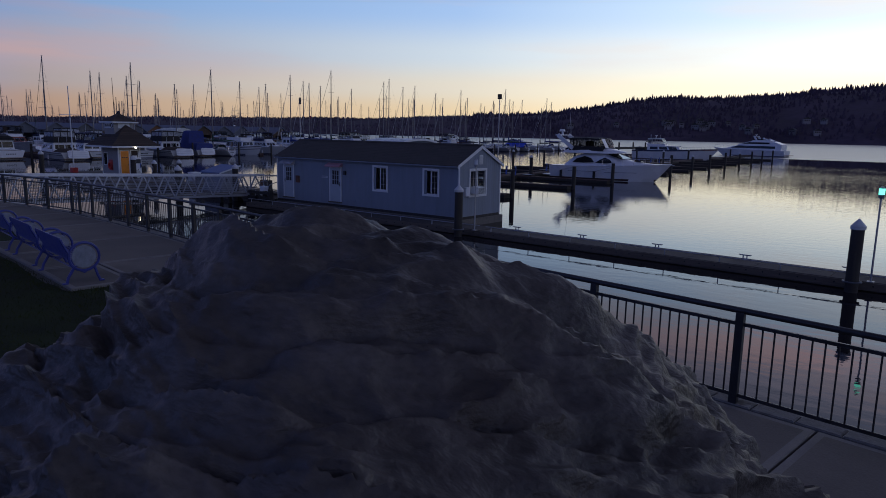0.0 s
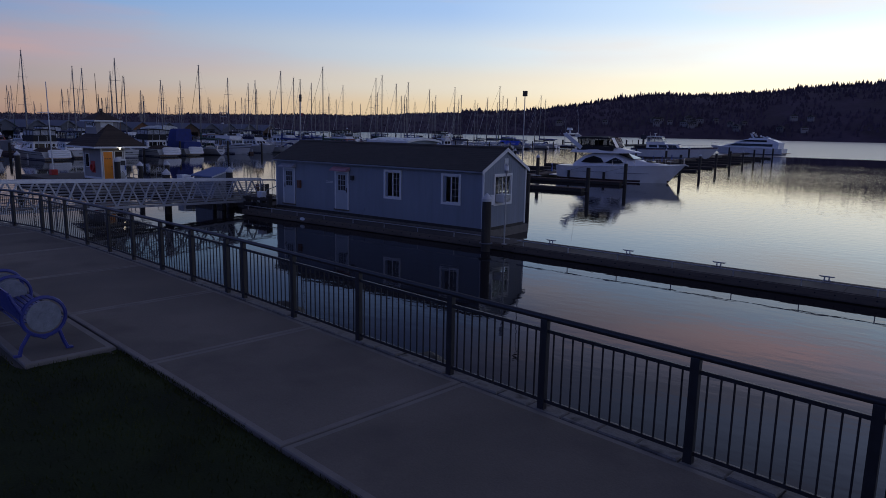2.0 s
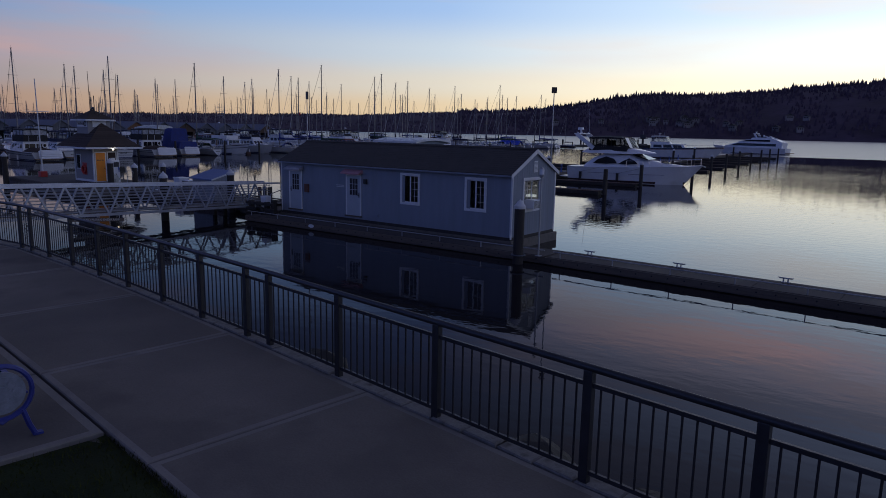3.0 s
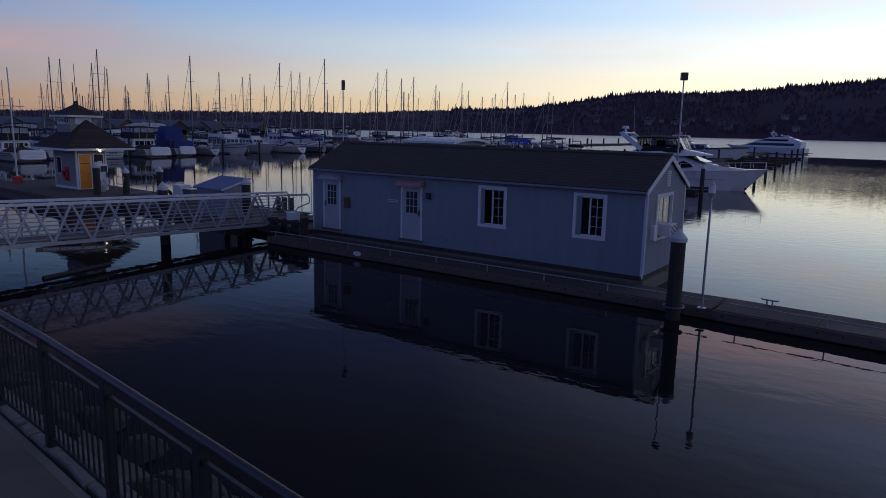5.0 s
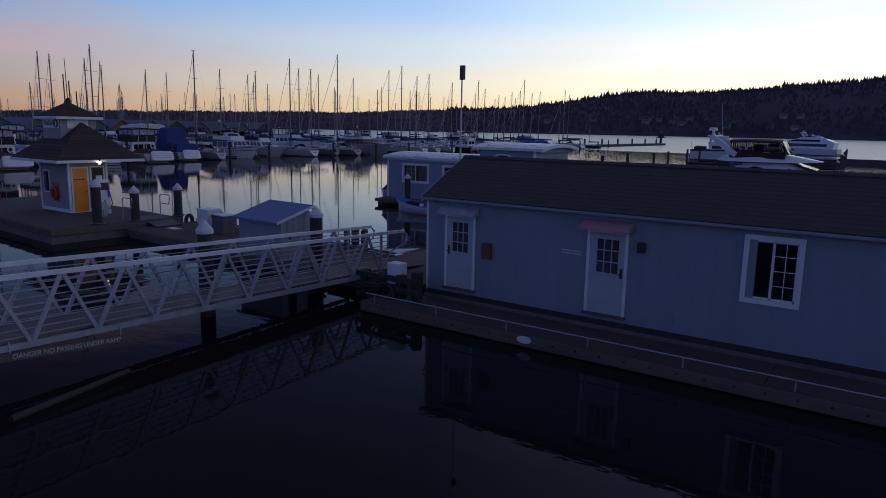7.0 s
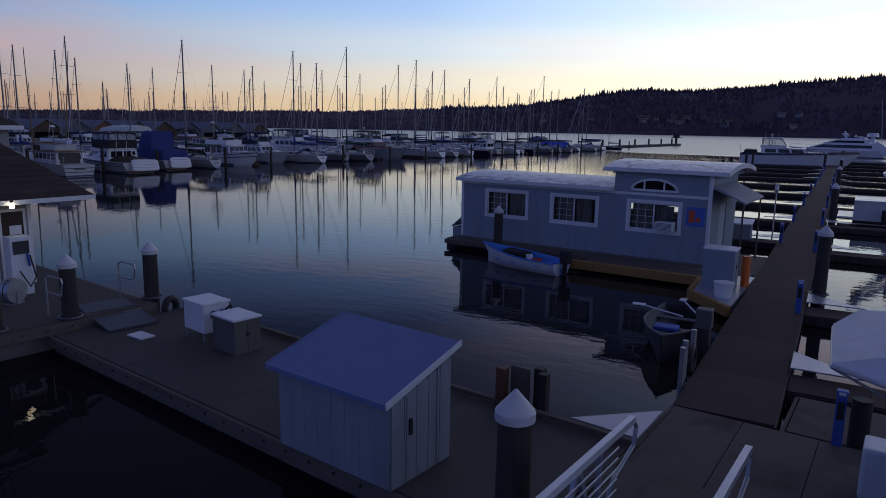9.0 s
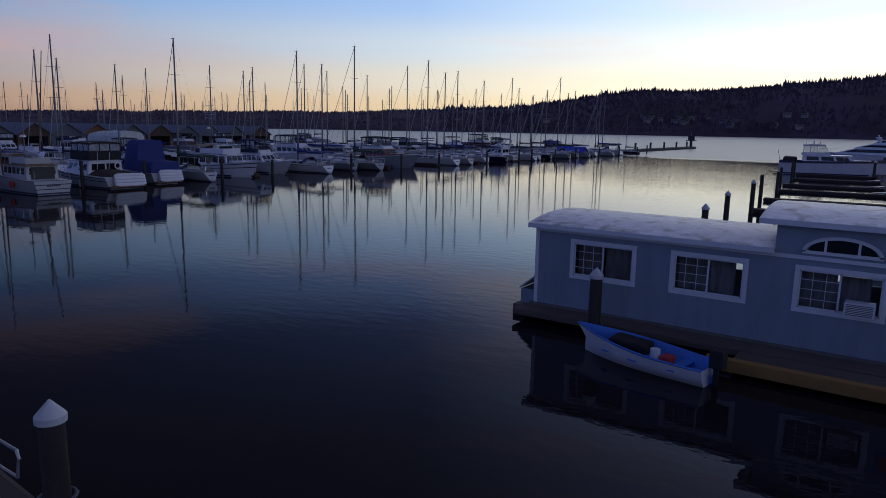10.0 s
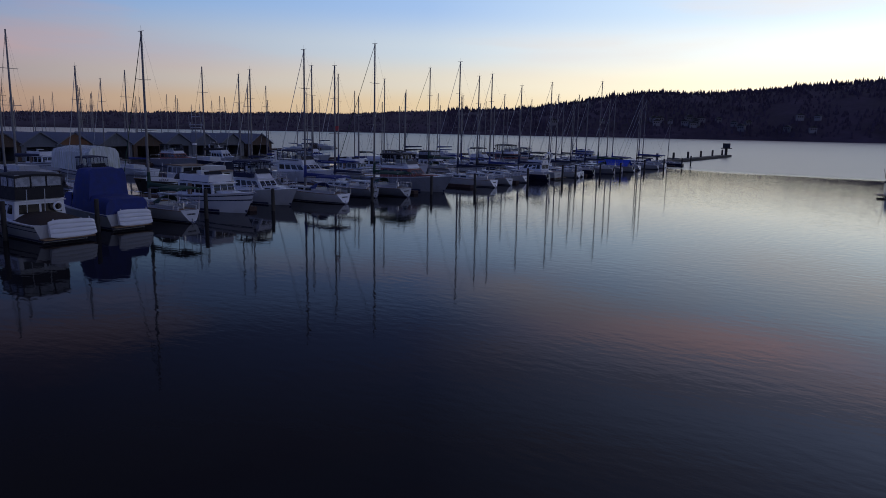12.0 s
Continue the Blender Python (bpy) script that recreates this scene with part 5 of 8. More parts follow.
def cabin(t, name, lo, hi, material, roof_material=None, over=.0, crown=.07, bevel=.04):
    bm = bmesh.new()
    a, b = [bm.verts.new(p) for p in lo], [bm.verts.new(p) for p in hi]
    for i in range(4):
        bm.faces.new((a[i - 1], a[i], b[i], b[i - 1]))
    bm.faces.new(b)
    bm.faces.new(a[::-1])
    bmesh.ops.bevel(bm, geom=bm.edges[:], offset=bevel, segments=2, affect="EDGES")
    ob = part(name, bm, material, t, smooth=35)
    if roof_material:
        z = hi[0][2]
        xs0, xs1 = hi[0][0] - over, hi[1][0] + over
        w0, w1 = hi[3][1] + over, hi[2][1] + over
        rows = []
        for f in np.linspace(0, 1, 6):
            x, w = xs0 + (xs1 - xs0) * f, w0 + (w1 - w0) * f
            rows.append([(x, w * g, z + .05 + crown * (1 - g * g)) for g in np.linspace(-1, 1, 7)] + [(x, w * g, z + .0) for g in np.linspace(1, -1, 7)])
        part("roof", loft(rows, close=True, caps=(True, True)), roof_material, ob, smooth=50)
    return ob


def panes(ob, lo, hi, faces, material=None, v=(.35, .85), gap=.06):
    """Windows on faces of a cabin: (face index, count). 0 starboard side, 1 front, 2 port side, 3 back."""
    for f, n in faces:
        i, j = f, (f + 1) % 4
        for k in range(n):
            u0, u1 = gap + (1 - 2 * gap) * k / n + gap * .4, gap + (1 - 2 * gap) * (k + 1) / n - gap * .4
            bm = slat(lo[i], lo[j], hi[j], hi[i], u0, u1, v[0], v[1], .012, bmesh.new())
            part("window", bm, material or TINTED, ob)


def hull(t, L, B, fs, fb, material, deck_mat, stern=.88, full=2.4, rake=.10, tuck=.75, stripe=BOOT, rub=None, canoe=False, flare=.10, plain=False, wine=0.0, cove=None):
    """Topsides, deck, boot stripe and rub rail."""
    N = 15
    def half(s):
        if canoe:
            return B / 2 * max(.02, (1 - (2 * s - 1) ** 2) ** .5 if s > .5 else (1 - (1 - 2 * s) ** 2.6) ** .6)
        aft = stern + (1 - stern) * min(1, s / .4) ** .8
        return B / 2 * aft * (1 - max(0, (s - .42) / .58) ** full) if s < .999 else .015
    def sheer(s):
        return fs + (fb - fs) * s ** 1.7
    def point(s, v, side):
        """v: 1 at the sheer, 0 at the waterline, -1 at the keel."""
        h = half(s)
        z = sheer(s) * v if v > 0 else .55 * v * (1 - .5 * s)
        back = rake * L * (1 - (z / fb if z > 0 else 0)) * s ** 3
        k = tuck - wine * (1 - s) ** 3  # a wineglass stern is narrow at the water
        y = h * ((k + (1 - k) * v ** (.6 + flare * 4 - .45 * wine * (1 - s))) if v > 0 else k * (1 + v))
        if s > .75 and v > 0:
            y *= 1 - (s - .75) * .8 * (1 - v)
        return (s * L - back + wine * .6 * max(v, 0) * (1 - s) ** 8 - (0 if not canoe else .04 * L * (1 - v) * -((1 - s) ** 3)), side * y, z)
    ss = [1 - (1 - i / (N - 1)) ** 1.25 for i in range(N)]
    vs = [1, .75, .5, .25, 0, -.5, -1]
    rows = [[point(s, v, -1) for v in vs] + [point(s, v, 1) for v in vs[-2::-1]] for s in ss]
    bm = loft(rows)
    bm.verts.ensure_lookup_table()
    bm.faces.new(bm.verts[:13])
    body = part("hull", bm, material, t, smooth=45)
    rows = [[(*point(s, 1, 1)[:1], point(s, 1, 1)[1] * g, sheer(s) - .02 + .06 * (1 - g * g)) for g in np.linspace(-1, 1, 7)] for s in ss]
    part("deck", loft(rows), deck_mat, t, smooth=45)
    if stripe:
        bm = bmesh.new()
        for side in (-1, 1):
            def off(s, v):
                p = point(s, v, side)
                return (p[0], p[1] + side * .008, p[2])
            loft([[off(s, .02), off(s, .14)] for s in ss], bm=bm)
        p, q, r, w = point(0, .02, -1), point(0, .02, 1), point(0, .14, 1), point(0, .14, -1)
        loft([[(a[0] - .008, a[1], a[2]) for a in (p, w)], [(a[0] - .008, a[1], a[2]) for a in (q, r)]], bm=bm)
        part("boot_stripe", bm, stripe, body)
    if cove:
        for side in (-1, 1):
            for v in (.60, .84):
                part("cove_stripe", loft([[(point(s, w, side)[0], point(s, w, side)[1] + side * .012, point(s, w, side)[2]) for w in (v, v + .055)] for s in ss]), cove, body)
    for side in () if plain else (-1, 1):
        part("rub_rail", pipe([(*point(s, .985, side)[:1], point(s, .985, side)[1] + side * .01, point(s, .985, side)[2]) for s in ss], .03, n=5), rub or GELCOAT, body)
    return half, sheer


def rail(t, pts, h, material=CHROME, every=1, r=.014, name="rail"):
    bm = pipe([(x, y, z + h) for x, y, z in pts], r, n=5)
    for p in pts[::every]:
        tube(p, (p[0], p[1], p[2] + h), r * .9, n=5, bm=bm)
    return part(name, bm, material, t)


def bow_rail(t, L, half, sheer, s0=.55, h=.6, material=CHROME):
    ss = np.linspace(s0, .985, 7)
    pts = [(s * L, -half(s) * .95, sheer(s)) for s in ss] + [(s * L, half(s) * .95, sheer(s)) for s in ss[::-1]]
    rail(t, pts, h, material, name="bow_rail")


def name_bars(t, x, z, w, material=INK, rows=1):
    """Unreadable lettering on the transom, as bars."""
    for r in range(rows):
        n = 6 - r
        for k in range(n):
            y = (k - (n - 1) / 2) * w / n
            part("letter_bar", box(x - .012, x - .002, y - w / n * .36, y + w / n * .36, z - r * .2 - .07, z - r * .2 + .05), material, t)


def fenders(t, L, half, sheer, spots, side):
    for s in spots:
        y = side * (half(s) + .09)
        f = part("fender", tube((s * L, y, .1), (s * L, y, .75), .10, n=10), FENDER, t, smooth=50)
        part("lanyard", tube((s * L, y, .75), (s * L, side * half(s), sheer(s)), .01, n=4), ROPE, f)


def enclosure(t, x0, x1, w, z0, z1, canvas, clear=True, rake=.25, name="canvas_top", skirt=0.0, film=None):
    """A canvas top on hoops, with clear curtains between canvas borders and, below them, a canvas skirt."""
    film = film or VINYL
    rows = [[(x0 - .12 + (x1 - x0 + .24) * f, (w + .05) * g, z1 + .13 * (1 - abs(g) ** 2.5) - .06 * abs(2 * f - 1) ** 2) for g in np.linspace(-1, 1, 9)] for f in np.linspace(0, 1, 5)]
    low = [[(x, y, z - .15) for x, y, z in r] for r in rows]
    bm = loft([a + b[::-1] for a, b in zip(rows, low)], close=True, caps=(True, True))
    ob = part(name, bm, canvas, t, smooth=50)
    for x, k in ((x0, 0), ((x0 + x1) / 2, 0), (x1, rake)):
        part("hoop", pipe([(x + k, -w * .98, z0), (x, -w * .98, z1), (x, w * .98, z1), (x + k, w * .98, z0)], .018, n=5), GALV, ob)
    if not clear:
        return ob
    zb = z0 + skirt
    sides = []
    for sy in (-1, 1):
        for k in range(3):
            a, b = x0 + (x1 - x0) * k / 3, x0 + (x1 - x0) * (k + 1) / 3
            sides.append((a, sy * w, b + rake * (k == 2) * (1 - skirt / (z1 - z0)), sy * w, a, b))
    for k in range(3):
        ya, yb = -w + 2 * w * k / 3, -w + 2 * w * (k + 1) / 3
        fr = rake * (1 - skirt / (z1 - z0))
        sides.append((x1 + fr, ya, x1 + fr, yb, x1, x1))
        sides.append((x0, yb, x0, ya, x0, x0))
    for ax, ay, bx, by, atx, btx in sides:
        part("curtain", slat((ax, ay, zb), (bx, by, zb), (btx, by, z1 - .05), (atx, ay, z1 - .05), .06, .94, .10, .93, .008, bmesh.new()), film, ob)
        bm = bmesh.new()
        for p, q in (((ax, ay, zb), (atx, ay, z1)), ((bx, by, zb), (btx, by, z1)), ((ax, ay, zb + .05), (bx, by, zb + .05))):
            bar(p, q, .06, .06, bm=bm)
        part("border", bm, canvas, ob)
    if skirt:
        e = .06
        rows = [[(x0 - e, -w - e, z), (x1 + rake + e, -w - e, z), (x1 + rake + e, w + e, z), (x0 - e, w + e, z)] for z in (z0 - .25, z0 + skirt * .5, zb)]
        part("canvas_skirt", wobble(loft(rows, close=True), .02, 3), canvas, ob, smooth=40)
    return ob


def radar_arch(t, x, w, z0, z1, lean, material, dome=True):
    bm = bmesh.new()
    pts = [(x, -w, z0), (x - lean, -w * .88, z1 - .12), (x - lean, -w * .7, z1), (x - lean, w * .7, z1), (x - lean, w * .88, z1 - .12), (x, w, z0)]
    for a, b in zip(pts, pts[1:]):
        bar(a, b, .30, .09, bm=bm)
    ob = part("radar_arch", bm, material, t)
    if dome:
        part("radar_dome", tube((x - lean, 0, z1 + .12), (x - lean, 0, z1 + .34), .30, .24, n=16), GELCOAT, ob, smooth=50)
        part("dome_stand", tube((x - lean, 0, z1), (x - lean, 0, z1 + .13), .08), GELCOAT, ob)
    for y in (-w * .6, w * .55):
        part("antenna", tube((x - lean, y, z1), (x - lean - .35, y, z1 + 2.2), .014, .006, n=5), GELCOAT, ob)
    return ob


def cruiser(label, L, B, hull_mat=None, canvas=NAVY_CANVAS, fly=True, closed=True, arch=True, dinghy=None, cabin_mat=None, fs=1.15, fb=1.75, stripe=BOOT, tower=False, cover=None, skirt=0.0, film=None, rise=1.0, upright=False, boxy=False, cove=None):
    """A motor cruiser with cabin, flybridge and canvas."""
    hull_mat = hull_mat or GELCOAT
    cabin_mat = cabin_mat or GELCOAT
    t = thing("motor_cruiser", label, "boat", group="boats in the marina")
    half, sheer = hull(t, L, B, fs, fb, hull_mat, GELCOAT, stern=.92, full=2.3, stripe=stripe, cove=cove)
    w = B * .41
    lo, hi = cabin_block(L * .24, L * .66, w, w * .82, fs - .05, fs + 1.25, .28 if upright else L * .10, .05, .12)
    c = cabin(t, "cabin", lo, hi, cabin_mat, GELCOAT, over=.10)
    panes(c, lo, hi, ((0, 4), (1, 3), (2, 4), (3, 2)), v=(.30, .90) if upright else (.38, .86), gap=.04 if upright else .06)
    if upright:
        part("door", slat(lo[0], lo[1], hi[1], hi[0], .30, .42, .04, .92, .02, bmesh.new()), TEAK, c)
        part("brow", box(L * .60, L * .665, -w * .84, w * .84, fs + 1.22, fs + 1.31, bevel=.03), GELCOAT, c)
    lo2, hi2 = cabin_block(L * .60, L * .84, w * .72, w * .34, fs + .05, fs + .62, .5, .1, .14)
    tr = cabin(t, "trunk", lo2, hi2, cabin_mat)
    panes(tr, lo2, hi2, ((0, 2), (2, 2)), v=(.3, .7), gap=.12)
    roof = fs + 1.30
    if fly:
        lo, hi = cabin_block(L * .25, L * (.60 if upright else .56), w * .86, w * (.80 if upright else .66), roof, roof + (.68 if upright else .55), -.12 if upright else .45, -.05, .03)
        fb_ob = cabin(t, "flybridge", lo, hi, GELCOAT)
        part("windscreen", slat((L * .56 - .30, -w * .62, roof + .5), (L * .56 - .30, w * .62, roof + .5), (L * .56 - .62, w * .58, roof + .95), (L * .56 - .62, -w * .58, roof + .95), 0, 1, 0, 1, .012, bmesh.new()), TINTED, fb_ob)
        if upright:
            part("coaming_stripe", slat(lo[1], lo[2], hi[2], hi[1], .02, .98, .0, .10, .012, slat(lo[0], lo[1], hi[1], hi[0], .02, .98, .0, .10, .012, slat(lo[2], lo[3], hi[3], hi[2], .02, .98, .0, .10, .012, bmesh.new()))), NAVY_CANVAS, fb_ob)
            rows = [[(L * (.17 + .17 * f), w * .84 * g, roof + .1 + (.55 + .35 * f) * (1 - abs(g) ** 6)) for g in np.linspace(-1, 1, 11)] for f in np.linspace(0, 1, 4)]
            part("bridge_cover", wobble(loft(rows, caps=(True, True)), .03, 3), BLACK_CANVAS, fb_ob, "black canvas cover folded over the bridge", smooth=50)
        part("helm_seat", box(L * .36, L * .42, -.45, .45, roof + .5, roof + 1.0, bevel=.06), WHITE_CANVAS, fb_ob)
        if canvas:
            enclosure(t, L * .24, L * .48, w * .88, roof + .35, roof + 1.75, canvas, clear=closed, skirt=skirt, film=film)
    if arch:
        radar_arch(t, L * .24, w * .95, roof - .05, roof + 1.55, .55, GELCOAT)
    part("swim_platform", box(-.75, .02, -B * .40, B * .40, .22, .30, bevel=.03), TEAK, t)
    if dinghy:
        # the tender hangs on edge across the swim platform, its ribbed bottom outward
        d = part("dinghy", bmesh.new(), dinghy, t, "ribbed white tender hung on edge across the stern")
        rows = []
        for f in np.linspace(0, 1, 13):
            e = 1 - abs(2 * f - 1) ** 6
            y = -B * (.44 - .72 * f)
            edge = [(-.58 - .12 * e - .05 * abs(math.sin(g * math.pi * 4)) ** .5 + .30 * g, y, .30 + .10 * (1 - e) + (1.12 + .10 * f) * g * (.80 + .20 * e)) for g in np.linspace(0, 1, 21)]
            rows.append(edge + [(-.25, y, 1.3), (-.30, y, .42)])
        d.data = mesh("dinghy", loft(rows, close=True, caps=(True, True)), dinghy, smooth=40)
        for y in (-B * .38, B * .18):
            part("davit", pipe([(-.35, y, 1.15), (-.12, y, fs + .35), (.15, y, fs + .05)], .03), GALV, t)
    if cover:
        cv = part("cockpit_cover", bmesh.new(), cover, t, "fitted canvas cockpit cover")
        rows = []
        for f in np.linspace(0, 1, 7):
            x = .05 + L * (.30 if boxy else .26) * f
            h = rise * (1.28 + .22 * f if boxy else .45 + .95 * min(1, f * 3) ** .6 + .25 * f)
            rows.append([(x + (.10 if boxy else 0) * noise.noise((g * 4, f, 3)), B * (.47 - .05 * (1 - abs(g)) if boxy else .455) * math.copysign(abs(g) ** (.55 if boxy else 1), g), fs - .12 + h * (1 - abs(g) ** (9 if boxy else 3.2)) + .06 * noise.noise((x * 2.5, g * 4, L))) for g in np.linspace(-1, 1, 17)])
        cv.data = mesh("cockpit_cover", loft(rows, caps=(boxy, boxy)), cover, smooth=45)
    else:
        rail(t, [(.1, -B * .42, fs), (.1, 0, fs), (.1, B * .42, fs)], .75, name="stern_rail")
        part("cockpit_well", box(.25, L * .235, -B * .36, B * .36, fs + .0, fs + .05, bevel=.01), TEAK, t)
    bow_rail(t, L, half, sheer)
    fenders(t, L, half, sheer, (.3, .5), 1)
    fenders(t, L, half, sheer, (.35, .55), -1)
    name_bars(t, -.002, fs * .62, B * .34)
    part("anchor", bar((L - .25, 0, fb - .02), (L + .16, 0, fb - .12), .10, .07), GALV, t)
    return t


def wrapped(label, L, B, *rest, **kw):
    """A cruiser whose bridge and cockpit are shrouded in canvas."""
    t = cruiser(label, L, B, rest[0], None, fly=True, **kw)
    rows = []
    for f in np.linspace(0, 1, 11):
        x = L * (.225 + .255 * f)
        top = 4.35 - .12 * f - .10 * math.sin(f * 9) - (1.3 * (f - .82) / .18 if f > .82 else 0)
        rows.append([(x + .05 * noise.noise((f * 7, g * 3, 2)), B * (.455 - .075 * (1 - abs(g) ** 8)) * (1 - .10 * f) * math.copysign(abs(g) ** .36, g), 1.2 + (top - 1.2) * (1 - abs(g) ** 14) + .07 * noise.noise((f * 8, g * 5, 4))) for g in np.linspace(-1, 1, 17)])
    part("canvas_shroud", loft(rows, caps=(True, True)), rest[1], t, "slack blue canvas shroud over the bridge", smooth=40)
    for y in (-B * .40, B * .40):
        part("side_curtain", slat((L * .49, y, 1.25), (L * .66, y * .86, 1.35), (L * .60, y * .80, 2.35), (L * .49, y * .92, 2.45), 0, 1, 0, 1, .02 if y < 0 else -.02, bmesh.new()), rest[1], t)
    return t


def far_sloop(label, L, B, mast, hull_mat, cover):
    """A plainer sloop for the rows that show little but their masts."""
    t = thing("sailboat", label, "sailboat", group="boats in the marina")
    hull(t, L, B, 1.0, 1.35, hull_mat, GELCOAT_OLD, stern=.62, full=2.0, rake=.14, tuck=.70, stripe=None, plain=True)
    lo, hi = cabin_block(L * .32, L * .74, B * .3, B * .2, .98, 1.5, .45, .05, .10)
    cabin(t, "cabin_trunk", lo, hi, GELCOAT_OLD)
    x = L * .56
    bm = tube((x, 0, 1.4), (x - .1, 0, mast), .125, .075, n=8)
    for f in (.45, .72):
        z = 1.4 + (mast - 1.4) * f
        bar((x - .05, -B * .27, z), (x - .05, B * .27, z), .05, .05, bm=bm)
    m = part("mast", bm, MAST, t)
    part("boom", tube((x - .1, 0, 2.45), (x - L * .42, 0, 2.6), .2, .1, n=8), cover, m)
    bm = tube((x - .1, 0, mast - .1), (L * .97, 0, 1.35), .018, n=4)
    tube((x - .1, 0, mast), (.1, 0, 1.0), .005, n=4, bm=bm)
    for sy in (-1, 1):
        tube((x - .1, 0, mast), (x, sy * B * .46, 1.1), .005, n=4, bm=bm)
    part("rigging", bm, WIRE, m)
    return t


def trawler(label, L, B, hull_mat, cabin_mat, roof_mat, mast=3.2):
    """A displacement trawler: upright pilothouse, high bulwark, short mast."""
    t = thing("trawler", label, "boat", group="boats in the marina")
    fs, fb = 1.15, 2.0
    half, sheer = hull(t, L, B, fs, fb, hull_mat, GELCOAT_OLD, stern=.84, full=2.8, rake=.05, tuck=.82, rub=TEAK)
    w = B * .36
    lo, hi = cabin_block(L * .16, L * .62, w, w * .9, fs - .05, fs + 1.2, .12, .05, .06)
    c = cabin(t, "saloon", lo, hi, cabin_mat, roof_mat, over=.25)
    panes(c, lo, hi, ((0, 5), (2, 5), (3, 2)), v=(.42, .85))
    lo, hi = cabin_block(L * .46, L * .66, w * .92, w * .85, fs + .1, fs + 2.0, .22, .0, .05)
    p = cabin(t, "pilothouse", lo, hi, cabin_mat, roof_mat, over=.22)
    panes(p, lo, hi, ((0, 2), (1, 3), (2, 2), (3, 2)), v=(.58, .90))
    lo, hi = cabin_block(L * .22, L * .46, w * .8, w * .8, fs + 1.32, fs + 1.85, .05, .0, .02)
    cabin(t, "flybridge", lo, hi, cabin_mat)
    m = part("mast", tube((L * .44, 0, fs + 1.3), (L * .43, 0, fs + 1.3 + mast), .06, .04), MAST, t)
    part("boom", tube((L * .44, 0, fs + 1.75), (L * .12, 0, fs + 2.5), .04), MAST, m)
    part("stay", tube((L * .43, 0, fs + 1.2 + mast), (L * .97, 0, fb), .009, n=4), WIRE, m)
    part("radar_dome", tube((L * .45, 0, fs + 2.2 + mast * .3), (L * .45, 0, fs + 2.4 + mast * .3), .26, .2, n=14), GELCOAT, m)
    bow_rail(t, L, half, sheer, .5, .75)
    rail(t, [(.1, -B * .38, fs), (L * .1, -B * .43, fs), (L * .2, -B * .45, fs)], .8, name="side_rail")
    rail(t, [(.1, B * .38, fs), (L * .1, B * .43, fs), (L * .2, B * .45, fs)], .8, name="side_rail")
    fenders(t, L, half, sheer, (.3, .55), -1)
    name_bars(t, -.002, fs * .65, B * .3)
    return t


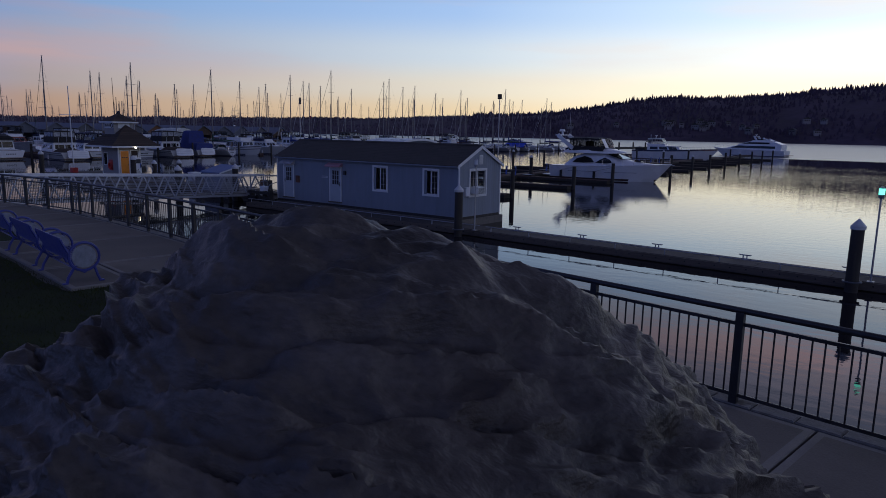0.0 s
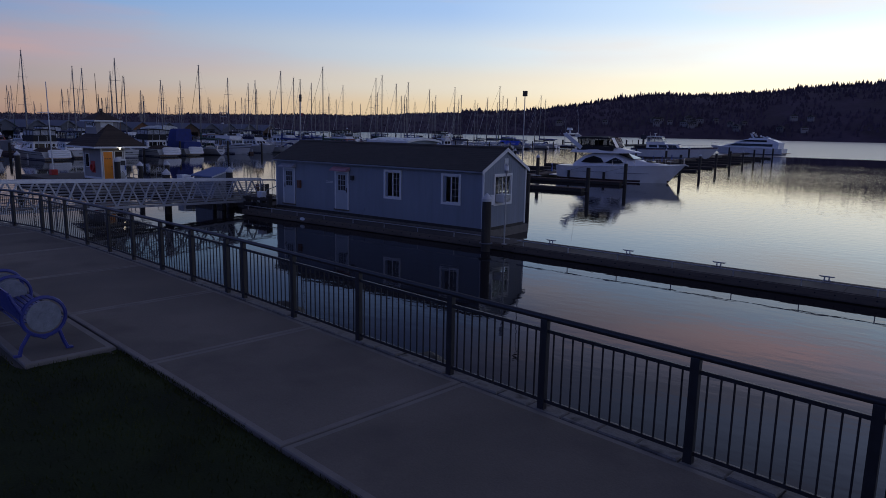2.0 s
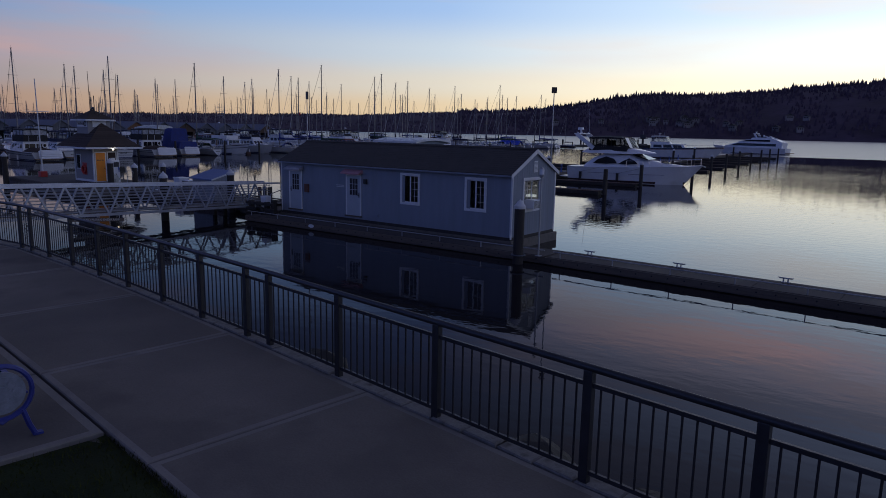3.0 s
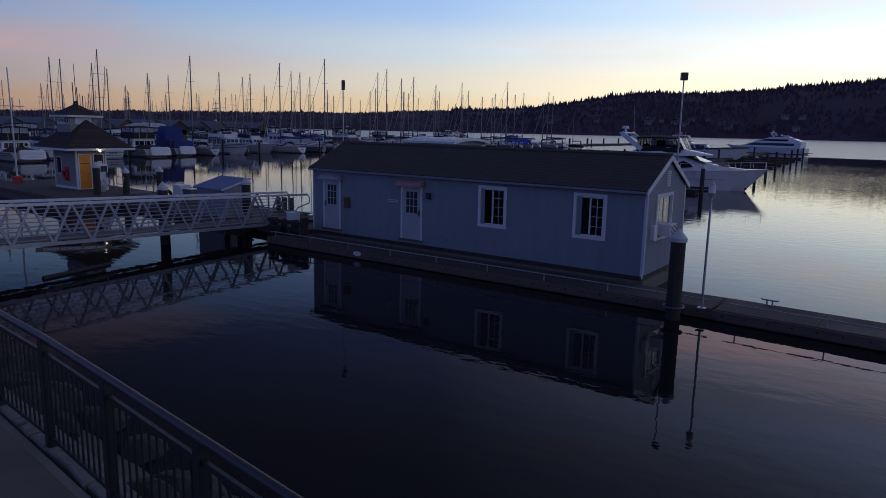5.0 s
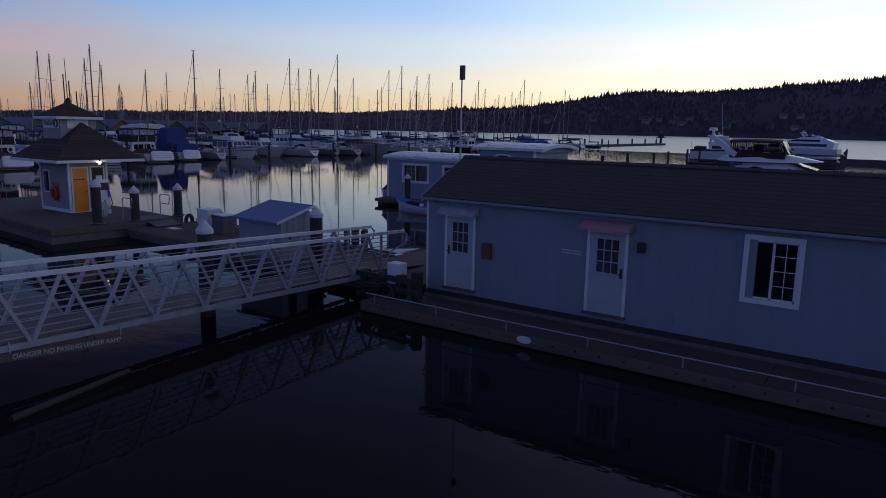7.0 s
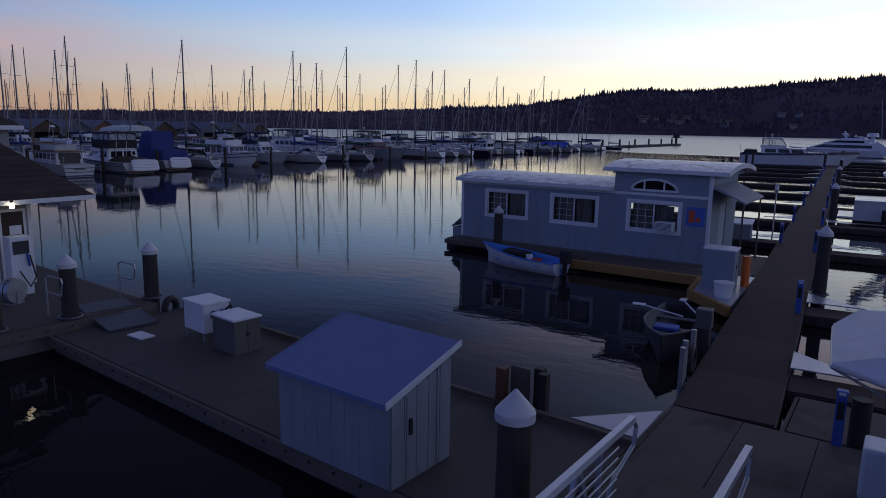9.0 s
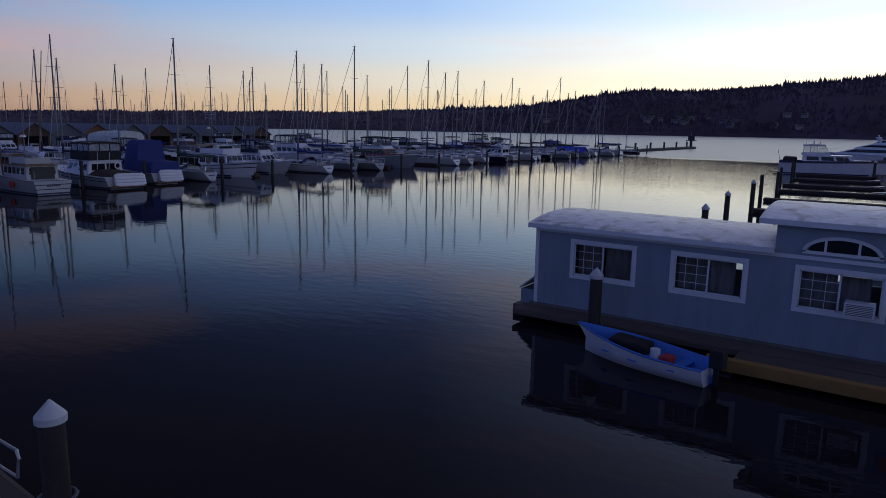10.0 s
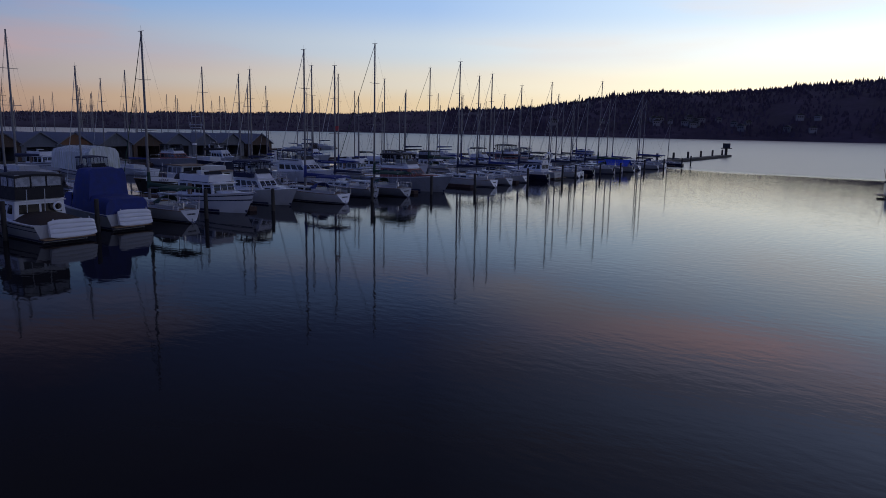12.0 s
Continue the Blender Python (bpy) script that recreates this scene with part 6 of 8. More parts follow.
def sailboat(label, L, B, mast, hull_mat=None, cover=NAVY_CANVAS, dodger=None, canoe=False, stripe=BOOT, mizzen=0.0, wood=False, tarp=None, mast_at=.56):
    """A sloop or ketch under bare poles: hull, cabin trunk, mast, boom in its cover, standing rigging."""
    hull_mat = hull_mat or GELCOAT
    t = thing("sailboat", label, "sailboat", group="boats in the marina")
    fs, fb = 1.0, 1.35
    half, sheer = hull(t, L, B, fs, fb, hull_mat, GELCOAT_OLD, stern=.56, full=2.0, rake=.14, tuck=.74, stripe=stripe, rub=TEAK, canoe=canoe, wine=0.0 if canoe else .62)
    w = B * .30
    lo, hi = cabin_block(L * .32, L * .74, w, w * .62, fs - .02, fs + .50, .45, .05, .10)
    c = cabin(t, "cabin_trunk", lo, hi, GELCOAT_OLD)
    panes(c, lo, hi, ((0, 3), (2, 3)), v=(.35, .75), gap=.08)
    part("companion_hatch", box(L * .33, L * .41, -.35, .35, fs + .48, fs + .57, bevel=.03), TEAK, c)
    for sy in (-1, 1):
        part("coaming", bar((L * .07, sy * B * .27, fs + .14), (L * .32, sy * B * .31, fs + .18), .12, .30), GELCOAT_OLD, t)
    part("cockpit_sole", box(L * .07, L * .31, -B * .24, B * .24, fs - .0, fs + .05), TEAK, t)
    mm = WOOD_MAST if wood else MAST

    def rig(x, top, boom_len, step, spread):
        m = part("mast", tube((x, 0, step), (x - .10, 0, top), .125, .075, n=10), mm, t, smooth=60)
        for f, ww in spread:
            z = step + (top - step) * f
            part("spreader", pipe([(x - .05, -ww, z + .05), (x - .05, 0, z), (x - .05, ww, z + .05)], .024, n=5), mm, m)
        part("masthead", bar((x - .45, 0, top + .02), (x + .30, 0, top + .02), .05, .04, bm=tube((x - .1, 0, top), (x - .1, 0, top + .45), .009, n=4)), mm, m)
        b = part("boom", tube((x - .12, 0, step + 1.0), (x - boom_len, 0, step + 1.12), .07, n=8), mm, m)
        if cover:
            rows = []
            for f in np.linspace(0, 1, 7):
                xx, r = x - .05 - boom_len * .93 * f, .24 * (1 - .55 * f)
                rows.append([(xx, r * .75 * math.sin(a), step + 1.10 + .12 * f + r * (1 - math.cos(a)) * .8 + .02 * noise.noise((xx * 4, a, L))) for a in np.linspace(0, 2 * math.pi, 10)[:-1]])
            part("sail_cover", loft(rows, close=True, caps=(True, True)), cover, m, smooth=60)
            part("sail_cover", tube((x - .02, 0, step + .95), (x - .06, 0, step + 2.3), .20, .12, n=10), cover, m, smooth=60)
        ww = half(x / L) * .95
        for a, q in (((x - .1, 0, top), (x, -ww, sheer(.5))), ((x - .1, 0, top), (x, ww, sheer(.5))), ((x - .08, 0, step + (top - step) * .55), (x - .5, -ww, sheer(.5))), ((x - .08, 0, step + (top - step) * .55), (x - .5, ww, sheer(.5)))):
            part("shroud", tube(a, q, .005, n=4), WIRE, m)
        return m

    m = rig(L * mast_at, mast, L * .42, fs + .45, ((.42, B * .30), (.72, B * .22)))
    part("forestay", tube((L * mast_at - .1, 0, mast - .1), (L * .97, 0, fb), .028, .034, n=6), WHITE_CANVAS if cover is not GREEN_CANVAS else cover, m)
    part("backstay", tube((L * mast_at - .15, 0, mast), (.1, 0, fs), .005, n=4), WIRE, m)
    if mizzen:
        rig(L * .14, mizzen, L * .22, fs + .1, ((.5, B * .2),))
    bow_rail(t, L, half, sheer, .80, .62)
    ss = np.linspace(.10, .78, 6)
    for sy in (-1, 1):
        rail(t, [(s * L, sy * half(s) * .95, sheer(s)) for s in ss], .60, name="lifeline", r=.010)
    rail(t, [(L * .10, -half(.1) * .95, fs), (.12, -half(.02) * .7, fs), (.12, half(.02) * .7, fs), (L * .10, half(.1) * .95, fs)], .66, name="stern_rail")
    if dodger:
        rows = [[(L * .30 + .95 * f, B * .30 * g, fs + .40 + .62 * (1 - abs(g) ** 3) * (1 - .55 * f * f)) for g in np.linspace(-1, 1, 9)] for f in np.linspace(0, 1, 5)]
        part("dodger", loft(rows), dodger, t, "canvas spray dodger", smooth=60)
        enclosure(t, L * .05, L * .27, B * .33, fs + .25, fs + 1.75, dodger, clear=False, rake=.0, name="bimini")
    if tarp:
        rows = [[(L * .10 + L * .62 * f, B * .46 * g, fs + .12 + 1.25 * (1 - abs(g)) + .05 * noise.noise((f * 9, g * 4, L))) for g in np.linspace(-1, 1, 9)] for f in np.linspace(0, 1, 9)]
        part("tarpaulin", loft(rows), tarp, t, "tarpaulin spread over the boom", smooth=60)
    part("wheel", pipe([(L * .12, .38 * math.cos(a), fs + .62 + .38 * math.sin(a)) for a in np.linspace(0, 2 * math.pi, 15)], .016, n=5, bm=tube((L * .12, 0, fs), (L * .12, 0, fs + .62), .06)), CHROME, t)
    part("rudder", box(-.25 if canoe else .02, .25, -.04, .04, -.5, .35), hull_mat, t)
    part("outboard", box(.0, .24, B * .10, B * .10 + .22, .52, 1.15, bevel=.05), RUBBER, t) if not canoe and mast < 15 else None
    name_bars(t, .235 if not canoe else -.006, fs * .70, B * .24)
    return t


def berth(x, y):
    """The yacht basin lies a little askew to the office."""
    return x + .028 * (y - 80), y + .9 - .01 * (x + 100)


def moor(t, x, y, turn, z=0.0):
    t.matrix_basis = pose(*berth(x, y), z, 0, 0, turn)
    return t


# -- front row: sterns or bows face the open basin at x = -100 --
STERN, BOW = 180, 0
fleet = {}
fleet["f"] = moor(trawler("white fishing boat with open aft deck and dark cabin", 10.5, 3.7, GELCOAT_OLD, GELCOAT_OLD, TEAK, 4.5), -97.3, 53.1, STERN)
fleet["a"] = moor(cruiser("white motor cruiser with black canvas flybridge and dinghy on its stern", 12.8, 4.2, GELCOAT_OLD, BLACK_CANVAS, dinghy=GELCOAT, arch=False, cover=BROWN_CANVAS, skirt=.55, rise=.4, cove=NAVY_CANVAS, film=FILM), -98.3, 59.9, STERN)
fleet["b"] = moor(wrapped("motor cruiser wrapped in blue canvas with a white dinghy astern", 11.0, 3.6, GELCOAT_OLD, BLUE_CANVAS, dinghy=GELCOAT, arch=False, cover=BLUE_CANVAS, boxy=True, rise=.95), -100.4, 65.5, STERN)
fleet["c"] = moor(sailboat("weathered sailboat with a narrow stern and green canvas", 10.6, 3.1, 15.1, GELCOAT_OLD, GREEN_CANVAS, GREEN_CANVAS), -99.6, 70.4, STERN)
fleet["d"] = moor(cruiser("white cruiser with upright deckhouse and high bridge coaming", 12.0, 3.9, GELCOAT, None, arch=False, fs=1.25, fb=2.0, upright=True, cove=NAVY_CANVAS), -112.5, 77.1, BOW)
fleet["e"] = moor(cruiser("white flybridge cruiser with low canvas top", 10.5, 3.6, GELCOAT_OLD, NAVY_CANVAS, arch=False, skirt=.2), -113.3, 84.1, BOW)
fleet["s1"] = moor(sailboat("white sloop with blue sail cover and blue dodger", 11.2, 3.5, 15.6, GELCOAT, BLUE_CANVAS, BLUE_CANVAS, mast_at=.53), -100.8, 88.9, STERN)
fleet["s2"] = moor(sailboat("small grey sloop with a grey canvas cover", 10.2, 3.2, 14.6, GREY_HULL, NAVY_CANVAS, mast_at=.62), -102.8, 95.7, STERN)
fleet["s3"] = moor(sailboat("white cutter with dark green canvas round the cockpit", 12.2, 3.8, 17.2, GREY_HULL, GREEN_CANVAS, GREEN_CANVAS, mast_at=.42), -100.9, 99.0, STERN)
fleet["i"] = moor(cruiser("grey-hulled motor yacht with a red-brown cabin and canvas flybridge", 13.5, 4.3, GREY_HULL, BLACK_CANVAS, cabin_mat=VARNISH, arch=False, fs=1.45, fb=2.1), -114.0, 107.0, BOW)
fleet["s4"] = moor(sailboat("white sloop with a pale transom and navy sail cover", 11.6, 3.7, 16.9, GELCOAT, NAVY_CANVAS, mast_at=.55), -101.0, 118.0, STERN)
fleet["s5"] = moor(sailboat("white sloop with black sail cover", 10.6, 3.4, 15.3, GELCOAT_OLD, BLACK_CANVAS, mast_at=.56), -101.3, 122.6, STERN)
fleet["s6"] = moor(sailboat("white sloop with blue sail cover", 11.4, 3.6, 16.1, GELCOAT, BLUE_CANVAS, mast_at=.60), -102.2, 128.9, STERN)
fleet["s7"] = moor(sailboat("dark-hulled sloop with navy sail cover", 10.0, 3.2, 14.7, DARK_HULL, NAVY_CANVAS), -101.6, 134.7, STERN)
fleet["l"] = moor(cruiser("low white cruiser with a dark hardtop", 10.0, 3.4, GELCOAT_OLD, BLACK_CANVAS, closed=False), -102.6, 139.6, STERN)
fleet["t"] = moor(sailboat("sloop under a bright blue tarpaulin", 10.8, 3.4, 14.2, GELCOAT_OLD, None, tarp=BRIGHT_TARP), -101.2, 169.8, STERN)
for k, (y, h, src) in enumerate(((145.4, 15.9, "s4"), (148.6, 14.1, "s5"), (155, 13.0, "s7"), (160.5, 14.0, "s2"), (166.2, 17.4, "s3"), (178, 15.1, "s6"), (184.5, 13.0, "s5"), (190.8, 16.1, "s1"), (194.0, 15.1, "s4"), (201.6, 10.2, "s7"))):
    ref = {"s1": 15.6, "s2": 14.6, "s3": 17.2, "s4": 16.9, "s5": 15.3, "s6": 16.1, "s7": 14.7}[src]
    copy_thing(fleet[src], pose(*berth(-101.5 - (k % 3) * .8, y), 0, 0, 0, STERN + rng.uniform(-2, 2)) @ Matrix.Diagonal((h / ref, h / ref, h / ref, 1)))
for y in (-.2, .95):  # boarding ladder and life ring under the black bridge canvas
    part("brace", bar((2.9, y, 1.7), (2.2, y + .25, 3.3), .05, .05), GELCOAT, fleet["a"])
part("life_ring", pipe([(2.75, -1.0 + .28 * math.cos(q), 2.0 + .28 * math.sin(q)) for q in np.linspace(0, 2 * math.pi, 17)], .07, n=7), GELCOAT, fleet["a"], "white life ring", smooth=60)
tender = part("roof_dinghy", loft([[(1.6 + 2.9 * q, .62 * g * math.sin(math.pi * (.12 + .80 * q)) ** .6, 3.05 + .42 * abs(g) ** 2.5 + .10 * q) for g in np.linspace(-1, 1, 9)] for q in np.linspace(0, 1, 9)]), GELCOAT, fleet["f"], "white dinghy stowed on the roof", smooth=60)
for x, y in ((3.2, 1.86), (6.2, 1.75)):
    part("buoy", tube((x, y, .5), (x, y, 1.0), .17, .20, n=12), RED, fleet["f"], "orange-red round fender", smooth=60)
# black plate stands in for the shade inside the open cabin back
part("doorway", box(1.62, 1.70, -.95, .95, 1.2, 2.25), BLACK_STEEL, fleet["f"], "black plate painted in for the shaded open back of the cabin")
for z in (.42, .80):
    part("stripe", box(-.016, -.004, -1.5, 1.5, z, z + .07), BLACK_STEEL, fleet["f"])
# -- nearer the kiosk: boats whose sterns show to either side of it --
copy_thing(fleet["a"], pose(*berth(-94.4, 41.6), 0, 0, 0, STERN) @ Matrix.Diagonal((.95, .95, .95, 1)))
copy_thing(fleet["e"], pose(*berth(-98.5, 46.9), 0, 0, 0, STERN) @ Matrix.Diagonal((.9, .9, .9, 1)))
copy_thing(fleet["d"], pose(*berth(-100.0, 35.6), 0, 0, 0, STERN) @ Matrix.Diagonal((1, 1, 1, 1)))
copy_thing(fleet["s5"], pose(*berth(-100.0, 30.5), 0, 0, 0, STERN) @ Matrix.Diagonal((.8, .8, .72, 1)))
copy_thing(fleet["l"], pose(*berth(-99.0, 20.0), 0, 0, 0, STERN))

# -- boats behind the first float, bow-in from the far side --
back = thing("covered_boat", "large boat under a stained white canopy", "boat", group="boats in the marina")
hull(back, 12.4, 3.9, 1.7, 2.2, GELCOAT_OLD, GELCOAT_OLD, stern=.95, cove=NAVY_CANVAS)
SECTION = ((-1.0, 0), (-1.02, .35), (-.98, .74), (-.80, .90), (-.4, .97), (0, 1.0), (.4, .97), (.80, .90), (.98, .74), (1.02, .35), (1.0, 0))
rows = [[(.2 + 11.0 * f + (.35 * h if f == 0 else -1.5 * h if f == 1 else 0), 1.95 * g * (1 - .25 * f ** 5), 1.75 + (3.05 - .05 * math.sin(f * 23) - .4 * f ** 4) * h + .03 * noise.noise((f * 12, g * 3, 0))) for g, h in SECTION] for f in np.linspace(0, 1, 17)]
part("canopy", loft(rows, caps=(True, True)), CANOPY, back, "stained white canvas canopy", smooth=30)
moor(back, -136.9, 83.6, STERN)
work = trawler("dark-hulled wooden workboat with white wheelhouse and tall rigging", 14.0, 4.6, BLACK_HULL, GELCOAT_OLD, TEAK, 6.9)
moor(work, -121.9, 92.2, -90)
for z, w in ((7.7, 1.3), (6.9, 1.0), (8.6, .8)):
    part("yard", tube((6.0, -w, z), (6.0, w, z), .045, n=6), GALV, work)
    for y in (-w, w):
        part("whip", tube((6.0, y, z - .3), (6.0, y, z + 1.1), .02, n=5), GALV, work)
part("lookout_ring", pipe([(6.0 + .6 * math.cos(a), .6 * math.sin(a), 7.4) for a in np.linspace(0, 2 * math.pi, 13)], .04), GALV, work)
plate = part("name_board", bar((10.0, 2.28, 1.66), (13.3, 1.22, 1.95), .03, .46), GELCOAT, work, "white bulwark board with the vessel's name")
text_on("AMAK", .40, pose(11.6, 1.80, 1.70, 90, 0, 162), INK, parent=plate)
big = cruiser("white flybridge motor yacht with radar arch", 14.5, 4.6, GELCOAT, NAVY_CANVAS, fs=1.4, fb=2.2)
moor(big, -131, 104.5, 0)
tall = trawler("tall white pilothouse motor yacht", 15.5, 4.9, GELCOAT, GELCOAT, GELCOAT, 5.0)
moor(tall, -135, 127, 0)
for src, x, y, turn in (("e", -135.0, 79.0, BOW), ("s2", -119.5, 74.8, STERN), ("s5", -119.5, 94.6, STERN), ("s7", -119.5, 67.2, STERN), ("d", -133.5, 66.0, BOW), ("s6", -120, 59.0, STERN)):
    copy_thing(fleet[src], pose(*berth(x, y), 0, 0, 0, turn + rng.uniform(-2, 2)) @ Matrix.Diagonal((.92, .92, .92, 1)))
kinds = ["s1", "s2", "s3", "s4", "s5", "s6", "s7", "a", "e", "i", "d", "l"]
y = 24.0
k = 0
while y < 205:
    src = kinds[(k * 5 + k // 4) % 12]
    if not (66 < y < 95 or 101 < y < 108):
        f = rng.uniform(.85, 1.05)
        x = -132.5 + rng.uniform(-1, 1) if src[0] in "adeil" else -120.0
        turn = BOW if src[0] in "aeidl" else STERN
        copy_thing(fleet[src], pose(*berth(x, y), 0, 0, 0, turn + rng.uniform(-2, 2)) @ Matrix.Diagonal((f, f, f, 1)))
    y += rng.uniform(4.6, 6.0)
    k += 1
fars = [moor(far_sloop(lab, L, B, m, hm, cv), -176 - i * 9, 20, 0) for i, (lab, L, B, m, hm, cv) in enumerate((("pale sloop with navy sail cover in the far rows", 10.5, 3.4, 14.5, GELCOAT_OLD, NAVY_CANVAS), ("white sloop with blue sail cover in the far rows", 11.2, 3.5, 16.0, GELCOAT, BLUE_CANVAS), ("dark sloop with black sail cover in the far rows", 9.6, 3.1, 13.2, DARK_HULL, BLACK_CANVAS)))]
for k in range(8):  # the row before the boathouses
    src = ("e", "a", "d", "s5", "i", "l", "s2")[k % 7]
    f = rng.uniform(.85, 1.0)
    copy_thing(fleet[src], pose(*berth(-162 - (10 if src[0] in "eadil" else 0) + rng.uniform(-1, 1), 66 + k * 11.5), 0, 0, 0, BOW if src[0] in "eadil" else STERN) @ Matrix.Diagonal((f, f, f, 1)))
for (x, y, h), src in zip(((-152.8, 96, 15.6), (-160.9, 114, 17.8), (-147.8, 114, 14.5), (-156.4, 125.5, 15.1), (-152, 160, 15.5), (-166, 178, 17.5), (-168, 195, 17.5), (-151.9, 79.7, 19.4), (-158, 137, 14.5), (-154, 147, 13.5), (-162, 188, 14), (-156, 204, 13.5)), ("s1", "s2", "s3", "s4", "s5", "s6", "s7", "s3", "s1", "s2", "s4", "s5")):
    f = h / (14.5, 16.0, 13.2)[int(src[1]) % 3]
    copy_thing(fars[int(src[1]) % 3], pose(*berth(x + 6 * f, y), 0, 0, 0, STERN + rng.uniform(-2, 2)) @ Matrix.Diagonal((f, f, f, 1)))
for k in range(84):  # the far rows, of which little but masts shows over the sheds
    f = rng.uniform(.88, 1.16)
    copy_thing(fars[k % 3], pose(*berth(-222 - 20 * (k % 5) + rng.uniform(-3, 3), 24 + (k * 4.1) % 190 + rng.uniform(-1.5, 1.5)), 0, 0, 0, STERN * (k % 2)) @ Matrix.Diagonal((f, f, f, 1)))
for k in range(10):
    copy_thing(fars[k % 3], pose(*berth(-140 + rng.uniform(-4, 4), 126 + k * 7.6), 0, 0, 0, STERN * (k % 2)) @ Matrix.Diagonal((.9, .9, .9, 1)))

# -- floats, finger piers and pilings of the yacht basin --
for name, x, y0, y1 in (("dock_6", -118.2, 15, 207), ("dock_7", -146.0, 122, 215), ("dock_8", -172.0, 25, 215), ("dock_9", -228.0, 25, 215)):
    t = thing(name, "long dark timber float between rows of moored boats", "dock", (*berth(x, (y0 + y1) / 2), 0), -1.6, kind="structure")
    part("deck", box(-1.1, 1.1, -(y1 - y0) / 2, (y1 - y0) / 2, -.3, .42, bevel=.03), PIER_WOOD, t)
    for k in range(int((y1 - y0) / 12)):
        part("finger", box(1.1, 15.5 if name == "dock_6" else 11.5, -(y1 - y0) / 2 + 4 + k * 12 - .4, -(y1 - y0) / 2 + 4 + k * 12 + .4, -.2, .38, bevel=.02), PIER_WOOD, t)
for y in (57.4, 63.3, 72.6, 79.9, 92.6, 103.6, 112.5, 126.2, 137.0, 142.5, 152, 163, 174, 187, 198, 206.5, 50.0, 44.5, 38.5, 33.0):
    piling(*berth(-101.0 + rng.uniform(-.5, .5), y), 2.0 + .6 * rng.random(), .16, cap=False)

# -- roofed boathouses behind the yachts --
def boathouse(y, x, w, d, lit=False, wall=None):
    t = thing("boathouse", "grey metal-roofed boathouse on floats" if not lit else "boathouse with a tan gable on floats", "boathouse", (*berth(x, y), 0), group="boathouses")
    e, r = 3.3, 5.55
    part("wall", with_openings(-w / 2, w / 2, .3, e, [(-w / 2 + .9, w / 2 - .9, .3, 2.9)], -.1, .1), wall or TIN_WALL, t).matrix_basis = pose(0, 0, 0, 0, 0, 90)
    # lit only gives the gable its tan boards
    part("gable", prism([(-w / 2, e), (w / 2, e), (0, r)], -.1, .1, axis="x"), TAN_GABLE if lit else (wall or TIN_WALL), t)
    for s in (-1, 1):
        roof = part("roof", prism([(0, r + .12), (s * (w / 2 + .3), e - .05), (s * (w / 2 + .3), e - .15), (0, r + .02)], -d, .5, axis="x"), TIN_ROOF, t)
        part("side_wall", box(-d, -.1, s * w / 2 - .08, s * w / 2 + .08, .3, e), wall or TIN_WALL, t)
    part("barge_board", prism([(-w / 2 - .3, e - .2), (0, r + .13), (w / 2 + .3, e - .2), (w / 2 + .3, e), (0, r + .36), (-w / 2 - .3, e)], .5, .56, axis="x"), TIN_ROOF, t)
    part("float", box(-d, .3, -w / 2, w / 2, -.3, .32), DARK_WOOD, t)
    part("back_wall", box(-d, -d + .1, -w / 2, w / 2, .3, e), wall or TIN_WALL, t)


for k, y in enumerate((48.2, 55.6, 63.2, 70.8, 78.2, 85.8, 93.3, 99.9, 106.3, 114.6, 121.7, 128.9, 135.7, 143.2, 151.7)):
    boathouse(y, -190.8, 6.9, 16, lit=k == 8, wall=(BROWN_WALL, TIN_WALL, TIN_WALL, PALE_WALL)[(k - 6) % 4])
part("burgee", wobble(box(5.72, 6.22, -.015, .015, 7.3, 7.85), .06, 4), RED, fleet["s2"], "red flag furled on the mast")
for sy in (-1, 1):  # the fishing boat's poles, topped up
    part("trolling_pole", tube((5.6, sy * 1.5, 1.2), (4.6, sy * 2.1, 12.2), .07, .035, n=8), WOOD_MAST, fleet["f"])

# ---- fuel kiosk ----
KX0, KX1, KY0, KY1, KZ = -55.4, -52.65, 27.05, 28.92, .62
k = thing("fuel_kiosk", "small pale fuel kiosk with brown hip roof and cupola", "building")
KE = 3.15
part("wall", box(KX0, KX1 - .002, KY0 + .0, KY1, KZ - .002, KE), KIOSK_WALL, k)
part("base_board", box(KX0 - .02, KX1 + .02, KY0 - .02, KY1 + .02, KZ - .001, KZ + .16), WHITE_TRIM, k)
for x, y in ((KX1, KY0), (KX1, KY1), (KX0, KY0), (KX0, KY1)):
    part("corner_trim", box(x - .07, x + .03, y - .03 if y == KY0 else y - .07, y + .07 if y == KY0 else y + .03, KZ, KE), WHITE_TRIM, k)


def side_door(y0, y1, z0, z1, material, label):
    d = part("door", box(KX1 - .02, KX1 + .025, y0, y1, z0, z1), material, k, label)
    bm = bmesh.new()
    for a, b, c, e in ((y0 - .07, y1 + .07, z1, z1 + .07), (y0 - .07, y0, z0, z1), (y1, y1 + .07, z0, z1)):
        box(KX1 - .01, KX1 + .04, a, b, c, e, bm=bm)
    part("casing", bm, WHITE_TRIM, d)
    part("knob", tube((KX1 + .025, y1 - .09, z0 + .95), (KX1 + .08, y1 - .09, z0 + .95), .03), BLACK_STEEL, d)
    return d


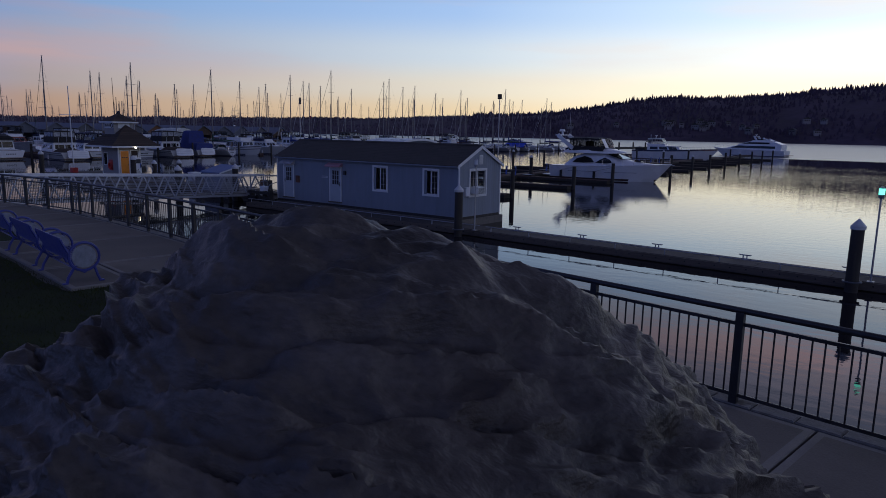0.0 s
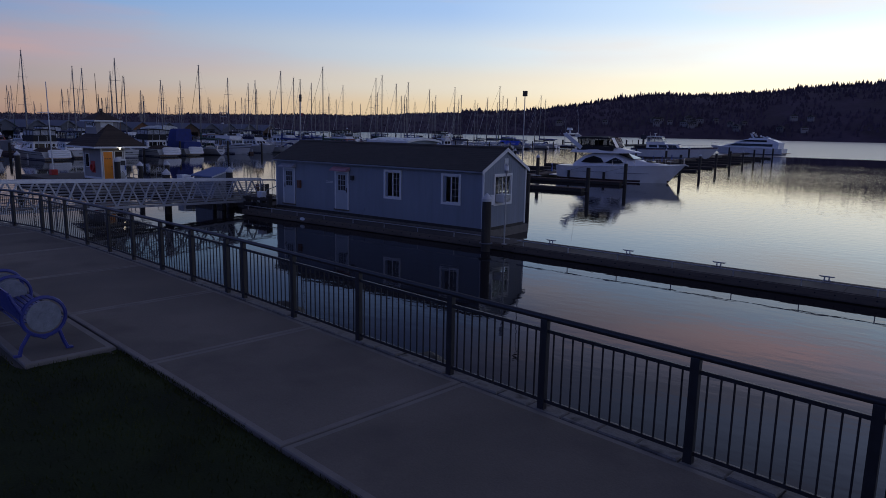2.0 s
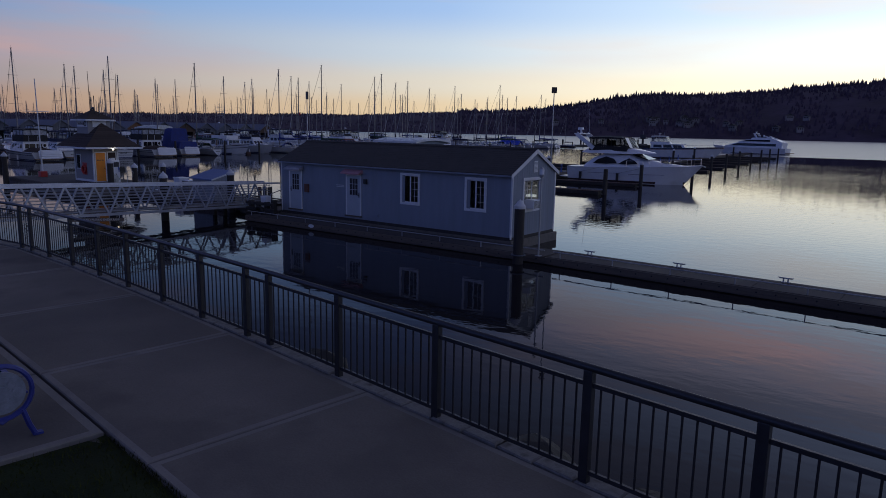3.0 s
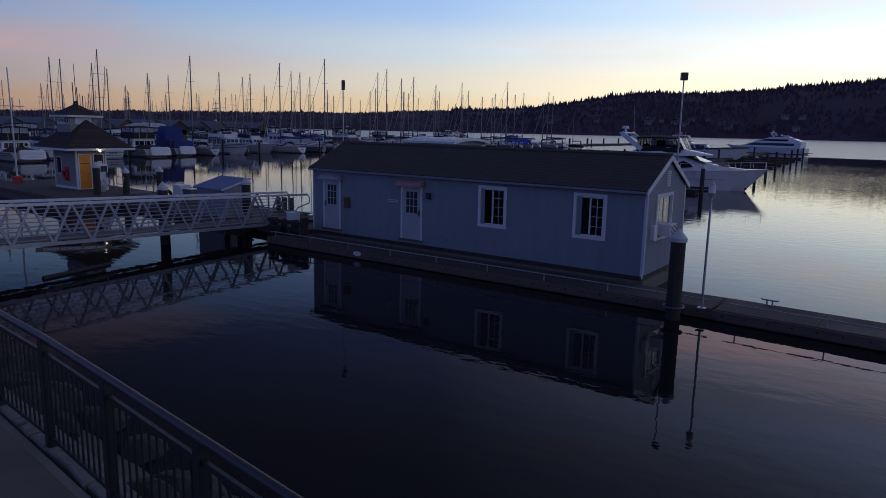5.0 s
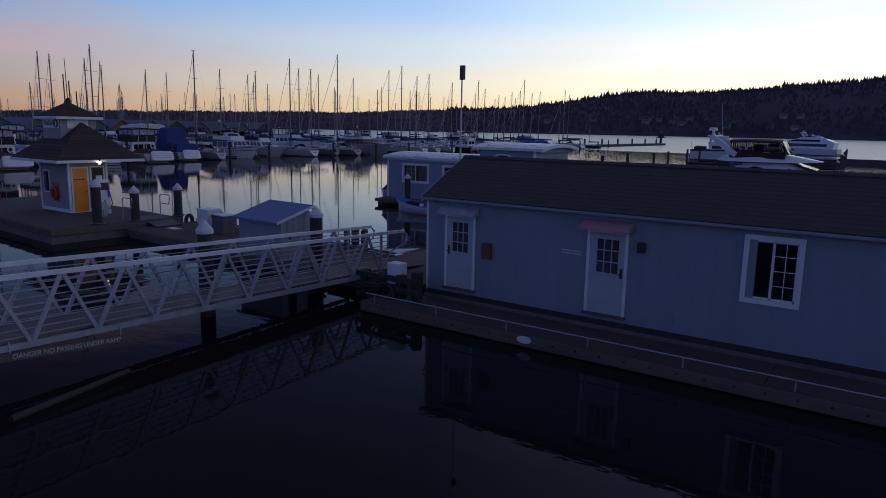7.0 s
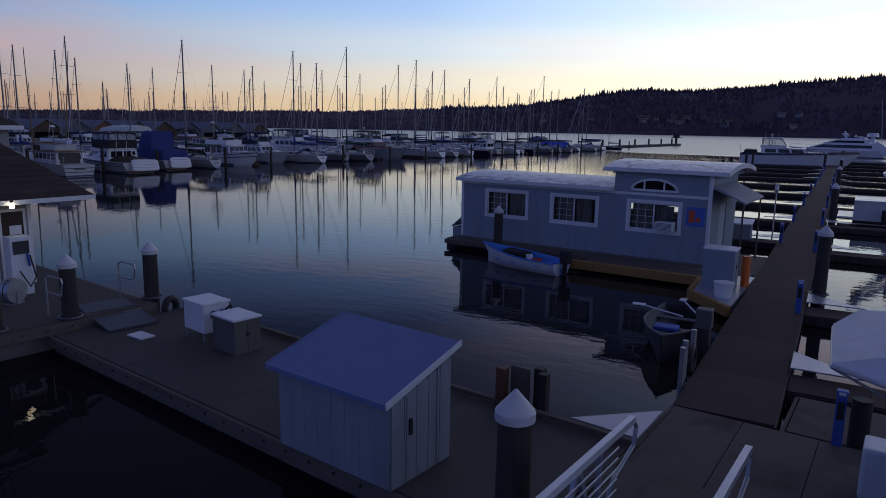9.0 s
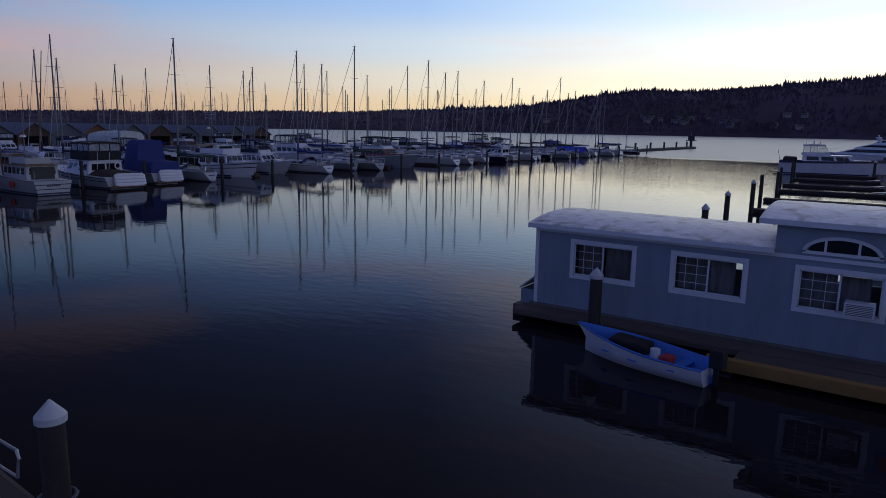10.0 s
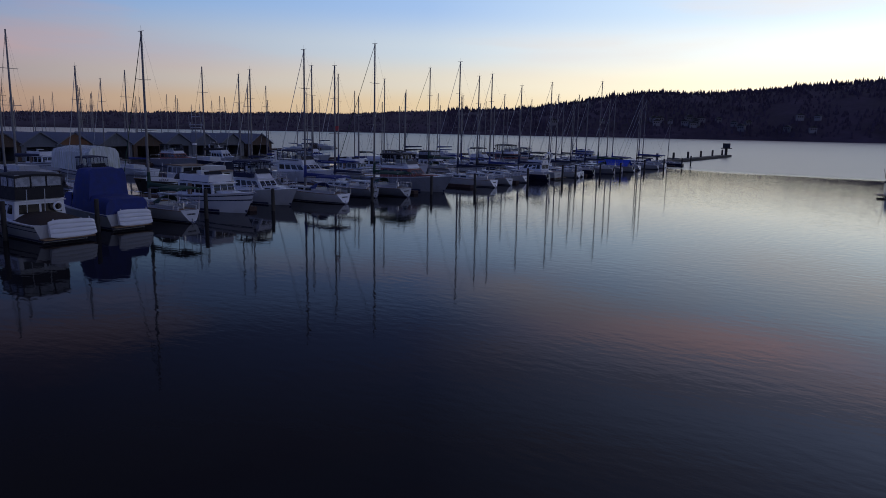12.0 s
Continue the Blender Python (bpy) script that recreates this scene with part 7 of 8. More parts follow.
d = side_door(27.22, 27.92, .66, 2.74, ORANGE_DOOR, "closed bright orange door")
for n, (a, b) in enumerate(((27.30, 27.44), (27.48, 27.60), (27.64, 27.82))):
    part("letter_bar", box(KX1 + .024, KX1 + .03, a, b, 2.18, 2.24), INK, d)
d = side_door(28.14, 28.72, .66, 2.76, BROWN_ROOF, "dark brown door with a pale notice")
part("notice", box(KX1 + .024, KX1 + .03, 28.34, 28.66, 2.1, 2.36), PLASTIC_WHITE, d)
w = part("window", box(-55.12, -54.5, KY0 - .03, KY0 + .02, 1.5, 2.6), WHITE_TRIM, k)
part("pane", box(-55.06, -54.56, KY0 - .036, KY0 - .028, 1.56, 2.54), TINTED, w)
ring = part("life_ring", pipe([(-53.95 + .26 * math.cos(a), KY0 - .10, 1.5 + .26 * math.sin(a)) for a in np.linspace(0, 2 * math.pi, 19)], .07, n=8), RED, k, "red life ring in its holder", smooth=60)
part("back_plate", box(-54.25, -53.65, KY0 - .035, KY0 - .0, 1.1, 2.0, bevel=.02), RED, ring)
# hip roof with its ridge along x, shingled in courses
OV = .94
rx0, rx1, ry0, ry1 = KX0 - OV, KX1 + OV, KY0 - OV, KY1 + OV + .52
ry, rz = (ry0 + ry1) / 2, 4.92
ra, rb = rx0 + 1.8, rx1 - 1.8
roof = part("roof", bmesh.new(), BROWN_ROOF, k, "brown shingled hip roof")
bm = bmesh.new()
lo = [bm.verts.new(p) for p in ((rx0, ry0, KE), (rx1, ry0, KE), (rx1, ry1, KE), (rx0, ry1, KE))]
tp = [bm.verts.new(p) for p in ((ra, ry, rz), (rb, ry, rz))]
for f in ((lo[0], lo[1], tp[1], tp[0]), (lo[1], lo[2], tp[1]), (lo[2], lo[3], tp[0], tp[1]), (lo[3], lo[0], tp[0]), lo[::-1]):
    bm.faces.new(f)
roof.data = mesh("roof", bm, BROWN_ROOF)
for i in range(12):
    f0, f1 = i / 12, min(1, (i + 1.15) / 12)
    def ringat(f, up=0.0):
        return [((rx0 + (ra - rx0) * f), ry0 + (ry - ry0) * f, KE + (rz - KE) * f + up), ((rx1 + (rb - rx1) * f), ry0 + (ry - ry0) * f, KE + (rz - KE) * f + up), ((rx1 + (rb - rx1) * f), ry1 + (ry - ry1) * f, KE + (rz - KE) * f + up), ((rx0 + (ra - rx0) * f), ry1 + (ry - ry1) * f, KE + (rz - KE) * f + up)]
    a, b = ringat(f0, .035), ringat(f1, .012)
    for s in range(4):
        q = (s + 1) % 4
        bm = bmesh.new()
        vs = [bm.verts.new(p) for p in (a[s], a[q], b[q], b[s])]
        us = [bm.verts.new(Vector(p) - Vector((0, 0, .02))) for p in (a[s], a[q], b[q], b[s])]
        bm.faces.new(vs)
        for m in range(4):
            try:
                bm.faces.new((us[m - 1], us[m], vs[m], vs[m - 1]))
            except ValueError:
                pass
        part("shingle_course", bm, BROWN_ROOF, roof)
bm = bmesh.new()
for a, b, c, e in ((rx0, rx1, ry0 - .02, ry0 + .01), (rx0, rx1, ry1 - .01, ry1 + .02), (rx0 - .02, rx0 + .01, ry0, ry1), (rx1 - .01, rx1 + .02, ry0, ry1)):
    box(a, b, c, e, KE - .10, KE + .03, bm=bm)
part("fascia", bm, WHITE_TRIM, roof)
cx, cy = -54.35, ry - .15
cup = part("cupola", box(cx - .84, cx + .84, cy - .84, cy + .84, 3.8, 5.2), KIOSK_WALL, k, "pale square cupola with its own hip roof")
for x0, x1, y0, y1 in ((cx + .835, cx + .865, cy - .5, cy + .5), (cx - .74, cx + .74, cy - .865, cy - .835)):
    part("louvre_panel", box(x0, x1, y0, y1, 4.62, 5.08), WHITE_TRIM, cup)
for q in range(7):
    part("letter_bar", box(cx - .62 + q * .135, cx - .53 + q * .135, cy - .872, cy - .864, 4.76, 4.93 if q % 3 else 4.98), PLASTIC_GREY, cup)
part("round_emblem", pipe([(cx + .52 + .15 * math.cos(a), cy - .88, 4.85 + .17 * math.sin(a)) for a in np.linspace(0, 2 * math.pi, 15)], .03), BLACK_STEEL, cup)
bm = bmesh.new()
lo = [bm.verts.new(p) for p in ((cx - 1.14, cy - 1.12, 5.16), (cx + 1.14, cy - 1.12, 5.16), (cx + 1.14, cy + 1.12, 5.16), (cx - 1.14, cy + 1.12, 5.16))]
tp = bm.verts.new((cx, cy, 5.92))
for i in range(4):
    bm.faces.new((lo[i - 1], lo[i], tp))
bm.faces.new(lo[::-1])
part("cupola_roof", bm, BROWN_ROOF, cup)
bm = bmesh.new()
for a, b, c, e in ((cx - 1.14, cx + 1.14, cy - 1.14, cy - 1.10), (cx - 1.14, cx + 1.14, cy + 1.10, cy + 1.14), (cx - 1.16, cx - 1.14, cy - 1.12, cy + 1.12), (cx + 1.14, cx + 1.16, cy - 1.12, cy + 1.12)):
    box(a, b, c, e, 5.06, 5.18, bm=bm)
part("cupola_fascia", bm, WHITE_TRIM, cup)
part("roof_ornament", pipe([(cx - .62, cy, 5.55), (cx - .45, cy, 5.74), (cx - .26, cy, 5.78), (cx - .12, cy, 5.98), (cx + .1, cy, 6.03), (cx + .24, cy, 5.9)], .07, n=6), BLACK_STEEL, cup)
for x, y, h in ((cx + .3, cy - .25, 7.2), (cx + .5, cy - .1, 6.9), (cx + .75, cy + .1, 6.4)):
    part("antenna", tube((x, y, 5.2), (x - .02, y, h), .028, n=6), BLACK_STEEL, cup)
lampm = glow("kiosk_bulb", (1.0, .88, .66), 6.0)
lb = part("wall_lamp", tube((-51.6, 28.03, 2.98), (-51.6, 28.03, 3.12), .06, .05, n=12), lampm, k, "lit white globe lamp", smooth=60)
part("lamp_bracket", tube((-51.6, 28.03, 3.13), (-51.6, 28.03, 3.2), .05), BLACK_STEEL, lb)
bulb("kiosk_light", (-51.6, 28.03, 2.86), 1.1, (1.0, .82, .55), .08)

# fuel pump, hose reel, posts
t = thing("fuel_pump", "white marina fuel dispenser with black hoses", "fuel pump", (-51.45, 28.0, .618), 0)
part("cabinet", box(-.2, .2, -.27, .27, 0, 1.62, bevel=.03), PLASTIC_WHITE, t)
part("display", box(.215, .23, -.2, .2, 1.15, 1.5), INK, t)
part("nozzle", tube((.23, .18, .8), (.32, .1, 1.15), .035), BLUE_POST, t)
part("hose", pipe([(.23, .2, 1.1), (.4, .25, .5), (.36, .1, .25), (.28, -.1, .7)], .022), RUBBER, t)
t = thing("hose_reel", "round grey hose reel on the fuel dock", "hose reel", (-50.55, 27.42, .618), 20)
part("drum", tube((-.14, 0, .34), (.14, 0, .34), .32, n=20), GALV, t)
part("hose_coil", pipe([(0, .26 * math.cos(a), .34 + .26 * math.sin(a)) for a in np.linspace(0, 2 * math.pi, 17)], .07), RUBBER, t)
part("stand", bar((0, -.2, .0), (0, .2, .0), .3, .05, bm=box(-.18, .18, -.05, .05, 0, .34)), GALV, t)
t = thing("flag_mast", "white flagpole with a yardarm on the kiosk float", "flagpole", (-59.9, 26.6, .618), 0)
part("pole", tube((0, 0, 0), (-.15, 0, 7.6), .065, .035), WHITE_TRIM, t, smooth=60)
part("yard", tube((-.1, -.85, 5.1), (-.1, .85, 5.1), .025), WHITE_TRIM, t)
part("base_box", box(-.25, .25, -.25, .25, 0, .45, bevel=.03), RED, t)
piling(-60.6, 24.2, 2.3, .2)
piling(-48.27, 26.0, 2.27, .2, hoop=.66)
piling(-48.08, 27.62, 1.92, .19, hoop=.66)
piling(-48.31, 29.93, 1.9, .19, hoop=.66)
piling(-34.97, 25.98, 2.18, .2, hoop=.44)
for x, y in ((-48.95, 29.4), (-48.7, 27.4)):
    t = thing("grab_rail", "bent steel grab rail at the dock edge", "rail", (x, y, .62))
    part("hoop", pipe([(0, 0, 0), (0, 0, .95), (.12, 0, 1.02), (.75, .0, 1.02), (.8, 0, .9)], .022, n=6, bm=pipe([(0, 0, .6), (.7, 0, .6), (.78, 0, .9)], .02)), GALV, t)
t = thing("tyre_fender", "old car tyre hung at the float corner as fender", "tyre", (-47.62, 30.02, .45), 20)
part("tyre", pipe([(0, .24 * math.cos(a), .24 * math.sin(a)) for a in np.linspace(0, 2 * math.pi, 17)], .09, n=8), RUBBER, t, smooth=60)
t = thing("ramp_plate", "grey steel ramp plate lying across two floats", "ramp", (-47.75, 28.6, .41), -8)
part("plate", bar((-1.05, 0, .26), (1.0, 0, .03), 1.2, .05), RAMP_STEEL, t)
part("seam", bar((.0, -.6, .175), (.0, .6, .175), .04, .012), GALV, t)
lone("deck_hatch", box(-46.35, -45.75, 28.02, 28.38, LAND_Z - .001, LAND_Z + .035, bevel=.01), PLASTIC_WHITE, "pale hatch cover set on the dock", "hatch")


def locker(name, label, place, turn, w, d, h, material, legs):
    t = thing(name, label, "cabinet", place, turn)
    z = .22 if legs else -.002
    b = part("body", box(-w / 2, w / 2, -d / 2, d / 2, z, h - .05, bevel=.015), material, t)
    part("lid", box(-w / 2 - .03, w / 2 + .03, -d / 2 - .03, d / 2 + .03, h - .05, h, bevel=.015), PLASTIC_WHITE, t)
    if legs:
        for x in (-1, 1):
            for y in (-1, 1):
                part("leg", box(x * (w / 2 - .05) - .03, x * (w / 2 - .05) + .03, y * (d / 2 - .05) - .03, y * (d / 2 - .05) + .03, -.002, z + .02), GALV, t)
        part("socket", box(w / 2 - .005, w / 2 + .03, -.15, -.05, h - .35, h - .2), RUBBER, t)
        part("socket", box(w / 2 - .005, w / 2 + .03, .08, .2, h - .38, h - .2), BLUE_POST, t)
        part("hose", pipe([(w / 2 + .02, .2, h - .25), (w / 2 + .12, .3, h - .1), (w / 2 + .1, .42, .35), (w / 2 + .02, .3, .1)], .03), RUBBER, t)
    else:
        part("latch", box(w / 2 - .005, w / 2 + .02, -.04, .04, h * .5, h * .58), RUBBER, t)
        part("door_seam", box(w / 2 - .006, w / 2 + .004, -.006, .006, .05, h - .1), RUBBER, t)


locker("pump_cabinet", "white pump cabinet on legs on the fuel dock", (-44.82, 29.12, LAND_Z), -6, .86, .66, .92, PLASTIC_WHITE, True)
locker("dock_locker", "grey weathered dock locker with a white lid", (-43.58, 28.98, LAND_Z), -6, .86, .66, .80, PLASTIC_GREY, False)

# plywood storage shed with a blue lean-to roof
t = thing("storage_shed", "grey plywood shed with a sloping blue roof", "shed", (-38.12, 27.0, LAND_Z), -3.0)
sw, sd, sl, sh = 1.15, .66, 1.33, 1.62
part("wall", loft([[(-sw, -sd, 0), (sw, -sd, 0), (sw, sd, 0), (-sw, sd, 0)], [(-sw, -sd, sl), (sw, -sd, sl), (sw, sd, sh), (-sw, sd, sh)]], close=True, caps=(True, True)), SHED_WALL, t)
for i in range(8):
    x = -sw + 2 * sw * i / 8
    part("wall_board", box(x + .0025, x + 2 * sw / 8 - .0025, -sd - .018, -sd, .03, sl - .01), SHED_WALL, t)
for i in range(5):
    y = -sd + 2 * sd * i / 5
    hgt = sl + (sh - sl) * (i) / 5
    part("wall_board", box(sw, sw + .018, y + .006, y + 2 * sd / 5 - .006, .03, hgt - .02), SHED_WALL, t)
part("roof", prism([(-sd - .18, sl - .06), (sd + .14, sh + .13), (sd + .14, sh + .20), (-sd - .18, sl + .02)], -sw - .07, sw + .07, axis="x"), SHED_ROOF, t, "blue painted plywood roof")
for x in (-sw - .085, sw + .085):
    part("rake_trim", prism([(-sd - .19, sl - .06), (sd + .15, sh + .13), (sd + .15, sh + .215), (-sd - .19, sl + .03)], x - .015, x + .015, axis="x"), WHITE_TRIM if x > 0 else SHED_ROOF, t)
part("front_trim", box(-sw - .07, sw + .07, -sd - .21, -sd - .18, sl - .05, sl + .025), SHED_ROOF, t)
part("door_frame", box(sw + .015, sw + .03, -.35, -.32, .05, sl - .05, bm=box(sw + .015, sw + .03, .32, .35, .05, sl + .2)), SHED_WALL, t)
part("latch", box(sw + .018, sw + .05, -.31, -.25, .72, .95), BLACK_STEEL, t)
for x, y in ((-37.3, 29.85), (-36.72, 30.22), (-36.55, 30.0)):
    t = thing("dock_post", "short rust-brown post at the dock edge", "post", (x, y, -.2), group="short posts")
    part("post", box(-.09, .09, -.09, .09, 0, 1.3, bevel=.02), RUSTY if x < -37 else DARK_WOOD, t)
lone("notice_board", box(-37.2, -36.82, 29.98, 30.03, LAND_Z - .01, LAND_Z + .72, bevel=.015), PLASTIC_GREY, "grey notice board on the dock edge", "board")

# ---- floating house with barrel roof ----
GX0, GX1, GY0, GY1 = -48.38, -37.55, 45.51, 49.8
GB, GE, GH = .55, 3.02, 3.80
g = thing("floating_cottage", "slate-blue floating cottage with frosted barrel roofs", "building")
part("float", box(GX0 - .15, GX1 + .2, GY0 - .1, GY1 + .2, -.5, .47, bevel=.03), DOCK_SIDE, g)
part("walkway", box(GX0 - .3, GX1 + 1.7, GY0 - .95, GY0 - .05, .2, .40, bevel=.02), TIMBER, g, "narrow weathered side walkway")
WG = [(-47.03, -45.12, 1.58, 2.61), (-43.86, -41.96, 1.58, 2.61), (-40.57, -38.67, 1.58, 2.61)]
part("front_wall", with_openings(GX0, GX1, .30, GE, WG, GY0, GY0 + .12), SIDING_G, g)
part("raised_wall", box(GX0 + 7.15, GX1, GY0 - .001, GY0 + .12, GE, GH), SIDING_G, g)
part("back_wall", with_openings(GX0, GX1, .30, GE, [(-43.1, -41, 1.6, 2.6), (-40.3, -38.6, 1.6, 2.5)], GY1 - .12, GY1), SIDING_G, g)
part("raised_back", box(GX0 + 7.15, GX1, GY1 - .12, GY1, GE, GH), SIDING_G, g)
part("end_wall", box(GX0, GX0 + .12, GY0 + .12, GY1 - .12, .30, GE), SIDING_G, g)
part("step_wall", box(GX0 + 7.15, GX0 + 7.27, GY0 + .12, GY1 - .12, GE, GH), SIDING_G, g)
ent = part("entry_wall", box(GX1 - .12, GX1, GY0 + .12, 47.0, .30, GH, bm=box(GX1 - .12, GX1, 48.1, GY1 - .12, .30, GH)), SIDING_G, g)
part("entry_door", box(GX1 - .07, GX1 - .03, 47.0, 48.1, .48, 2.6, bevel=.01), WHITE_DOOR, ent)
part("over_door", box(GX1 - .12, GX1, 47.0, 48.1, 2.6, GH), SIDING_G, ent)
part("inner_floor", box(GX0 + .12, GX1 - .12, GY0 + .12, GY1 - .12, .34, .40), TIMBER, g)
part("water_table", box(GX0 - .01, GX1 + .01, GY0 - .02, GY0 + .0, .26, .36), DARK_WOOD, g)
for i, q in enumerate(WG):
    slider(g, *q, GY0, grid_left=True, trim=.12, fine=True)
    for k, (a, b) in enumerate(((.02, .46), (.50, .86 + .12 * (i == 0)))):
        part("curtain", wobble(box(q[0] + (q[1] - q[0]) * a, q[0] + (q[1] - q[0]) * b, GY0 + .30, GY0 + .32, q[2] - .1, q[3] - (.10 if k else .02)), .012, 6), CURTAIN, g, "drab drawn curtain")
for a, b, c, e in ((GX0 - .02, GX0 + .10, .3, GE), (GX1 - .10, GX1 + .02, .3, GH)):
    part("corner_trim", box(a, b, GY0 - .025, GY0 + .1, c, e), WHITE_TRIM, g)
part("band", box(GX0, GX1, GY0 - .03, GY0 - .001, GE - .13, GE - .03), WHITE_TRIM, g)


def barrel(x0, x1, z, rise, name):
    n = 10
    rows = []
    for x in (x0, x1):
        top = [(x, GY0 - .24 + (GY1 - GY0 + .48) * f, z + .13 + rise * (1 - (2 * f - 1) ** 2)) for f in np.linspace(0, 1, n)]
        rows.append(top + [(p[0], p[1], p[2] - .05) for p in top[::-1]])
    r = part(name, loft(rows, close=True, caps=(True, True)), FROST, g, "low barrel roof dusted with frost", smooth=50)
    for y in (GY0 - .26, GY1 + .24):
        part("fascia", box(x0, x1, y - .012, y + .022, z - .02, z + .125), WHITE_TRIM, r)
    for x in (x0 - .012, x1 + .012):
        rows = [[(x + o, GY0 - .24 + (GY1 - GY0 + .48) * f, z + zz + rise * (1 - (2 * f - 1) ** 2)) for f in np.linspace(0, 1, n)] + [(x + o, GY0 - .24 + (GY1 - GY0 + .48) * f, z - .04 + rise * .9 * (1 - (2 * f - 1) ** 2)) for f in np.linspace(1, 0, n)] for o, zz in ((-.012, .125), (.012, .125))]
        part("end_fascia", loft(rows, close=True, caps=(True, True)), WHITE_TRIM, r)
    # end infill between wall plate and vault
    for x in (x0 + .3, x1 - .35):
        part("infill", loft([[(x, GY0 + (GY1 - GY0) * f, z - .1) for f in np.linspace(0, 1, n)], [(x, GY0 + (GY1 - GY0) * f, z + .08 + rise * (1 - (2 * f - 1) ** 2)) for f in np.linspace(0, 1, n)]]), SIDING_G, r)


barrel(GX0 - .19, GX0 + 7.13, GE, .24, "low_roof")
barrel(GX0 + 6.75, GX1 + .6, GH, .26, "high_roof")
# fanlight over the third window
arcx, arcw = -39.66, .88
bm = bmesh.new()
pts = [(arcx + arcw * math.cos(a), 3.10 + .42 * math.sin(a)) for a in np.linspace(0, math.pi, 17)]
for (xa, za), (xb, zb) in zip(pts, pts[1:]):
    bar((xa, GY0 - .02, za), (xb, GY0 - .02, zb), .04, .085, bm=bm)
bar((pts[0][0] + .04, GY0 - .02, 3.10), (pts[-1][0] - .04, GY0 - .02, 3.10), .04, .085, bm=bm)
for f in (-.38, .38):
    box(arcx + f - .03, arcx + f + .03, GY0 - .035, GY0 - .0, 3.10, 3.48, bm=bm)
fan = part("fanlight", bm, WHITE_TRIM, g, "white-framed half-round fanlight")
bm = prism([(arcx + .9 * arcw * math.cos(a), 3.11 + .38 * math.sin(a)) for a in np.linspace(0, math.pi, 17)], GY0 - .012, GY0 - .003)
part("pane", bm, TINTED, fan)
acg = part("air_conditioner", box(-39.46, -38.78, GY0 - .34, GY0 + .1, 1.60, 1.95, bevel=.02), PLASTIC_WHITE, g, "white window air conditioner")
for n in range(7):
    part("louvre", box(-39.42, -38.82, GY0 - .348, GY0 - .338, 1.64 + n * .043, 1.66 + n * .043), PLASTIC_GREY, acg)
mural = part("mural_panel", box(-38.38, -37.72, GY0 - .03, GY0 - .001, 1.88, 2.58), SIGN_BLUE, g, "blue painted panel with orange shapes")
part("orange_shape", box(-38.30, -38.08, GY0 - .036, GY0 - .028, 2.0, 2.48, bevel=.004), SIGN_RED, mural)
part("orange_shape", tube((-37.95, GY0 - .036, 2.12), (-37.95, GY0 - .029, 2.12), .10, n=12), SIGN_RED, mural)
# porch
part("porch_roof", prism([(GX1 - .02, 3.42), (GX1 + 1.15, 2.86), (GX1 + 1.15, 2.80), (GX1 - .02, 3.32)], GY0 + .1, GY1 - .6), SHED_WALL, g, "sloping porch roof")
for y in (GY0 + .25, GY1 - .8):
    part("porch_post", box(GX1 + 1.04, GX1 + 1.10, y - .03, y + .03, .3, 2.82), TIMBER, g)
part("porch_deck", box(GX1 + .21, GX1 + 1.75, GY0 - .1, GY1, -.2, .30, bevel=.02), TIMBER, g)
part("side_bench", box(GX0 - .62, GX0 - .02, GY0 + .2, GY0 + 1.9, .30, .80, bevel=.02), SIDING_G, g)
part("bench_lid", prism([(GX0 - .66, .80), (GX0 - .01, 1.35), (GX0 - .01, 1.40), (GX0 - .66, .86)], GY0 + .15, GY0 + 1.95), PLASTIC_WHITE, g)
part("side_ledge", box(GX0 - .75, GX0 - .15, GY0 - .1, GY1 + .2, -.3, .30, bevel=.02), DOCK_SIDE, g)
piling(-45.78, 44.35, 1.88, .18, hoop=.42)
piling(-46.5, 50.95, 2.3, .18)
# yellow-edged catwalk to the pier
t = thing("catwalk", "low catwalk with a worn yellow painted edge", "walkway", (0, 0, 0))
part("deck", box(-41.7, -36.2, 43.6, 44.5, .1, .38, bevel=.02), TIMBER, t)
part("edge", box(-42.3, -37.2, 43.32, 43.6, .12, .44, bevel=.02), YELLOW_WOOD, t, "worn yellow edge beam")
part("edge", bar((-37.22, 43.5, .30), (-36.98, 41.15, .30), .14, .30), YELLOW_WOOD, t)
part("edge", bar((-37.0, 41.2, .30), (-35.5, 39.7, .30), .14, .30), YELLOW_WOOD, t)
part("corner_deck", prism([(-37.15, 43.6), (-36.9, 41.25), (-35.5, 39.9), (-35.7, 44.7), (-36.3, 44.7)], .1, .40, axis="z"), ALU, t)
locker("storage_cabinet", "grey-blue storage cabinet with pale lid on the catwalk", (-36.38, 42.42, .398), 2, .95, .80, 1.30, SIDING_G, False)
lone("orange_buoy", tube((-35.72, 43.0, .398), (-35.72, 43.0, 1.40), .13, n=14), ORANGE, "upright orange cylindrical buoy", "buoy", smooth=50)
bm = tube((-35.95, 41.05, .399), (-35.95, 41.05, .86), .24, .31, n=16)
lone("bucket", bm, PLASTIC_WHITE, "white plastic tub standing on the catwalk", "bucket", smooth=50)

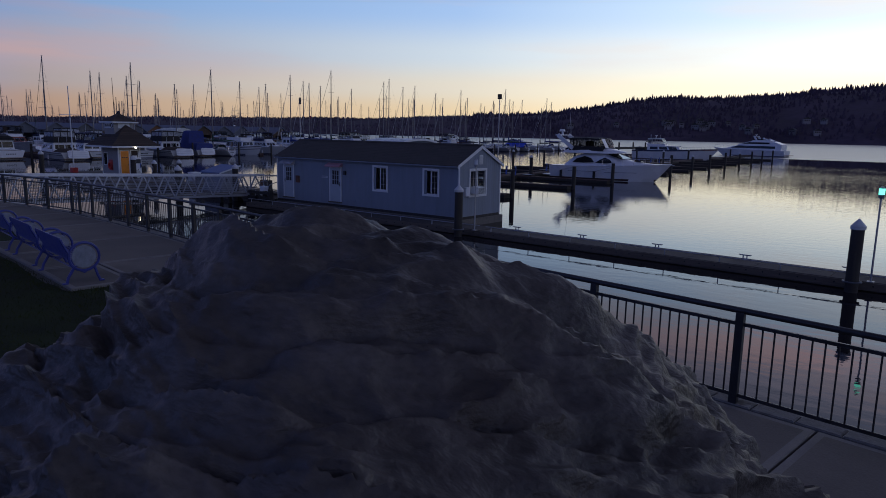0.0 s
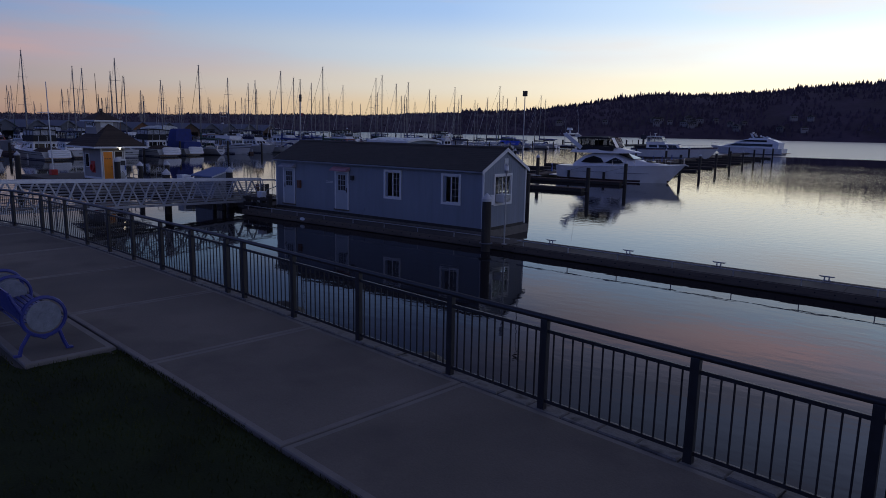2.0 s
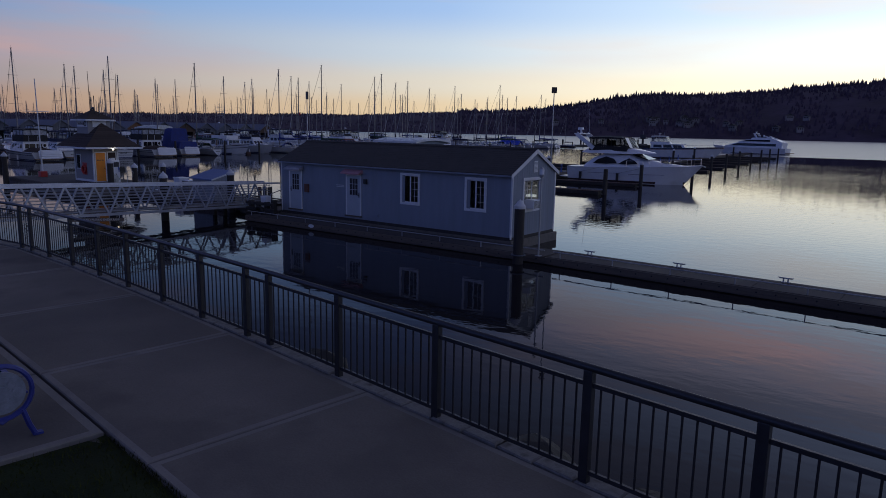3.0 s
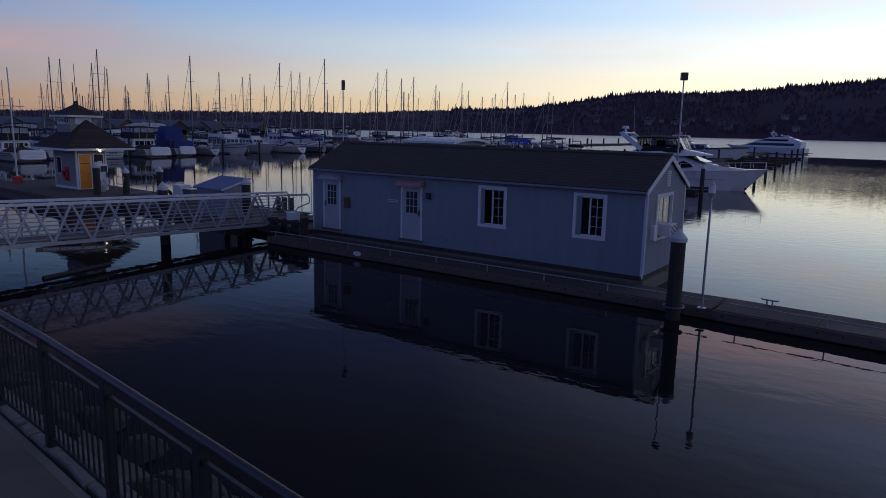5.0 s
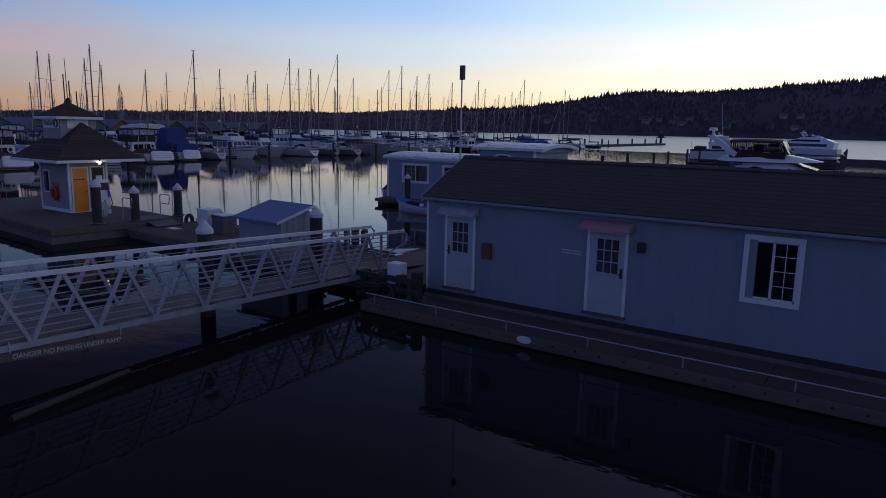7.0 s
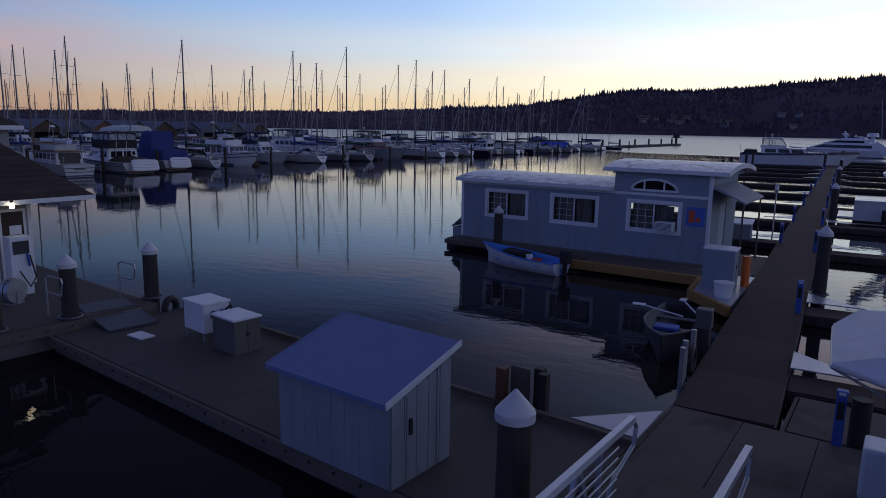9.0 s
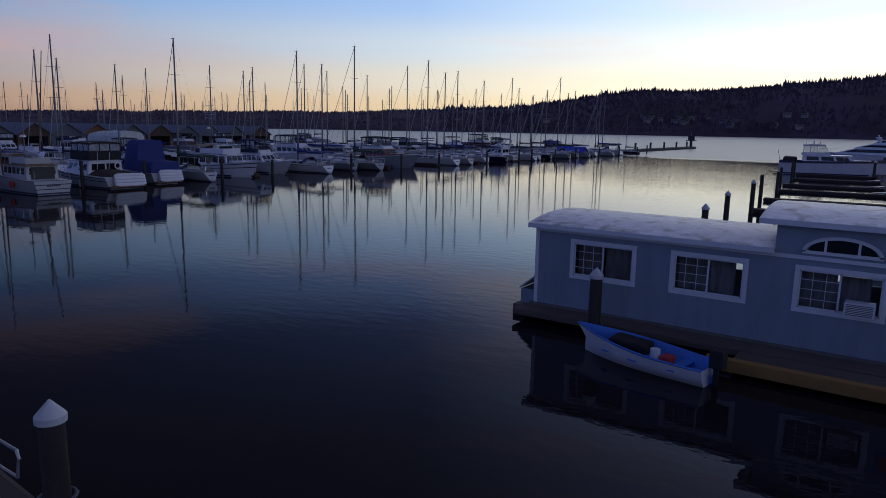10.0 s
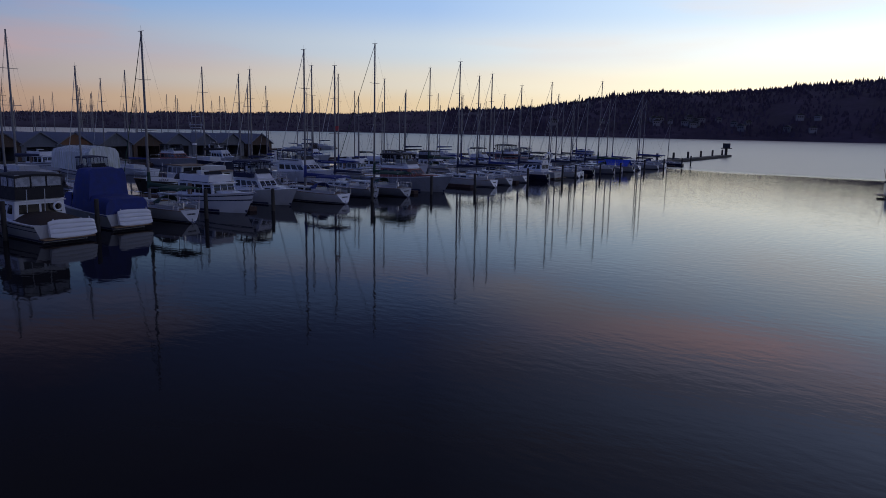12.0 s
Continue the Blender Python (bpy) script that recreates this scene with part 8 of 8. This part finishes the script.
# skiff and dinghy
def open_boat(name, label, L, B, outside, inside, things=()):
    t = thing(name, label, "rowing boat", group="small boats")
    ss = np.linspace(0, 1, 13)
    def half(s):
        return B / 2 * (.78 + .22 * min(1, s / .35)) * (1 - max(0, (s - .4) / .6) ** 2.2) + .012
    def section(s, k, dz):
        sh = .46 + .28 * s ** 2
        h = half(s) - k
        return [(s * L + (.28 * s ** 4 if j in (0, 6) else 0) - k * s, h * y, z * sh + dz * (1 - abs(y) ** 4)) for j, (y, z) in enumerate(((-1, 1), (-.9, .5), (-.6, -.05), (0, -.2), (.6, -.05), (.9, .5), (1, 1)))]
    bm = loft([section(s, 0, 0) for s in ss])
    bm.verts.ensure_lookup_table()
    bm.faces.new(bm.verts[:7])
    part("hull", bm, outside, t, smooth=50)
    bm = loft([section(s, .04, .06) for s in ss])
    bm.verts.ensure_lookup_table()
    bm.faces.new(bm.verts[:7])
    part("lining", bm, inside, t, smooth=50)
    for side in (0, 6):
        part("gunwale", pipe([section(s, .012, 0)[side] for s in ss], .03, n=6), inside, t, smooth=60)
    for s in (.22, .5, .74):
        part("thwart", box(s * L - .13, s * L + .13, -half(s) * .93, half(s) * .93, .26, .30, bevel=.01), inside, t)
    return t


t = open_boat("skiff", "white skiff with bright blue inside and outboard", 3.65, 1.35, GELCOAT, SKIFF_BLUE)
t.matrix_basis = pose(-41.95, 42.48, 0, 0, 0, 169)
part("outboard", box(-.34, .02, -.16, .16, .45, .95, bevel=.06, bm=box(-.2, -.08, -.05, .05, -.3, .5)), RUBBER, t)
part("dark_tarp", wobble(box(1.75, 2.85, -.45, .2, .25, .62, bevel=.1), .05, 3), BLACK_CANVAS, t)
part("white_can", tube((1.45, .1, .24), (1.45, .1, .58), .13, n=12), PLASTIC_WHITE, t)
part("red_can", box(1.0, 1.3, -.15, .2, .24, .46, bevel=.04), RED, t)
t = open_boat("dinghy", "dark grey dinghy with an oar and a blue cushion aboard", 4.0, 1.6, DINGHY_GREY, DINGHY_GREY)
t.matrix_basis = pose(-36.45, 39.0, 0, 0, 0, -83)
part("oar", tube((1.6, .1, .55), (1.1, -1.0, .60), .022, n=6, bm=box(.95, 1.17, -1.32, -.98, .585, .615, bevel=.01)), PLASTIC_WHITE, t)
part("oar", tube((.9, .35, .50), (.1, -.1, .62), .022, n=6, bm=box(-.2, .12, -.22, -.04, .60, .63, bevel=.01)), PLASTIC_WHITE, t)
part("blue_cushion", box(2.05, 2.5, -.5, .12, .32, .44, bevel=.05), BLUE_POST, t)

# things along the near end of the pier
t = thing("meter_pedestal", "pale meter cabinet on a timber post at the pier's edge", "cabinet", on_pier(4.2, -1.05, .2), PIER_TURN)
part("post", box(-.15, .15, -.15, .15, -.2, .7, bevel=.02), DARK_WOOD, t)
part("cabinet", box(-.18, .18, -.16, .16, .58, 1.05, bevel=.03), PLASTIC_GREY, t)
for u, v in ((1.2, -.95), (1.7, -1.0), (2.6, -1.0)):
    t = thing("dock_post", "short rust-brown post at the dock edge", "post", on_pier(u, v, -.2), 0, group="short posts")
    part("post", tube((0, 0, 0), (0, 0, 1.35), .06), GALV, t)
t = thing("tyre_fender", "old car tyre hung at the pier edge as fender", "tyre", on_pier(2.3, -.98, .55), PIER_TURN)
part("tyre", pipe([(0, .26 * math.cos(a), .26 * math.sin(a)) for a in np.linspace(0, 2 * math.pi, 17)], .09, n=8), RUBBER, t, smooth=60)
pedestal(-.2, 2.45)
lone("dock_box", wobble(box(-31.74, -31.28, 29.95, 30.5, .398, 1.15, bevel=.05), .01, 2), PLASTIC_WHITE, "white plastic dock box beside the landing", "box")
t = thing("bollard", "dark timber bollards at the landing", "bollard", (-31.85, 31.95, -.1))
part("post", tube((0, 0, 0), (0, 0, 1.25), .15, n=12), DARK_WOOD, t, smooth=50)
part("post", tube((.55, .5, 0), (.55, .5, 1.15), .15, n=12), DARK_WOOD, t, smooth=50)
concrete_dock("dock_10", -32.95, -28.2, 31.85, 33.75, .34, "short plank-topped float beside the pier", panel=1.5, deck=LANDING)
t = thing("utility_cabinet", "white utility box on a stand by the gangway", "cabinet", (-31.2, 25.4, MAIN_Z))
part("body", box(-.22, .22, -.18, .18, .35, .95, bevel=.03), PLASTIC_WHITE, t)
part("stand", box(-.12, .12, -.1, .1, -.002, .36), GALV, t)

# fabric awning on the office's pier-side gable, hipped towards the dock
t = thing("awning", "pale blue-grey fabric awning fixed to the office gable", "awning", (-30.61, 28.0, 0))
corner, outer, tail = (-1.49, -.15, 2.88), (-1.64, 1.75, 2.85), (-1.40, 2.62, 2.90)
hip, ridge, end = (0, -1.32, 2.92), ((0, -.1, 3.38), (0, 1.55, 3.38)), (-.02, 2.66, 3.04)
FABRIC = mat("awning_fabric", (.62, .65, .72), .75, var=.1, scale=2, fine=60, bump=.2, stain=(.45, .46, .5), amount=.4)
for quad in ((corner, outer, ridge[1], ridge[0]), (hip, corner, ridge[0]), (outer, tail, end, ridge[1])):
    bm = bmesh.new()
    hi = [bm.verts.new(v) for v in quad]
    lo = [bm.verts.new((v[0], v[1], v[2] - .025)) for v in quad]
    bm.faces.new(hi)
    bm.faces.new(lo[::-1])
    for i in range(len(hi)):
        bm.faces.new((hi[i - 1], hi[i], lo[i], lo[i - 1]))
    bmesh.ops.recalc_face_normals(bm, faces=bm.faces[:])
    part("canopy_panel", bm, FABRIC, t)
for p_, q_ in ((hip, corner), (corner, outer), (outer, tail)):
    part("frame_tube", tube((p_[0], p_[1], p_[2] - .045), (q_[0], q_[1], q_[2] - .045), .018, n=8), GALV, t, smooth=60)
for p_, y in ((corner, -.15), (outer, 1.7)):
    part("brace", tube((p_[0], p_[1], p_[2] - .05), (0, y, 2.2), .016, n=8), GALV, t, smooth=60)

# lamp and storage box at the first finger beyond the cottage
dock_lamp((-36.75, 54.6, .30), 2.6)
t = thing("deck_box", "dark dock box with a pale slanted lid", "box", (-38.5, 54.45, .318), PIER_TURN)
part("body", box(-.85, .85, -.4, .4, -.002, .72, bevel=.02), SHED_WALL, t)
part("lid", prism([(-.46, .70), (.46, .84), (.46, .90), (-.46, .76)], -.9, .9, axis="x"), PLASTIC_WHITE, t)

# grill float beyond the cottage
t = thing("swim_float", "low float moored beyond the cottage", "dock", (-48.99, 57.34, 0), 5)
part("deck", box(-3.0, 3.4, -1.7, 2.6, .02, .42, bevel=.03), DOCK_CONCRETE, t)
for y in (-1.74, 2.64):
    part("edge", box(-3.05, 3.45, y - .04, y + .04, .1, .45), DOCK_SIDE, t)
t = thing("deck_box", "long grey-white deck storage box", "box", (-51.48, 57.2, .42), 5)
part("body", box(-.35, .35, -1.7, 1.7, -.002, .70, bevel=.02), PLASTIC_GREY, t)
part("lid", box(-.38, .38, -1.75, 1.75, .70, .75, bevel=.02), PLASTIC_WHITE, t)
t = thing("barbecue", "covered steel barbecue on a cart", "barbecue", (-50.55, 57.5, .42), 5)
part("hood", loft([[(-.3, .45 * yy, .85), (-.26, .45 * yy, 1.08), (0, .45 * yy, 1.2), (.26, .45 * yy, 1.08), (.3, .45 * yy, .85)] for yy in (-1, 1)], caps=(True, True)), GALV, t, smooth=50)
part("firebox", box(-.3, .3, -.45, .45, .66, .85, bevel=.02), BLACK_STEEL, t)
for x in (-.26, .26):
    for y in (-.4, .4):
        part("leg", box(x - .02, x + .02, y - .02, y + .02, -.002, .66), BLACK_STEEL, t)
part("shelf", box(-.28, .28, -.42, .42, .16, .19), GALV, t)
for x, y in ((-50.1, 55.85), (-50.5, 59.4)):
    lone("bucket", tube((x, y, .419), (x, y, .78), .13, .16, n=14), YELLOW, "yellow plastic bucket on the float", "bucket", smooth=50)

# ---- boats on the pier berths ----
def express(label, L, B):
    """A modern flybridge cruiser with a sweeping cabin line."""
    t = thing("motor_cruiser", label, "boat", group="boats in the marina")
    fs, fb = 1.45, 1.95
    half, sheer = hull(t, L, B, fs, fb, GELCOAT, GELCOAT, stern=.93, full=2.6, rake=.13, tuck=.80, stripe=ANTIFOUL)
    w = B * .42
    # swept deckhouse, lofted along the boat
    def house(rows_):
        return [[(x, ww * g, zb + (zt - zb) * (1 - abs(g) ** pw)) for g in np.linspace(-1, 1, 13)] for x, ww, zb, zt, pw in rows_]
    prof = [(L * .13, w * .92, fs - .05, fs + .35, 6), (L * .20, w, fs - .05, fs + 1.05, 6), (L * .28, w, fs - .05, fs + 1.42, 6), (L * .48, w * .97, fs - .05, fs + 1.42, 6), (L * .60, w * .86, fs - .02, fs + .95, 4.5), (L * .72, w * .70, fs + .02, fs + .62, 3.5), (L * .86, w * .40, fs + .22, fs + .45, 3), (L * .93, w * .16, fs + .34, fs + .40, 2)]
    d = part("deckhouse", loft(house(prof)), GELCOAT, t, smooth=60)
    for sy in (-1, 1):
        for a0, a1, z0, z1 in ((.21, .40, .42, 1.12), (.41, .56, .42, 1.02)):
            pts = [(L * a0, z0), (L * (a0 + a1) / 2, z0 - .03), (L * a1, z0 + .05), (L * (a1 - .025), z1 - .22), (L * (a0 * .45 + a1 * .55), z1), (L * (a0 + .035), z1 - .30)]
            bm = bmesh.new()
            vs = [bm.verts.new((x, sy * (w + .004 - .03 * (z - .4)), fs + z)) for x, z in pts]
            us = [bm.verts.new((x, sy * (w - .05 - .03 * (z - .4)), fs + z)) for x, z in pts]
            bm.faces.new(vs)
            for i in range(len(vs)):
                bm.faces.new((us[i - 1], us[i], vs[i], vs[i - 1]))
            part("side_window", bm, TINTED, d)
    part("windscreen", slat((L * .635, -w * .78, fs + .86), (L * .635, w * .78, fs + .86), (L * .505, w * .84, fs + 1.40), (L * .505, -w * .84, fs + 1.40), .02, .98, .05, .95, .05, bmesh.new()), TINTED, d)
    # flybridge overhang, swept to a beak
    fbp = [(L * .10, w * .80, fs + 1.46, fs + 1.62, 6), (L * .16, w * .98, fs + 1.42, fs + 1.95, 7), (L * .34, w * 1.0, fs + 1.42, fs + 2.12, 7), (L * .50, w * .88, fs + 1.44, fs + 1.95, 5), (L * .62, w * .52, fs + 1.50, fs + 1.66, 3), (L * .655, w * .15, fs + 1.53, fs + 1.57, 2)]
    f = part("flybridge", loft([[(x, ww * g, zb + (zt - zb) * (1 - abs(g) ** pw)) for g in np.linspace(-1, 1, 13)] + [(x, ww * g, zb) for g in np.linspace(.92, -.92, 11)] for x, ww, zb, zt, pw in fbp], close=True, caps=(True, True)), GELCOAT, t, smooth=50)
    enclosure(t, L * .17, L * .42, w * .84, fs + 1.95, fs + 3.05, BLACK_CANVAS, rake=.5, skirt=.18, film=SMOKED)
    for k in range(3):
        ya, yb = -w * .8 + 1.6 * w * k / 3, -w * .8 + 1.6 * w * (k + 1) / 3
        p = part("wind_curtain", slat((L * .485, ya, fs + 2.0), (L * .485, yb, fs + 2.0), (L * .44, yb, fs + 3.05), (L * .44, ya, fs + 3.05), .03, .97, .03, .97, .01, bmesh.new()), mat("pale_vinyl", (.5, .55, .58), .2, bump=.05) if k == 0 else VINYL, f)
    for sy in (-1, 1):
        part("arch_leg", bar((L * .20, sy * w * .9, fs + 1.9), (L * .05, sy * w * .8, fs + 3.35), .10, .42), GELCOAT, t)
    arch = part("arch_top", box(L * .03, L * .075, -w * .82, w * .82, fs + 3.28, fs + 3.40, bevel=.03), GELCOAT, t)
    part("radar_dome", tube((L * .04, 0, fs + 3.75), (L * .04, 0, fs + 4.0), .34, .28, n=18), GELCOAT, arch, smooth=50)
    part("dome_stand", tube((L * .045, 0, fs + 3.38), (L * .04, 0, fs + 3.76), .14, .10), GELCOAT, arch)
    part("antenna", tube((L * .08, w * .7, fs + 3.3), (L * .06, w * .7, fs + 6.0), .016, .008, n=5), GELCOAT, arch)
    part("helm_seat", box(L * .28, L * .33, -.5, .5, fs + 2.0, fs + 2.75, bevel=.1), BLACK_CANVAS, f)
    part("swim_platform", box(-.85, .05, -B * .42, B * .42, .32, .42, bevel=.03), GELCOAT, t)
    for k in (.18, .5):
        part("hull_stripe", bar((L * k, -half(k) - .004, fs * .62), (L * (k + .26), -half(k + .26) - .004, fs * .66), .012, .03), BOOT, t)
    bow_rail(t, L, half, sheer, .48, .62)
    for s in (.12, .42):
        y = -(half(s) + .12)
        part("fender", tube((s * L, y, .25), (s * L, y, .95), .14, n=12), RUBBER, t, smooth=50)
        part("mooring_line", tube((s * L, y, .95), (s * L + 2.2, -half(s + .15), fs + .05), .018, n=5), ROPE, t)
    part("anchor", bar((L - .3, 0, fb), (L + .25, 0, fb - .12), .14, .08), GALV, t)
    part("deck_hatch", box(L * .70, L * .76, -.4, .4, fs + .62, fs + .70, bevel=.03), TINTED, t)
    return t


def tier(t, name, side, w, lean, material, parent=None):
    """A deckhouse storey: its side outline (x, z) carried across the boat, narrowing upward."""
    z0, z1 = min(z for _, z in side), max(z for _, z in side)
    rows = [[(x, g * (w - lean * (z - z0) / max(z1 - z0, .01)), z) for x, z in side] for g in (-1, 1)]
    return part(name, loft(rows, close=True, caps=(True, True)), material, parent or t)


def motor_yacht(label, L, B):
    """A large yacht with a raked deckhouse, flybridge and radar arch."""
    t = thing("motor_yacht", label, "boat", group="boats in the marina")
    fs, fb = 1.7, 2.25
    half, sheer = hull(t, L, B, fs, fb, GELCOAT, GELCOAT, stern=.9, full=2.6, rake=.14)
    w = B * .43
    a = fs - .05
    d = tier(t, "deckhouse", [(L * .05, a), (L * .84, a + .2), (L * .76, a + .62), (L * .60, a + 1.55), (L * .04, a + 1.5)], w, .12, GELCOAT)
    tier(t, "side_window", [(L * .12, a + .60), (L * .72, a + .62), (L * .61, a + 1.30), (L * .12, a + 1.25)], w + .03, .06, TINTED, d)
    b = a + 1.5
    u = tier(t, "upper_house", [(L * .05, b), (L * .64, b + .05), (L * .57, b + .42), (L * .47, b + .95), (L * .14, b + .95), (L * .05, b + .2)], w * .92, .2, GELCOAT)
    tier(t, "upper_windows", [(L * .20, b + .30), (L * .56, b + .32), (L * .475, b + .78), (L * .20, b + .78)], w * .92 + .03, .14, TINTED, u)
    c = b + 1.0
    f = tier(t, "bridge_coaming", [(L * .20, c - .06), (L * .46, c - .06), (L * .43, c + .36), (L * .21, c + .40)], w * .74, .05, GELCOAT)
    tier(t, "bridge_screen", [(L * .30, c + .34), (L * .43, c + .34), (L * .39, c + .74), (L * .30, c + .68)], w * .70, .05, TINTED, f)
    for sy in (-1, 1):
        part("arch_leg", bar((L * .37, sy * w * .72, c - .1), (L * .42, sy * w * .62, c + 1.45), .12, .55), GELCOAT, t)
        part("rear_brace", bar((L * .07, sy * w * .8, b + .2), (L * .27, sy * w * .68, c + .75), .10, .28), GELCOAT, t)
    ar = part("arch_top", box(L * .40, L * .44, -w * .64, w * .64, c + 1.38, c + 1.52, bevel=.04), GELCOAT, t)
    part("radar", box(L * .415, L * .425, -.9, .9, c + 1.8, c + 1.93, bevel=.03, bm=tube((L * .42, 0, c + 1.5), (L * .42, 0, c + 1.8), .12)), GELCOAT, ar)
    part("dome", tube((L * .30, w * .4, c + .6), (L * .30, w * .4, c + 1.1), .3, .2, n=14), GELCOAT, ar, smooth=50)
    bow_rail(t, L, half, sheer, .4, .8)
    part("swim_platform", box(-1.0, .05, -B * .42, B * .42, .4, .52, bevel=.03), TEAK, t)
    return t


def classic_yacht(label, L, B):
    """An old motor yacht: long low hull, glazed flybridge amidships aft, low saloon."""
    t = thing("motor_yacht", label, "boat", group="boats in the marina")
    fs, fb = 1.75, 2.3
    half, sheer = hull(t, L, B, fs, fb, GELCOAT, GELCOAT_OLD, stern=.9, full=2.7, rake=.12, rub=VARNISH)
    w = B * .38
    part("bulwark", loft([[(s * L, g * half(s) * .97, sheer(s) - .05), (s * L, g * half(s) * .97, sheer(s) + .28)] for g in (-1,) for s in np.linspace(0, .99, 12)]), DARK_HULL, t, "dark painted bulwark")
    part("bulwark", loft([[(s * L, half(s) * .97, sheer(s) - .05), (s * L, half(s) * .97, sheer(s) + .28)] for s in np.linspace(0, .99, 12)]), DARK_HULL, t, "dark painted bulwark")
    lo, hi = cabin_block(L * .18, L * .60, w, w * .8, fs - .05, fs + 1.15, L * .05, .05, .10)
    c = cabin(t, "saloon", lo, hi, GELCOAT, GELCOAT, over=.12)
    panes(c, lo, hi, ((0, 3), (1, 3), (2, 3), (3, 2)), v=(.40, .88))
    lo, hi = cabin_block(L * .56, L * .74, w * .7, w * .5, fs, fs + .55, .6, .1, .1)
    cabin(t, "trunk", lo, hi, GELCOAT)
    z = fs + 1.2
    lo, hi = cabin_block(L * .17, L * .40, w * .84, w * .74, z, z + .40, .25, .0, .03)
    f = cabin(t, "flybridge", lo, hi, GELCOAT)
    enclosure(t, L * .185, L * .345, w * .78, z + .35, z + 1.55, WHITE_CANVAS, rake=.75, film=VINYL)
    for x, h in ((.20, 2.5), (.26, 2.2), (.31, 2.35)):
        part("antenna", tube((L * x, 0, z + 1.5), (L * x, 0, z + h), .03, .02, n=6), GALV, f)
    part("radar", box(L * .25, L * .27, -.6, .6, z + 2.1, z + 2.2, bevel=.03, bm=tube((L * .26, 0, z + 1.5), (L * .26, 0, z + 2.1), .08)), GELCOAT, f)
    part("cockpit_cover", wobble(box(L * .03, L * .14, -w * .8, w * .8, fs - .05, fs + .85, bevel=.2), .12, 1.5), BLACK_CANVAS, t)
    part("ensign_staff", tube((.1, 0, fs), (-.35, 0, fs + 1.9), .03, n=6), WOOD_MAST, t)
    bow_rail(t, L, half, sheer, .5, .75)
    part("swim_platform", box(-.8, .05, -B * .4, B * .4, .25, .35, bevel=.03), TEAK, t)
    return t


wb = express("white flybridge cruiser with black canvas top moored at the pier", 13.2, 4.3)
wb.matrix_basis = pose(-34.4, 69.2, 0, 0, 0, 3)
my = motor_yacht("large white motor yacht lying at the pier's end", 20.4, 5.4)
my.matrix_basis = pose(-37.2, 204.5, 0, 0, 0, 173)
mid = classic_yacht("old white motor yacht with dark bulwark and glazed flybridge", 17.5, 4.5)
mid.matrix_basis = pose(-56.1, 144.6, 0, 0, 0, 6)
